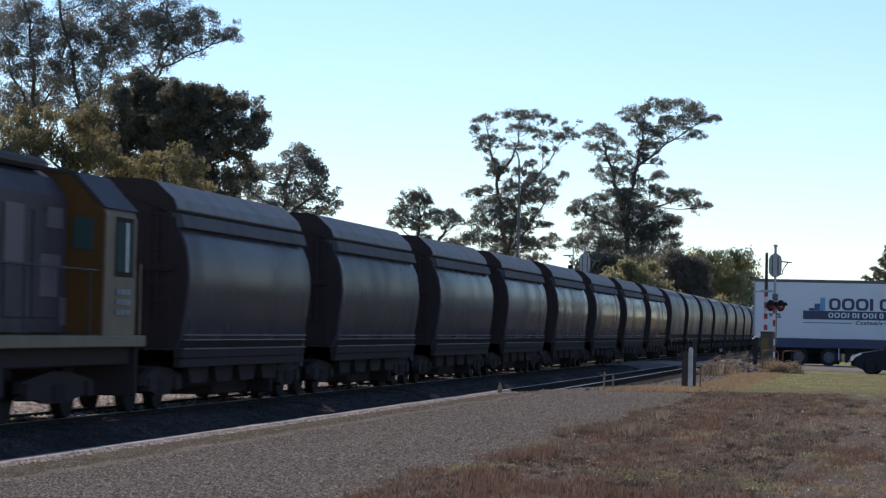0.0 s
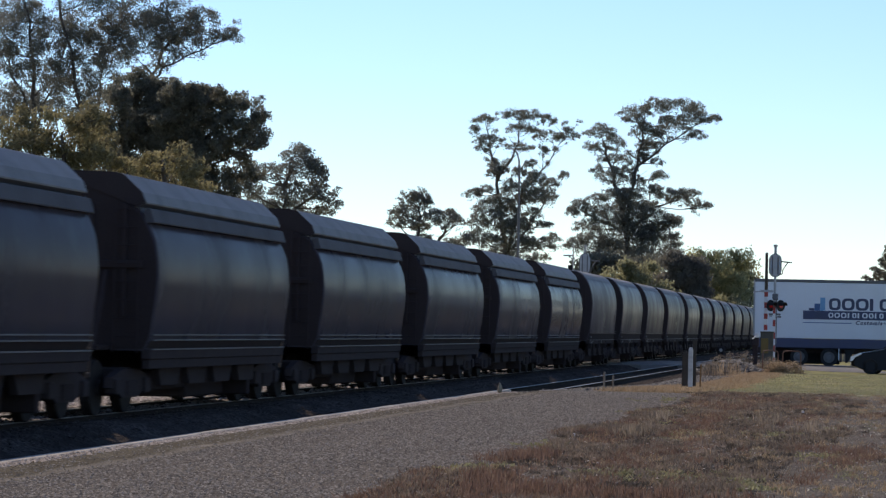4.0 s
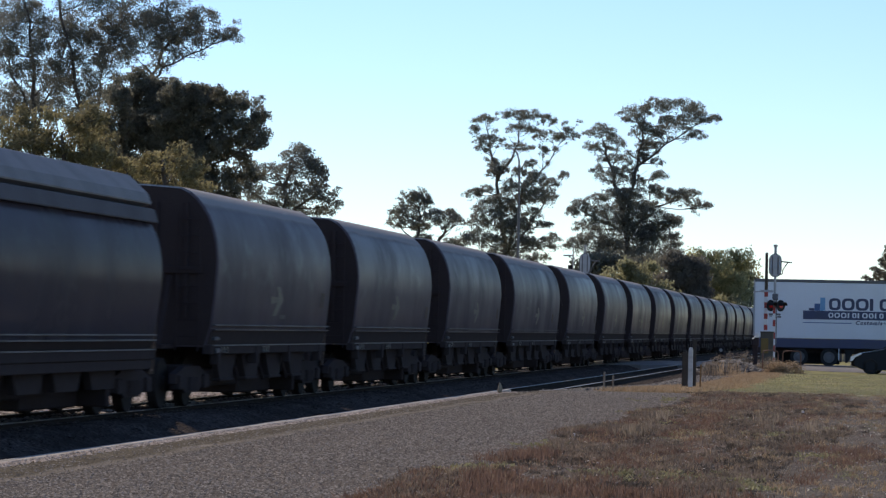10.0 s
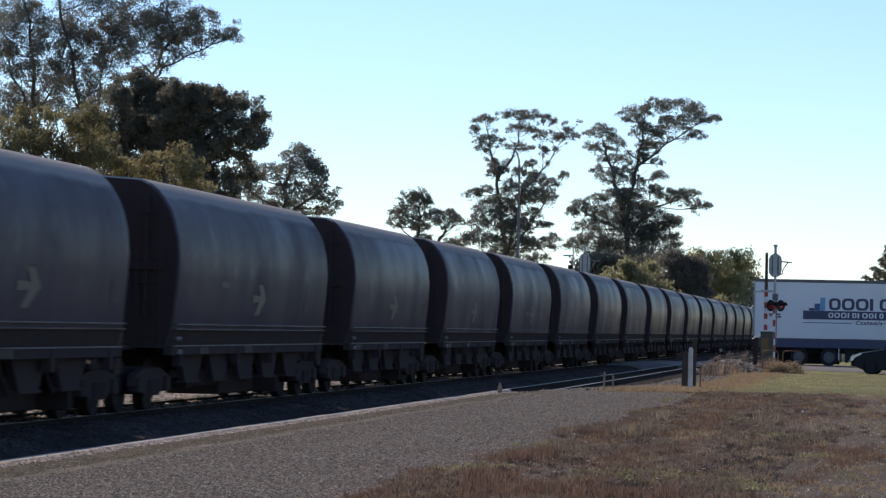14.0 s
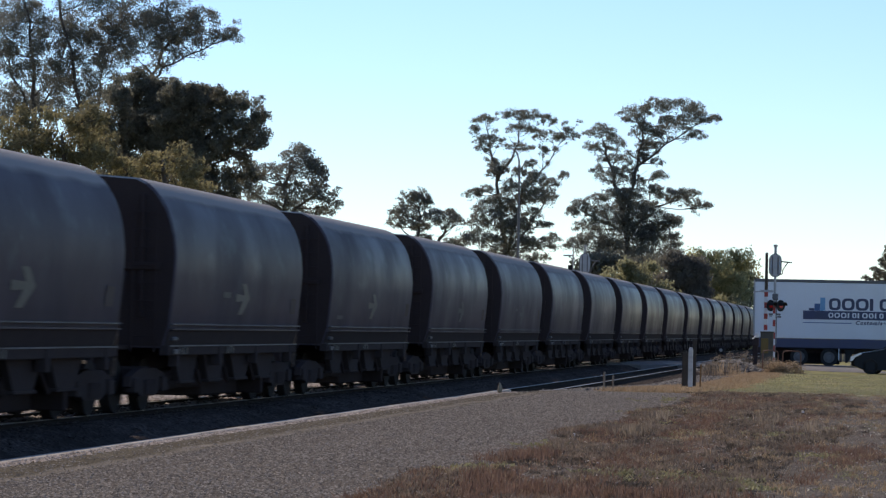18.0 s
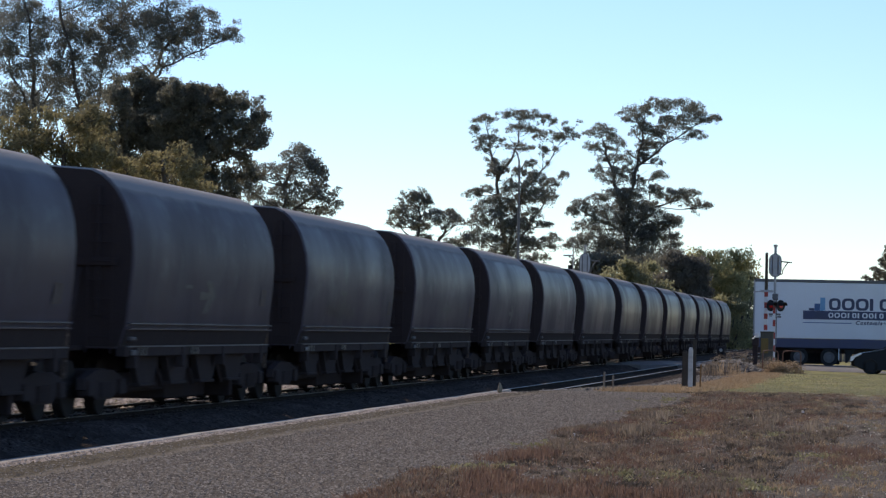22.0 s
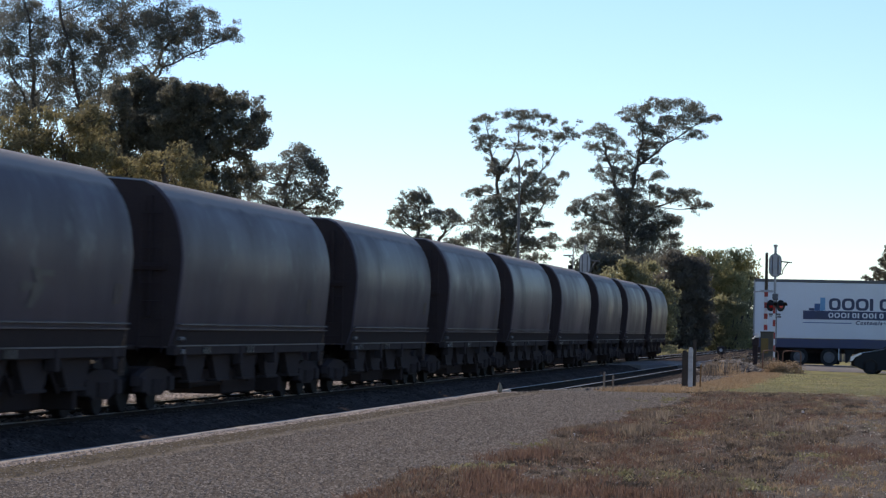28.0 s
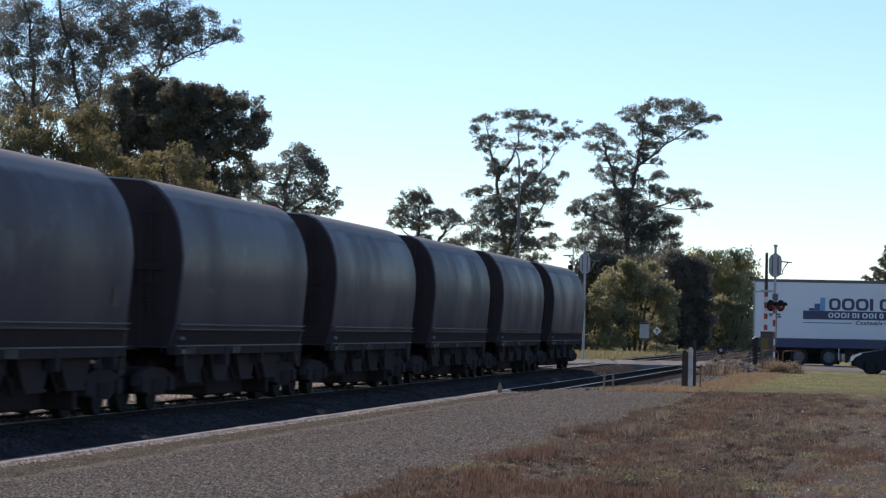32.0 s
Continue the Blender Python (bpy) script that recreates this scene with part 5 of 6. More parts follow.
def build_conifer(x, y, tall, reach, label, seed):
    """A ragged pine: straight trunk, whorls of upturned branches, each a spray of short needles."""
    rng = np.random.default_rng(seed)
    rnd = random.Random(seed)
    tree = empty("tree", pose(x, y, -0.3), label, "tree")
    part("trunk", tube(bmesh.new(), [(0, 0, 0), (0, 0, tall * 0.5), (0, 0, tall)], [0.3, 0.18, 0.03], 8), BARK, tree, smooth=True)
    blocks = []
    levels = int(tall * 1.5)
    for k in range(levels):
        z = tall * (0.42 + 0.57 * k / levels)
        for j in range(11):
            a = rnd.uniform(0, math.tau)
            r = reach * (1.02 - z / tall) ** 0.8 * rnd.uniform(0.65, 1.15)
            tip = Vector((r * math.cos(a), r * math.sin(a), z + 0.30 * r + 0.2))
            root = Vector((0, 0, z))
            part("branch", tube(bmesh.new(), [root, root.lerp(tip, 0.6) - Vector((0, 0, 0.1 * r)), tip], [0.06, 0.04, 0.012], 5), BARK, tree, smooth=True)
            n = max(3, int(r * 2.6))
            for i in range(n):
                f = 0.25 + 0.75 * (i + 1) / n
                c = root.lerp(tip, f) - Vector((0, 0, 0.1 * r * (1 - f)))
                blocks.append(leaf_cloud(rng, c, 0.24 + 0.36 * (1 - f), 0.32 + 0.25 * (1 - f), 0.22, 62))
    tagged(leaf_part("crown", blocks, DARK_LEAF, tree), kind="stuff")


build_conifer(3.0, 300, 13.0, 7.2, "spiky dark conifer behind the trailer", 42)
for k in range(9):
    build_bush(-36 - 7.5 * k, 300 + 9 * (k % 3), 10, 6.0 + 1.3 * (k % 4), DARK_LEAF, 0.45, "dark evergreen tree in the far shelter belt", 50 + k, 1.6)
for k in range(5):
    build_bush(-30.0 - 5.5 * k, 104 + 3 * (k % 2) + k, 7, 4.6 + (k % 3) * 0.7, AUTUMN_LEAF, 0.24, "yellowing shrub on the far railway bank", 70 + k, 1.6)

for x, tall, wide in ((-48.8, 9.0, 7.0), (-45.8, 8.6, 6.0), (-42.9, 10.4, 6.0), (-40.1, 9.4, 6.0), (-37.4, 8.0, 5.0)):
    build_bush(x, 165, wide, tall, DARK_LEAF, 0.24, "dark evergreen tree behind the yellowing trees", int(-x), 1.2)

# ---- at the level crossing ----


def rounded_panel(wide, tall, thick, seg=8):
    """An upright board with round top and bottom, in the x-z plane."""
    r = wide / 2
    pts = []
    for k in range(seg + 1):
        a = math.pi * k / seg
        pts.append((r * math.cos(a), tall / 2 - r + r * math.sin(a)))
    for k in range(seg + 1):
        a = math.pi + math.pi * k / seg
        pts.append((r * math.cos(a), -tall / 2 + r + r * math.sin(a)))
    return extrude(pts, -thick / 2, thick / 2)


def disc(x, y, z, r, d, seg=20):
    return cyl((x, y, z), (x, y + d, z), r, seg=seg)


def build_crossing_signal(x, y, label, lamps=True, tall=5.3):
    s = empty("crossing_signal", pose(x, y, -0.1), label, "railway signal")
    part("mast", cyl((0, 0, 0), (0, 0, tall), 0.055, seg=12), GALV, s)
    part("mast_cap", cyl((0, 0, tall - 0.05), (0, 0, tall + 0.04), 0.085, seg=12), GALV, s)
    board = part("sign_board", rounded_panel(0.48, 0.95, 0.03), GALV, s, "rounded grey back of a warning board")
    board.location = (0, -0.07, tall - 0.85)
    for a in (-0.12, 0.12):
        part("board_rib", box(a - 0.025, a + 0.025, -0.035, -0.015, -0.38, 0.38, 0.005), POLE_GREY, board)
    part("board_rim", rounded_panel(0.54, 1.01, 0.02), POLE_GREY, board, "darker rim of the board").location = (0, 0.027, 0)
    arm = bmesh.new()
    add_cyl(arm, (0.03, 0, tall - 1.32), (0.30, 0, tall - 1.20), 0.022, seg=8)
    add_cyl(arm, (0.30, 0, tall - 1.20), (0.33, 0, tall - 1.02), 0.022, seg=8)
    add_cyl(arm, (0.33, 0, tall - 1.02), (0.54, 0, tall - 0.70), 0.020, seg=8)
    add_cyl(arm, (0.24, 0, tall - 0.68), (0.70, 0, tall - 0.72), 0.026, seg=8)
    part("bell_bracket", arm, POLE_GREY, s)
    if not lamps:
        return s
    part("lamp_crossarm", cyl((-0.30, 0, 2.74), (0.30, 0, 2.70), 0.035, seg=8), POLE_GREY, s)
    for a in (-0.17, 0.25):
        tgt = part("lamp_target", disc(0, -0.03, 0, 0.245, 0.03, 24), RUBBER, s, "round black lamp backboard")
        tgt.matrix_local = pose(a, -0.10, 2.73, 0, 0, 48)
        part("red_lens", disc(0, -0.055, 0, 0.10, 0.03), RED_LAMP, tgt, "glowing red lens")
        hood = bmesh.new()
        for k in range(9):
            b0, b1 = radians(10 + 20 * (k - 0.5)), radians(10 + 20 * (k + 0.5))
            pts = [(0.14 * math.cos(q), 0.14 * math.sin(q)) for q in (b0, b1)] + [(0.15 * math.cos(q), 0.15 * math.sin(q)) for q in (b1, b0)]
            add_extrude(hood, pts, -0.28, -0.03)
        part("lamp_hood", hood, RUBBER, tgt)
        part("lamp_case", cyl((0, 0.0, 0), (0, 0.16, 0), 0.12, 0.09, seg=14), POLE_GREY, tgt)
    part("junction_box", box(-0.10, 0.14, -0.1, 0.12, 2.98, 3.24, 0.02), POLE_GREY, s)
    part("conduit", cyl((0.085, -0.02, 1.1), (0.085, -0.02, 3.0), 0.022, seg=8), POLE_GREY, s)
    part("lamp_bracket", box(-0.24, 0.26, -0.05, 0.05, 2.32, 2.40, 0.01), POLE_GREY, s)
    part("bracket_foot", box(-0.22, -0.10, -0.05, 0.05, 2.24, 2.32, 0.01), GALV, s)
    part("bracket_foot", box(0.12, 0.28, -0.05, 0.05, 2.22, 2.30, 0.01), POLE_GREY, s)
    return s


def build_striped_post(x, y, z0, tall, wide, first, label, name="barrier_post"):
    s = empty(name, pose(x, y, z0), label, "post")
    n = int(round(tall / first))
    for k in range(n):
        part("red_band" if k % 2 else "white_band", box(-wide / 2, wide / 2, -wide / 2, wide / 2, k * tall / n, (k + 1) * tall / n - 0.001, 0.006), RED if k % 2 else WHITE, s)
    return s


build_crossing_signal(-4.66, 126.0, "level crossing signal with two red lamps on a steel mast")
build_crossing_signal(-14.25, 140.0, "level crossing mast seen from its back, beyond the railway", False, 5.55)
boom = build_striped_post(-5.04, 126.3, -0.1, 3.35, 0.15, 0.24, "red and white banded barrier boom, raised upright")
part("boom_tip", cyl((0, 0, 3.35), (0, 0, 5.0), 0.075, 0.06, seg=10), DARK_WOOD, boom, "dark bare boom tip")
part("boom_collar", box(-0.24, 0.30, -0.08, 0.08, 3.30, 3.40, 0.015), GALV, boom)
part("boom_arm", cyl((-0.1, 0, 3.36), (-0.55, 0, 3.30), 0.025, seg=8), GALV, boom)
build_striped_post(-4.49, 121.0, -0.08, 2.6, 0.10, 0.26, "slim red and white banded post beside the signal")

motor = empty("boom_machine", pose(-5.3, 122.5, -0.08), "galvanised boom gate machine beside the crossing", "gate machine")
part("machine_case", box(-0.13, 0.15, -0.2, 0.2, 0.98, 1.42, 0.03), UNDER, motor)
part("machine_stand", box(-0.10, 0.10, -0.12, 0.12, 0.0, 0.98, 0.01), UNDER, motor)
part("counterweight", box(-0.02, 0.16, -0.28, -0.21, 1.34, 1.54, 0.03), WHITE, motor)
part("counterweight_arm", cyl((-0.12, -0.24, 1.28), (0.10, -0.24, 1.44), 0.03, seg=8), WHITE, motor)
OLIVE_PAINT = worn("dull_olive_grey_paint", (0.105, 0.10, 0.085), 0.7, 0.0, 0.2, (0.07, 0.06, 0.045), 0.6, 3.0)
MUSTARD = worn("stained_mustard_paint", (0.21, 0.145, 0.055), 0.7, 0.0, 0.2, (0.14, 0.09, 0.04), 0.6, 4.0)
cab = empty("control_cabinet", pose(-4.62, 118.6, -0.08), "dull olive crossing control cabinet with mustard door, among weeds", "cabinet")
part("cabinet_body", box(-0.30, 0.20, -0.3, 0.3, 0.1, 1.55, 0.02), OLIVE_PAINT, cab)
part("cabinet_roof", box(-0.33, 0.23, -0.34, 0.34, 1.55, 1.60, 0.02), OLIVE_PAINT, cab)
part("cabinet_door", box(-0.27, 0.02, -0.325, -0.3, 0.72, 1.32, 0.01), MUSTARD, cab, "mustard-brown stained door")
part("cable_duct", box(-0.08, 0.02, -0.42, -0.32, 0.0, 0.42, 0.01), CONCRETE, cab, "pale duct at the foot")
part("plinth", box(-0.36, 0.26, -0.36, 0.36, 0.0, 0.1, 0.01), UNDER, cab)


HOOP_PAINT = worn("faded_red_brown_tube", (0.20, 0.115, 0.09), 0.8, 0.0, 0.1, (0.12, 0.08, 0.06), 0.6, 4.0)


def build_hoop(x0, x1, y, tall, label):
    h = empty("guard_hoop", pose(x0, y, -0.1), label, "guard rail", "guard hoops at the crossing")
    w, r = x1 - x0, 0.12
    pts = [(0, 0, 0), (0, 0, tall - r), (r * 0.3, 0, tall - r * 0.3), (r, 0, tall), (w - r, 0, tall), (w - r * 0.3, 0, tall - r * 0.3), (w, 0, tall - r), (w, 0, 0)]
    part("bent_tube", tube(bmesh.new(), pts, [0.026] * 8, 8), HOOP_PAINT, h, smooth=True)


build_hoop(-4.70, -4.10, 115.6, 0.87, "rusty bent-tube guard hoop beside the cabinet")
build_hoop(-3.92, -3.22, 115.4, 0.87, "rusty bent-tube guard hoop beside dry shrubs")

TAN_WOOD = worn("weathered_tan_timber", (0.30, 0.24, 0.19), 0.9, 0.0, 0.1, (0.16, 0.13, 0.10), 0.6, 3.0)
OLD_WHITE = worn("weathered_white_paint", (0.62, 0.60, 0.58), 0.7, 0.0, 0.3, (0.22, 0.20, 0.18), 0.6, 4.0, 30.0, 0.2)
post = empty("marker_post", pose(-4.29, 66.0, 0.0), "white painted marker post beside the siding", "post")
part("post_body", box(-0.055, 0.045, -0.05, 0.05, -0.2, 1.06, 0.012), OLD_WHITE, post)
part("post_top", box(-0.045, 0.035, -0.04, 0.04, 1.06, 1.09, 0.012), OLD_WHITE, post)
old = empty("timber_post", pose(-4.545, 68.0, 0.0), "dark weathered timber post beside the siding", "post")
part("post_body", box(-0.075, 0.065, -0.07, 0.07, -0.2, 0.98, 0.02), DARK_WOOD, old)
part("post_split", box(-0.06, 0.03, -0.05, 0.04, 0.98, 1.01, 0.01), DARK_WOOD, old)
tallp = empty("timber_stake", pose(-4.43, 69.5, -0.1), "slim grey-brown timber stake behind the marker post", "post")
part("stake", box(-0.045, 0.04, -0.03, 0.03, -0.1, 1.36, 0.01), DARK_WOOD, tallp)
thin = empty("thin_stake", pose(-4.10, 66.3, 0.0), "thin rusty steel stake in dry grass", "post")
part("stake", cyl((0, 0, -0.2), (0.02, 0, 0.72), 0.018, seg=6), RUST, thin)
for x, y, h in ((-5.86, 62.0, 0.46), (-5.70, 62.3, 0.38)):
    st = empty("low_stake", pose(x, y, 0.0), "low pale wooden peg at the end of the platform", "post", "pegs by the siding")
    part("peg", cyl((0, 0, -0.1), (0.01, 0, h + 0.1), 0.026, 0.02, seg=7), TAN_WOOD, st)
bm = bmesh.new()
bmesh.ops.create_icosphere(bm, subdivisions=2, radius=1.0)
for v in bm.verts:
    t = (v.co.z + 1) / 2
    v.co = Vector((v.co.x * 0.055 * (1.15 - 0.75 * t) + 0.015 * math.sin(3 * t), v.co.y * 0.055 * (1.15 - 0.7 * t), 0.10 * (v.co.z + 1)))
    v.co += 0.008 * noise.noise_vector(v.co * 30)


def lying_stone(x, y, wide, tall, material, label, seed):
    """A rounded stone of uneven outline that lies on the ground."""
    bm = bmesh.new()
    bmesh.ops.create_icosphere(bm, subdivisions=2, radius=1.0)
    for v in bm.verts:
        v.co = Vector((v.co.x * wide / 2, v.co.y * wide * 0.6, v.co.z * tall / 2)) + 0.18 * tall * noise.noise_vector(v.co * 1.3 + Vector((seed, 0, 0)))
    ob = part("stone", bm, material, smooth=True)
    ob.matrix_world = pose(x, y, ground_height(x, y) + tall * 0.30, 0, 0, 35 * seed)
    tagged(ob, label, "stone")


ms = part("upright_stone", bm, SANDSTONE, smooth=True)
ms.matrix_world = pose(-6.76, 51.8, 0.275)
tagged(ms, "small pale pointed stone on the platform edge", "stone")
lying_stone(-1.20, 44.5, 0.05, 0.05, WHITE, "small white stone lying among dead weeds", 1)
lying_stone(-2.22, 51.5, 0.06, 0.07, DARK_WOOD, "dark clod lying on bare gravel", 2)
lying_stone(-3.42, 32.7, 0.035, 0.03, WHITE, "white pebble at the edge of the weeds", 3)
lying_stone(-3.36, 31.8, 0.045, 0.025, WHITE, "flat white pebble at the edge of the weeds", 4)
lying_stone(-3.22, 31.2, 0.035, 0.03, CONCRETE, "pale pebble among dead weeds", 5)
stick = part("dead_branch", tube(bmesh.new(), [(-0.12, 0.1, 0.03), (-0.03, 0.03, 0.045), (0.06, -0.02, 0.04), (0.14, -0.10, 0.02)], [0.010, 0.012, 0.011, 0.006], 6), TAN_WOOD)
stick.matrix_world = pose(-2.80, 40.0, ground_height(-2.80, 40.0))
tagged(stick, "bleached dead branch lying among weeds", "branch")


def build_sign(x, y, z0, tall, label, diamond):
    s = empty("trackside_sign", pose(x, y, z0), label, "sign")
    part("sign_post", cyl((0, 0, 0), (0, 0, tall), 0.03, seg=8), UNDER, s)
    if diamond:
        bm = box(-0.20, 0.20, -0.055, -0.035, -0.20, 0.20, 0.01)
        bmesh.ops.rotate(bm, verts=bm.verts[:], cent=(0, 0, 0), matrix=Matrix.Rotation(radians(45), 3, "Y"))
        b = part("sign_face", bm, WHITE, s, "white diamond board")
        b.location = (0, 0, tall - 0.1)
        m = box(-0.03, 0.03, -0.062, -0.056, -0.14, 0.13)
        add_box(m, -0.085, 0.085, -0.062, -0.056, 0.06, 0.105)
        part("sign_mark", m, RUBBER, b, "black mark")
    else:
        part("sign_face", box(-0.33, 0.33, -0.05, -0.03, tall - 0.95, tall, 0.015), GALV, s, "plain grey board back")
    return s


build_sign(-14.57, 190, -0.3, 1.85, "white diamond railway sign on a thin post", True)
build_sign(-16.2, 200, -0.3, 2.2, "grey backed rectangular railway sign", False)
sig = empty("ground_signal", pose(-10.42, 190, -0.3), "low dark railway ground signal", "railway signal")
part("signal_case", box(-0.24, 0.24, -0.15, 0.15, 0.35, 0.85, 0.08), UNDER, sig)
part("signal_face", disc(0, -0.18, 0.60, 0.11, 0.03), GALV, sig)
part("signal_foot", box(-0.12, 0.12, -0.12, 0.12, 0.0, 0.36, 0.02), UNDER, sig)

lamp = empty("street_lamp", pose(-18.75, 150, -0.3), "tall thin galvanised street lamp pole against gum trees", "street lamp")
part("pole", tube(bmesh.new(), [(0, 0, 0), (0, 0, 3), (0, 0, 9.6)], [0.085, 0.08, 0.055], 10), POLE_GREY, lamp)
part("lamp_arm", tube(bmesh.new(), [(0, 0, 9.6), (-0.03, 0, 10.4), (-0.12, 0, 10.75), (-0.32, 0, 11.0)], [0.055, 0.05, 0.045, 0.035], 8), POLE_GREY, lamp)
part("lamp_head", box(-0.55, -0.28, -0.08, 0.08, 10.97, 11.05, 0.02), GALV, lamp)
lineside = empty("signal_bracket", pose(-15.05, 141, -0.3), "slim mast with a short crossarm beyond the railway", "railway signal")
part("mast", cyl((0.12, 0, 0), (0.12, 0, 5.9), 0.03, seg=8), GALV, lineside)
part("crossarm", box(-0.35, 0.16, -0.03, 0.03, 5.28, 5.35, 0.005), GALV, lineside)
part("relay_box", box(-0.12, 0.1, -0.12, 0.12, 4.3, 4.85, 0.02), RUBBER, lineside)

build_bush(-3.72, 110.5, 1.35, 0.62, WEED_STRAW, 0.06, "low dry shrub in front of the guard hoops", 81, 1.8, "shrub", low=0.0, lump=1.7)
build_bush(-4.45, 116.2, 0.9, 0.72, PLUME, 0.06, "dry weeds standing before the cabinet", 85, 0.7, "weed", lump=1.4)

rnd = random.Random(5)
for x, y, tall in ((-6.21, 108.0, 0.72), (-6.45, 116.0, 0.89), (-6.25, 116.0, 0.76), (-6.01, 116.0, 0.96), (-5.81, 116.0, 0.86), (-5.54, 116.0, 0.91), (-5.35, 116.0, 1.02), (-6.42, 108.0, 0.63)):
    build_bush(x, y, 0.34 + 0.12 * rnd.random(), tall, PLUME, 0.055, "dry tan seed-head weed standing by the crossing", int(90 + tall * 100 + y), 0.3, "weed")

yard = empty("timber_fence", pose(-2.75, 163, -0.07), "low weathered tan timber fence beyond the road", "fence")
for k in range(9):
    part("board", box(k * 0.26, k * 0.26 + 0.23, 0, 0.04, 0.0, 0.78 + 0.04 * (k % 3), 0.01), TAN_WOOD, yard)
part("fence_rail", box(-0.05, 2.4, 0.042, 0.09, 0.45, 0.55, 0.01), TAN_WOOD, yard)

build_bush(-4.85, 116.9, 0.8, 0.5, PLUME, 0.06, "low dry weeds at the foot of the cabinet", 84, 0.5, "weed")

# ---- vehicles on the road ----


def add_wheel(parent, x, y, r, w, rim_mat):
    """A road wheel that turns about y: tyre with rounded shoulders and a dished rim."""
    bm = bmesh.new()
    prof = [(r * 0.62, -w / 2), (r * 0.93, -w / 2), (r, -w / 2 + 0.04), (r, w / 2 - 0.04), (r * 0.93, w / 2), (r * 0.62, w / 2)]
    rings = []
    for k in range(24):
        a = k * math.tau / 24
        rings.append([bm.verts.new((q * math.cos(a), s, q * math.sin(a))) for q, s in prof])
    for k in range(24):
        r0, r1 = rings[k], rings[(k + 1) % 24]
        for i in range(len(prof)):
            bm.faces.new((r0[i], r0[(i + 1) % len(prof)], r1[(i + 1) % len(prof)], r1[i]))
    bmesh.ops.recalc_face_normals(bm, faces=bm.faces[:])
    tyre = part("wheel", bm, RUBBER, parent, smooth=False)
    tyre.location = (x, y, r)
    rim = bmesh.new()
    add_cyl(rim, (0, -w * 0.34, 0), (0, w * 0.34, 0), r * 0.63, seg=20)
    add_cyl(rim, (0, -w * 0.46, 0), (0, -w * 0.34, 0), r * 0.30, r * 0.34, seg=14)
    for k in range(8):
        a = k * math.tau / 8
        add_cyl(rim, (r * 0.46 * math.cos(a), -w * 0.38, r * 0.46 * math.sin(a)), (r * 0.46 * math.cos(a), -w * 0.33, r * 0.46 * math.sin(a)), r * 0.07, seg=6)
    part("rim", rim, rim_mat, tyre)
    return tyre


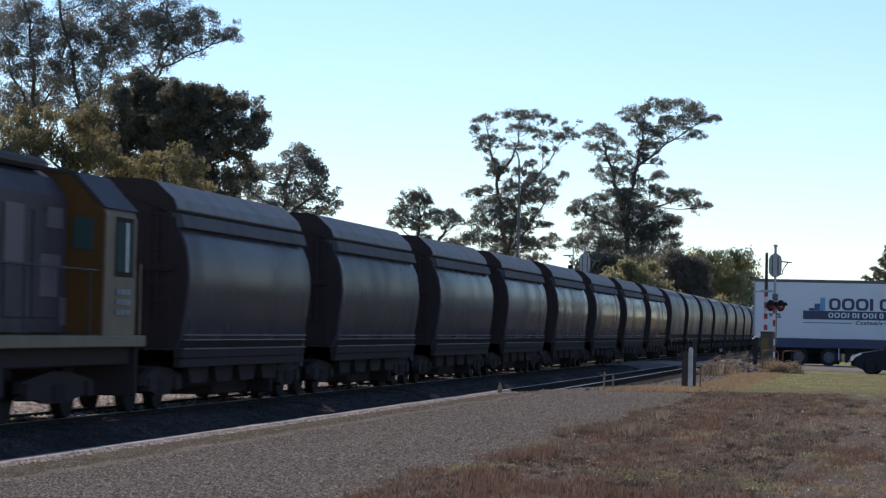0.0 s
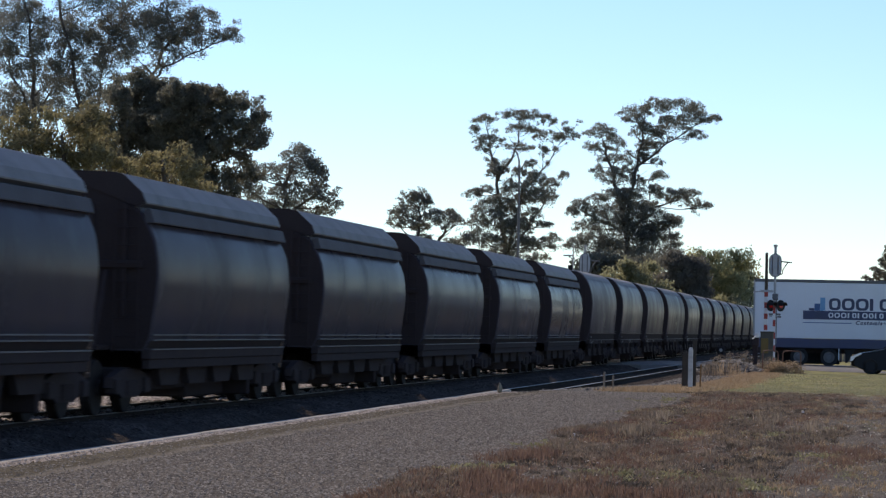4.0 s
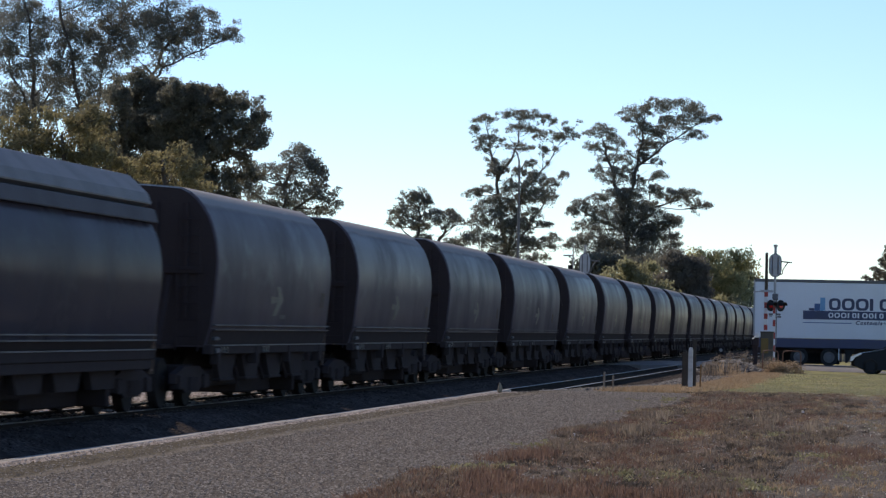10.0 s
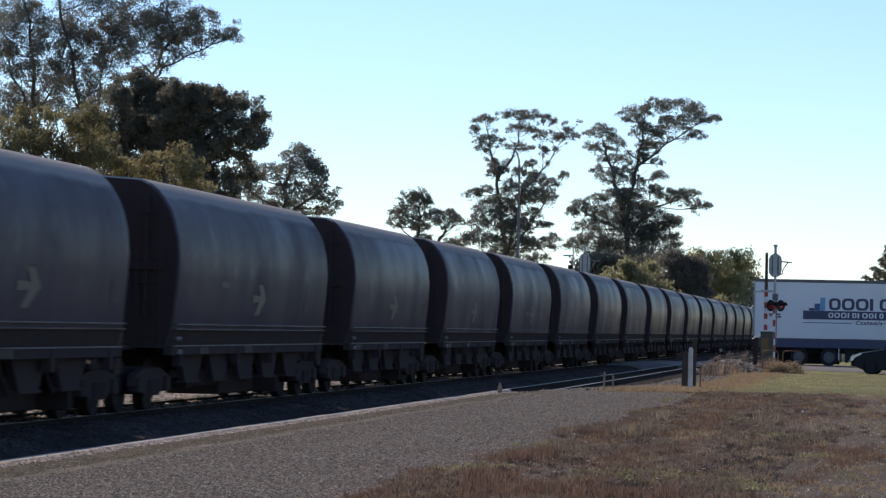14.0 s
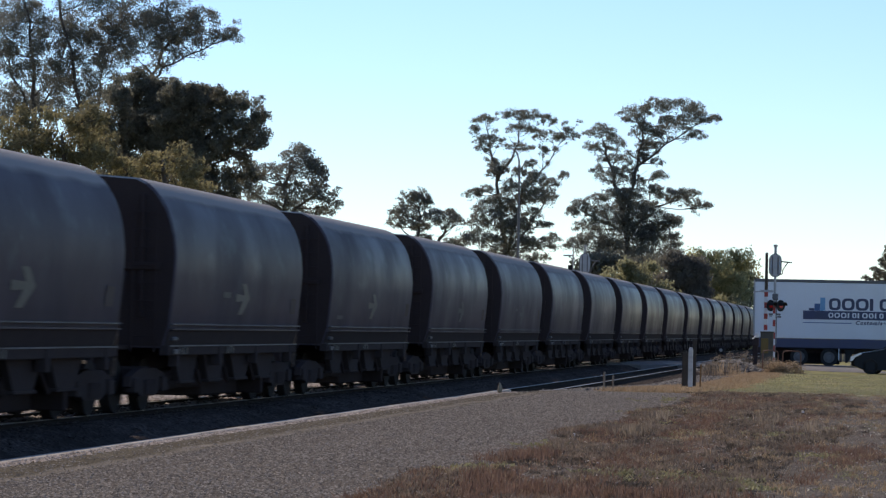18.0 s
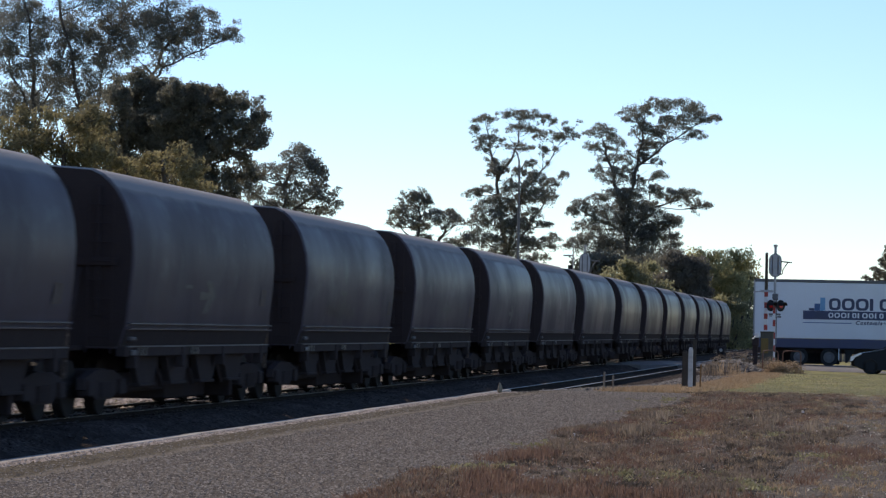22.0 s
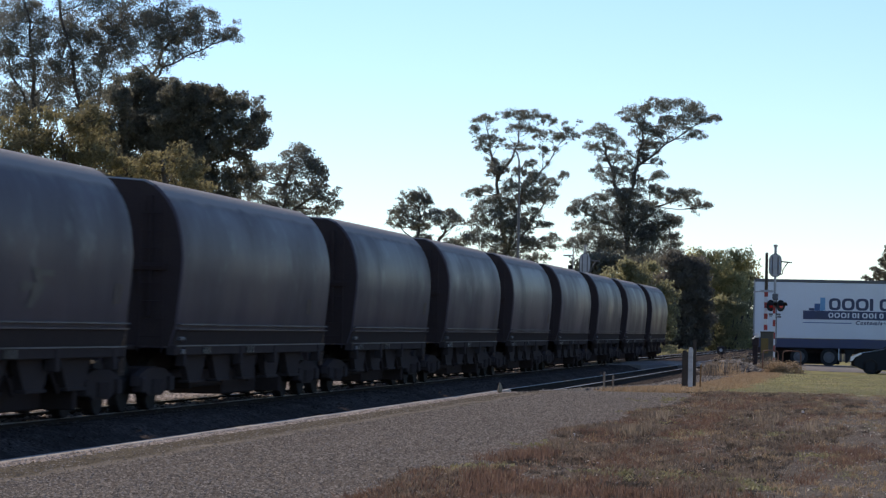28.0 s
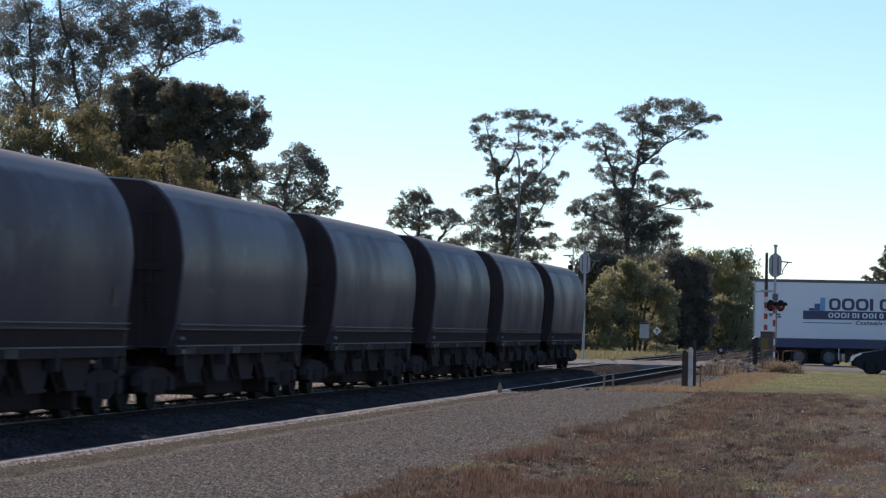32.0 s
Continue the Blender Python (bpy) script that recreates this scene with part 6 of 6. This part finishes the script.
def build_trailer():
    """A refrigerated semi-trailer: white panelled box, dark roof rail, navy lower band, axles near its tail."""
    t = empty("refrigerated_trailer", pose(-6.18, 141.0, -0.07, 0, 0, 1.5), "white refrigerated semi-trailer with navy lower band and blue lettering", "truck trailer")
    part("box_body", box(0.03, 13.6, 0.0, 2.5, 1.31, 3.98, 0.02), TRAILER_WHITE, t)
    part("roof_rail", box(0.0, 13.62, -0.02, 2.52, 3.98, 4.12, 0.02), POLE_GREY, t, "dark grey roof rail")
    part("lower_band", box(0.06, 13.6, -0.012, 2.5, 0.86, 1.30, 0.015), NAVY, t)
    part("rear_frame", box(-0.04, 0.03, -0.02, 2.52, 0.9, 4.05, 0.015), GALV, t)
    part("tail_light_bar", box(-0.06, 0.35, 0.05, 2.45, 0.62, 0.86, 0.02), UNDER, t)
    part("chassis", box(0.2, 13.4, 0.75, 1.75, 0.6, 0.9, 0.02), UNDER, t)
    part("belly_box", box(0.9, 4.1, 1.0, 1.6, 0.09, 0.62, 0.03), RUBBER, t)
    part("rear_flap", box(0.95, 1.0, 0.1, 2.4, 0.15, 0.62), RUBBER, t)
    part("side_skirt", extrude([(4.35, 0.86), (4.85, 0.86), (4.45, 0.18), (4.35, 0.18)], 0.10, 0.14), RUBBER, t)
    part("mudguard", box(1.4, 4.3, 0.08, 0.5, 0.80, 0.86, 0.01), RUBBER, t)
    for a in (2.16, 3.58):
        for b in (0.22, 2.28):
            add_wheel(t, a, b, 0.43, 0.36, POLE_GREY)
        part("axle", cyl((a, 0.3, 0.42), (a, 2.2, 0.42), 0.07, seg=10), UNDER, t)
    part("mud_flap", box(4.12, 4.16, 0.08, 0.5, 0.2, 0.8), RUBBER, t)
    part("landing_leg", box(9.6, 9.75, 0.3, 0.45, 0.07, 0.9, 0.01), GALV, t)
    part("stay_post", box(4.02, 4.07, 0.03, 0.07, 0.3, 0.95, 0.005), WHITE, t)
    for k in range(11):
        part("panel_seam", box(1.2 * (k + 1) - 0.006, 1.2 * (k + 1) + 0.006, -0.004, 0.01, 1.33, 3.96), WHITE, t)
    # lettering and emblem as plain shapes in their colours
    def flat(name, x0, x1, z0, z1, material, label, deep=0.006, bevel=0.0):
        return part(name, box(x0, x1, -deep - 0.004, -0.001 if deep < 0.008 else -0.006, z0, z1, bevel), material, t, label)
    flat("emblem_band", 2.32, 8.2, 2.23, 2.64, NAVY, "navy emblem band")
    flat("emblem_step", 2.59, 2.85, 2.645, 2.76, NAVY, "navy emblem step")
    flat("emblem_step", 2.855, 3.12, 2.645, 2.98, BLUE, "mid-blue emblem step")
    flat("emblem_step", 3.125, 3.36, 2.645, 3.27, PALE_BLUE, "light blue emblem step")

    def outline(x0, w, z0, z1):
        r = 0.34 * min(w, z1 - z0)
        pts = []
        for cx, cz, a0 in ((x0 + w - r, z1 - r, 0), (x0 + r, z1 - r, 90), (x0 + r, z0 + r, 180), (x0 + w - r, z0 + r, 270)):
            pts += [(cx + r * math.cos(radians(a0 + 30 * i)), cz + r * math.sin(radians(a0 + 30 * i))) for i in range(4)]
        return pts

    def ring(x0, w, z0, z1, thick, y0, y1, material, label):
        """A rounded ring, or with no room left inside a plain upright bar."""
        if w < thick * 2.5:
            part("lettering_bar", box(x0, x0 + w, y0, y1, z0, z1), material, t, label)
            return
        outer, inner = outline(x0, w, z0, z1), outline(x0 + thick, w - 2 * thick, z0 + thick * 0.8, z1 - thick * 0.8)
        bm = bmesh.new()
        loops = [[bm.verts.new((a, y, z)) for a, z in line] for y in (y0, y1) for line in (outer, inner)]
        n = len(outer)
        for p, q in ((0, 1), (2, 3), (0, 2), (1, 3)):
            for i in range(n):
                bm.faces.new((loops[p][i], loops[p][(i + 1) % n], loops[q][(i + 1) % n], loops[q][i]))
        bmesh.ops.recalc_face_normals(bm, faces=bm.faces[:])
        part("lettering_ring", bm, material, t, label)
    x = 3.54
    for w in (0.55, 0.60, 0.60, 0.16, 0.55, 0.5, 0.46):
        ring(x, w, 2.68, 3.25, 0.145, -0.010, -0.002, NAVY, "navy lettering shape")
        x += w + (0.06 if w > 0.2 else 0.30)
    x = 3.52
    for w in (0.235, 0.26, 0.26, 0.08, 0.2, 0.08, 0.26, 0.23, 0.08, 0.2):
        ring(x, w, 2.32, 2.56, 0.062, -0.016, -0.0105, TRAILER_WHITE, "white lettering shape")
        x += w + (0.05 if w > 0.1 else 0.14)
    flat("thin_rule", 2.34, 4.62, 2.05, 2.085, BLUE, "thin blue rule")
    cu = bpy.data.curves.new("slogan", "FONT")
    cu.body, cu.size, cu.shear, cu.extrude, cu.offset = "Customised", 0.26, 0.25, 0.003, 0.010
    cu.space_character = 1.28
    word = new("slogan", cu)
    dg = bpy.context.evaluated_depsgraph_get()
    me = bpy.data.meshes.new_from_object(word.evaluated_get(dg))
    bpy.data.objects.remove(word)
    me.materials.clear()
    me.materials.append(NAVY)
    word = new("slogan", me)
    word.parent = t
    word.matrix_local = pose(4.80, -0.006, 2.01, 90, 0, 0)
    tagged(word, "dark blue slanted word")
    return t


def build_car():
    """A black hatchback with its nose towards the railway."""
    c = empty("parked_car", pose(-1.30, 114.6, -0.07, 0, 0, -6), "glossy black hatchback waiting on the road", "car")
    side = [(0.02, 0.34), (0.0, 0.52), (0.06, 0.68), (0.28, 0.80), (0.95, 0.94), (1.22, 0.98), (1.85, 1.40), (2.3, 1.49), (3.2, 1.46), (3.85, 1.20),
            (4.2, 1.05), (4.28, 0.75), (4.24, 0.36), (3.95, 0.22), (0.4, 0.2)]
    bm = bmesh.new()
    rows = []
    for y, inset in ((0.0, 0.16), (0.05, 0.05), (0.16, 0.0), (0.88, -0.03), (1.60, 0.0), (1.71, 0.05), (1.76, 0.16)):
        row = []
        for x, z in side:
            k = max(0.0, (z - 0.95) / 0.5)
            yy = 0.88 + (y - 0.88) * (1 - 0.22 * min(k, 1))
            xx = x + (inset if x < 2 else -inset) * (1.0 if z < 1 else 0.2)
            row.append(bm.verts.new((xx, yy, z - (0.03 if inset > 0.1 else 0))))
        rows.append(row)
    n = len(side)
    for r0, r1 in zip(rows, rows[1:]):
        for i in range(n):
            bm.faces.new((r0[i], r0[(i + 1) % n], r1[(i + 1) % n], r1[i]))
    bm.faces.new(rows[0][::-1])
    bm.faces.new(rows[-1])
    bmesh.ops.recalc_face_normals(bm, faces=bm.faces[:])
    body = part("body", bm, CAR_BLACK, c, smooth=True)
    smooth_shell(body, 40)
    for y in (-0.012, 1.752):
        part("side_window", extrude([(1.42, 1.02), (1.95, 1.36), (2.35, 1.41), (3.1, 1.38), (3.6, 1.10), (3.5, 1.0)], y + 0.10 if y < 0 else y - 0.13, y + 0.13 if y < 0 else y - 0.10), GLASS, c)
    part("windscreen", extrude([(1.235, 1.0), (1.83, 1.395), (1.80, 1.40), (1.20, 1.0)], 0.25, 1.51), GLASS, c)
    for y in (0.06, 1.38):
        part("headlight", extrude([(0.0, 0.50), (0.03, 0.68), (0.40, 0.835), (0.46, 0.79), (0.2, 0.66), (0.1, 0.52)], y - 0.07, y + 0.34), LENS_CLEAR, c, "clear headlight")
    part("grille", box(-0.015, 0.06, 0.45, 1.30, 0.42, 0.60, 0.02), RUBBER, c)
    part("bumper_trim", box(-0.02, 0.1, 0.2, 1.56, 0.28, 0.36, 0.02), GALV, c)
    for y in (-0.10, 1.74):
        part("door_mirror", box(1.42, 1.62, y, y + 0.14, 1.0, 1.13, 0.03), CAR_BLACK, c)
        part("fog_light", box(0.0, 0.05, 0.12 if y < 0 else 1.5, 0.26 if y < 0 else 1.64, 0.40, 0.46, 0.01), LENS_CLEAR, c)
    for x in (0.78, 3.42):
        for y in (0.10, 1.66):
            add_wheel(c, x, y, 0.31, 0.2, UNDER)
    return c


build_trailer()
build_car()

# ---- weeds, dry grass and loose stones ----


def blades(name, label, material, spots, rng, tall, wide, per, spread, lean=0.5):
    """Tufts of thin bent blades."""
    spots = np.asarray(spots)
    base = np.repeat(spots, per, axis=0)
    n = len(base)
    base = base + np.column_stack((rng.normal(size=(n, 2)) * spread, np.zeros(n)))
    h = tall * rng.uniform(0.35, 1.2, n)
    a = rng.uniform(0, math.tau, n)
    tip = base + np.column_stack((np.cos(a) * h * lean * rng.random(n), np.sin(a) * h * lean * rng.random(n), h))
    mid = (base + tip) / 2 + np.column_stack((np.zeros(n), np.zeros(n), h * 0.12))
    b = rng.uniform(0, math.tau, n)
    w = np.column_stack((np.cos(b), np.sin(b), np.zeros(n))) * (wide * rng.uniform(0.6, 1.4, n))[:, None]
    v = np.stack((base - w, mid - w * 0.8, tip, mid + w * 0.8), axis=1).reshape(-1, 3)
    ob = leaf_part(name, [v], material, None)
    return tagged(ob, label, name.replace("_", " "), kind="stuff")


def scatter(rng, count, x0, x1, y0, y1, keep):
    out = []
    while len(out) < count:
        x, y = rng.uniform(x0, x1), y0 + (y1 - y0) * rng.random() ** 1.3
        if keep(x, y):
            out.append((x, y, ground_height(x, y) - 0.01))
    return out


def patchy(x, y, seed, fx=1.7, fy=0.24):
    """Uneven patches drawn out along the railway, at three sizes, so that their edges fray."""
    return noise.noise((x * fx, y * fy, seed)) + 0.55 * noise.noise((x * fx * 2.6, y * fy * 2.6, seed + 5.0)) + 0.75 * noise.noise((x * 23.0, y * 7.0, seed + 9.0))


def in_weeds(x, y):
    edge = -3.55 + 0.55 * noise.noise((x * 0.7, y * 0.2, 5)) + 0.25 * noise.noise((x * 2.0, y * 0.7, 7))
    inlet = ((x + 3.5) / 0.24) ** 2 + ((y - 24.9) / 1.1) ** 2 < 1 + 0.6 * noise.noise((x * 6, y * 2, 3))
    return x > edge and not inlet and y < 60.3 + noise.noise((x * 1.3, y * 0.5, 1)) * 2


def build_growth():
    rng = np.random.default_rng(11)

    def bare(x, y):
        """Gravel shows through, more so away from the railway."""
        return patchy(x, y, 2.0, 1.3, 0.16) > 0.26 - 0.55 * max(0.0, x + 1.5)
    blades("weed_litter", "low dead brown weeds matted on the ground", WEED_BROWN, scatter(rng, 11000, -4.2, 0.7, 17, 66, lambda x, y: in_weeds(x, y) and not bare(x, y)),
           rng, 0.024, 0.006, 9, 0.09, 2.2)
    blades("brown_weeds", "brown dead weeds in separate low mounds", WEED_BROWN, scatter(rng, 2000, -4.2, 0.7, 17, 64, lambda x, y: in_weeds(x, y) and not bare(x, y) and patchy(x, y, 9.0, 2.0, 0.3) > 0.15),
           rng, 0.062, 0.006, 30, 0.028, 1.1)
    blades("dark_weeds", "dark wiry weed cushions", WEED_DARK, scatter(rng, 1500, -4.2, 0.7, 17, 64, lambda x, y: in_weeds(x, y) and not bare(x, y) and patchy(x, y, 14.0, 2.4, 0.35) > 0.10),
           rng, 0.045, 0.007, 30, 0.032, 1.4)
    blades("straw_mounds", "bleached weed mounds among the brown", WEED_STRAW, scatter(rng, 420, -4.2, 0.7, 17, 64, lambda x, y: in_weeds(x, y) and patchy(x, y, 31.0, 1.6, 0.25) > 0.22),
           rng, 0.055, 0.005, 24, 0.030, 1.2)
    blades("rust_grass", "rust-red dead grass standing in clumps", WEED_RUST,
           scatter(rng, 3600, -4.2, 0.4, 17, 60, lambda x, y: in_weeds(x, y) and patchy(x, y, 6.0, 1.5, 0.22) > 0.22 + 0.16 * max(0.0, x + 2.2) - 0.45 * (y < 20.9)),
           rng, 0.062, 0.004, 15, 0.05, 1.2)
    blades("straw_grass", "pale dry straw grass tufts", WEED_STRAW, scatter(rng, 520, -4.2, 0.7, 17, 66, lambda x, y: in_weeds(x, y) and patchy(x, y, 4.0, 2.2, 0.35) > 0.25),
           rng, 0.055, 0.004, 11, 0.05, 1.4)
    blades("pale_litter", "pale dry leaves scattered among weeds", LITTER, scatter(rng, 2600, -4.2, 0.7, 17, 67, in_weeds), rng, 0.026, 0.009, 2, 0.05, 2.2)
    blades("dry_weed_stalks", "sparse upright dry straw stalks", WEED_STRAW, scatter(rng, 40, -3.8, 0.6, 18, 60, in_weeds), rng, 0.13, 0.0035, 5, 0.03, 0.6)
    blades("rust_weed_stalks", "sparse upright rust-brown weed stalks", WEED_BROWN, scatter(rng, 80, -3.8, 0.6, 18, 60, in_weeds), rng, 0.11, 0.0035, 7, 0.04, 0.7)
    blades("low_green_weeds", "thin green weeds creeping over dead litter", FRESH_LEAF, scatter(rng, 900, -4.0, 0.6, 17, 60, lambda x, y: in_weeds(x, y) and patchy(x, y, 21.0, 1.4, 0.22) > 0.5),
           rng, 0.024, 0.008, 9, 0.05, 2.0)
    heart = []
    for cx, cy, rx, ry, n in ((-3.32, 24.2, 0.12, 0.45, 80), (-2.15, 24.3, 0.22, 0.45, 90), (-1.72, 23.7, 0.20, 0.6, 110), (-1.33, 23.7, 0.22, 0.7, 170), (-1.05, 22.6, 0.18, 0.5, 60), (-2.27, 34.3, 0.12, 0.8, 40), (-2.03, 40.6, 0.28, 0.5, 60),
                              (-3.3, 43.0, 0.35, 1.2, 70), (-3.55, 51.0, 0.4, 1.2, 60), (-2.9, 37.0, 0.3, 1.0, 30), (-1.2, 34.5, 0.3, 0.6, 40), (-0.6, 29.0, 0.2, 0.8, 30), (-3.3, 29.5, 0.15, 0.8, 25)):
        p = rng.normal(size=(n, 2)) * (rx * 0.8, ry * 0.8)
        heart += [(cx + a, cy + b, ground_height(cx + a, cy + b)) for a, b in p]
    blades("green_weeds", "yellow-green leafy weeds among gravel", FRESH_LEAF, heart[::2], rng, 0.036, 0.012, 11, 0.028, 1.8)
    rusty, plumes = [], []
    for cx, cy, rx, ry, n in ((-3.18, 26.5, 0.16, 0.9, 90), (-2.5, 21.0, 0.5, 0.5, 120), (-1.7, 20.7, 0.5, 0.35, 90), (-3.0, 22.5, 0.15, 0.6, 50)):
        q = rng.normal(size=(n, 2)) * (rx * 0.8, ry * 0.8)
        rusty += [(cx + a, cy + b, ground_height(cx + a, cy + b)) for a, b in q]
    blades("tall_rust_grass", "rust-red grass standing at the edge of the gravel", WEED_RUST, rusty, rng, 0.10, 0.004, 14, 0.03, 0.6)
    for cx, cy, rx, ry, n in ((-2.75, 33.3, 0.09, 0.8, 22), (-2.94, 39.6, 0.07, 0.7, 14), (-1.45, 38.0, 0.15, 0.8, 16), (-2.5, 47.0, 0.2, 1.0, 6), (-0.9, 36.0, 0.15, 0.8, 12)):
        q = rng.normal(size=(n, 2)) * (rx * 0.8, ry * 0.8)
        plumes += [(cx + a, cy + b, ground_height(cx + a, cy + b)) for a, b in q]
    blades("seed_plumes", "pinkish dry seed plumes among dead weeds", PLUME, plumes, rng, 0.14, 0.006, 12, 0.025, 0.5)
    blades("lawn_grass", "mown green and straw grass", LAWN_LEAF, scatter(rng, 8000, -4.0, 2.5, 60, 112, lambda x, y: x > -3.7 and y > 60.3 + 0.8 * noise.noise((x, 0.5, 4))),
           rng, 0.03, 0.010, 8, 0.16, 1.2)
    blades("verge_grass", "dry straw grass on the railway verge", WEED_STRAW,
           scatter(rng, 2300, -6.0, -3.4, 58, 118, lambda x, y: x < -3.8 + 0.4 * noise.noise((x, y * 0.3, 3)) and x > -5.5 + 0.015 * (y - 58)), rng, 0.085, 0.009, 12, 0.16, 0.9)
    blades("tall_dry_weeds", "tall dead brown weeds by the crossing", WEED_STRAW,
           scatter(rng, 10, -5.7, -4.5, 94, 110, lambda x, y: True), rng, 0.55, 0.009, 9, 0.10, 0.4)
    blades("tall_brown_weeds", "tall dead brown weeds by the crossing", WEED_BROWN,
           scatter(rng, 10, -6.4, -5.2, 100, 112, lambda x, y: True), rng, 0.42, 0.012, 12, 0.14, 0.7)
    blades("far_bank_grass", "sunlit rough grass on the far railway bank", WEED_GREEN,
           scatter(rng, 3000, -30, -14.6, 128, 245, lambda x, y: not 117 < y - 0.1 * x < 149), rng, 0.34, 0.03, 9, 0.35, 0.8)
    blades("far_bank_straw", "dry straw patches on the far railway bank", WEED_STRAW,
           scatter(rng, 1500, -30, -14.6, 145, 245, lambda x, y: patchy(x * 0.3, y * 0.3, 12.0) > 0.05), rng, 0.30, 0.03, 9, 0.35, 0.8)
    blades("far_bank_green_grass", "green rough grass on the far railway bank", WEED_GREEN,
           scatter(rng, 3200, -30, -14.6, 145, 245, lambda x, y: True), rng, 0.26, 0.03, 9, 0.35, 0.6)


def build_stones():
    """Loose chips on the gravel strip and ballast, as one scatter each."""
    rng = np.random.default_rng(12)
    corner = np.array([(1, 0, 0), (0, 1, 0), (-1, 0, 0), (0, -1, 0), (0, 0, 0.8), (0, 0, -0.6)])
    tri = np.array([(0, 1, 4), (1, 2, 4), (2, 3, 4), (3, 0, 4)])

    def chips(name, label, spots, lo, hi, material):
        spots = np.asarray(spots)
        n = len(spots)
        size = rng.uniform(lo, hi, n)[:, None, None]
        jag = corner[None] * rng.uniform(0.6, 1.3, (n, 6, 1)) + rng.normal(size=(n, 6, 3)) * 0.16
        a = rng.uniform(0, math.tau, n)
        c, s = np.cos(a)[:, None], np.sin(a)[:, None]
        jag = np.stack((jag[:, :, 0] * c - jag[:, :, 1] * s, jag[:, :, 0] * s + jag[:, :, 1] * c, jag[:, :, 2] * 0.7), axis=2)
        v = (spots[:, None, :] + jag * size).reshape(-1, 3)
        f = (tri[None] + 6 * np.arange(n)[:, None, None]).reshape(-1)
        me = bpy.data.meshes.new(name)
        me.vertices.add(len(v))
        me.vertices.foreach_set("co", v.astype(np.float32).ravel())
        me.loops.add(len(f))
        me.loops.foreach_set("vertex_index", f.astype(np.int32))
        me.polygons.add(len(f) // 3)
        me.polygons.foreach_set("loop_start", np.arange(len(f) // 3, dtype=np.int32) * 3)
        me.update(calc_edges=True)
        me.materials.append(material)
        tagged(new(name, me), label, "stones", kind="stuff")

    def strewn(n, x0, x1, y0, y1):
        x, y = rng.uniform(x0, x1, n), y0 + (y1 - y0) * rng.random(n) ** 1.25
        z = np.array([ground_height(a, b) for a, b in zip(x, y)])
        return np.column_stack((x, y, z))
    chips("gravel_chips", "grey stone chips of the gravel strip", strewn(86000, -6.20, -3.3, 17, 60), 0.006, 0.0165, STONE)
    chips("edge_chips", "few stone chips trodden into the dirt beside the coping", strewn(9000, -6.86, -6.20, 17, 60), 0.005, 0.013, STONE)
    chips("pale_flecks", "pale flecks of stone and litter among weeds", strewn(1500, -3.3, 1.6, 17, 62) + np.array((0, 0, 0.035)), 0.006, 0.017, BANK_STONE)
    chips("loose_stones", "loose pale stones among weeds", strewn(26000, -3.9, 0.8, 17, 67), 0.005, 0.013, STONE)
    chips("edge_crumbs", "pale crumbs broken from the coping", strewn(5200, -6.93, -6.70, 17, 54), 0.010, 0.026, BANK_STONE)
    slope = np.array([(x, y) for x, y in zip(rng.uniform(-7.9, -4.6, 9000), rng.uniform(57, 100, 9000)) if x < -5.9 + 0.022 * (y - 57) + 0.35 * noise.noise((x, y * 0.3, 2))])
    chips("shoulder_stones", "loose grey stones on the slope beside the siding", np.column_stack((slope, [ground_height(a, b) for a, b in slope])), 0.02, 0.06, RUBBLE)
    # Main line sun and shade set by colour: pale far stones, dark near ones.
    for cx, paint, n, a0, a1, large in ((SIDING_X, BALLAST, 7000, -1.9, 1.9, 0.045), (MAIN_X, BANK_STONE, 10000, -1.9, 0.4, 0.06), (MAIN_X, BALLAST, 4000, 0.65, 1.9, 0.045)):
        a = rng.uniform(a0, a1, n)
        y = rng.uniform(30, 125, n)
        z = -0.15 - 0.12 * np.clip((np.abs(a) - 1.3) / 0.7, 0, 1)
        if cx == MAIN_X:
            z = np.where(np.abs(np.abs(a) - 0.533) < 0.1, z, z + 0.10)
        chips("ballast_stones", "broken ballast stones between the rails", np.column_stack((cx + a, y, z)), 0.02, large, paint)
    n = 420
    a, y = rng.normal(size=n) * 0.75, rng.normal(size=n) * 1.2
    heap = np.column_stack((-5.75 + np.clip(a, -1.4, 1.4), 112.5 + y, -0.05 + 0.45 * np.exp(-a * a / 0.8) * rng.random(n)))
    chips("rubble_heap", "heap of dark grey rubble by the crossing cabinet", heap, 0.06, 0.16, RUBBLE)
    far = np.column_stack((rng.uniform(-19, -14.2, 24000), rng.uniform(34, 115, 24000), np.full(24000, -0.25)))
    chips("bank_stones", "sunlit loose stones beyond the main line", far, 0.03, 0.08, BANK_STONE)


build_growth()
build_stones()

# ---- what moves ----
# seconds and metres that the train has gone
TRAVEL = [(0.0, 0.0), (6.0, 63.8), (9.0, 95.7), (12.0, 127.6), (14.0, 148.9), (17.0, 180.7), (19.0, 202.0), (21.0, 223.2), (23.0, 244.5), (25.0, 265.6),
          (28.0, 297.2), (30.0, 318.2), (32.0, 339.4)]


def motions():
    for w, y in TRAIN:
        walk(w, [(t, pose(MAIN_X, y - d, 0)) for t, d in TRAVEL])


motions()
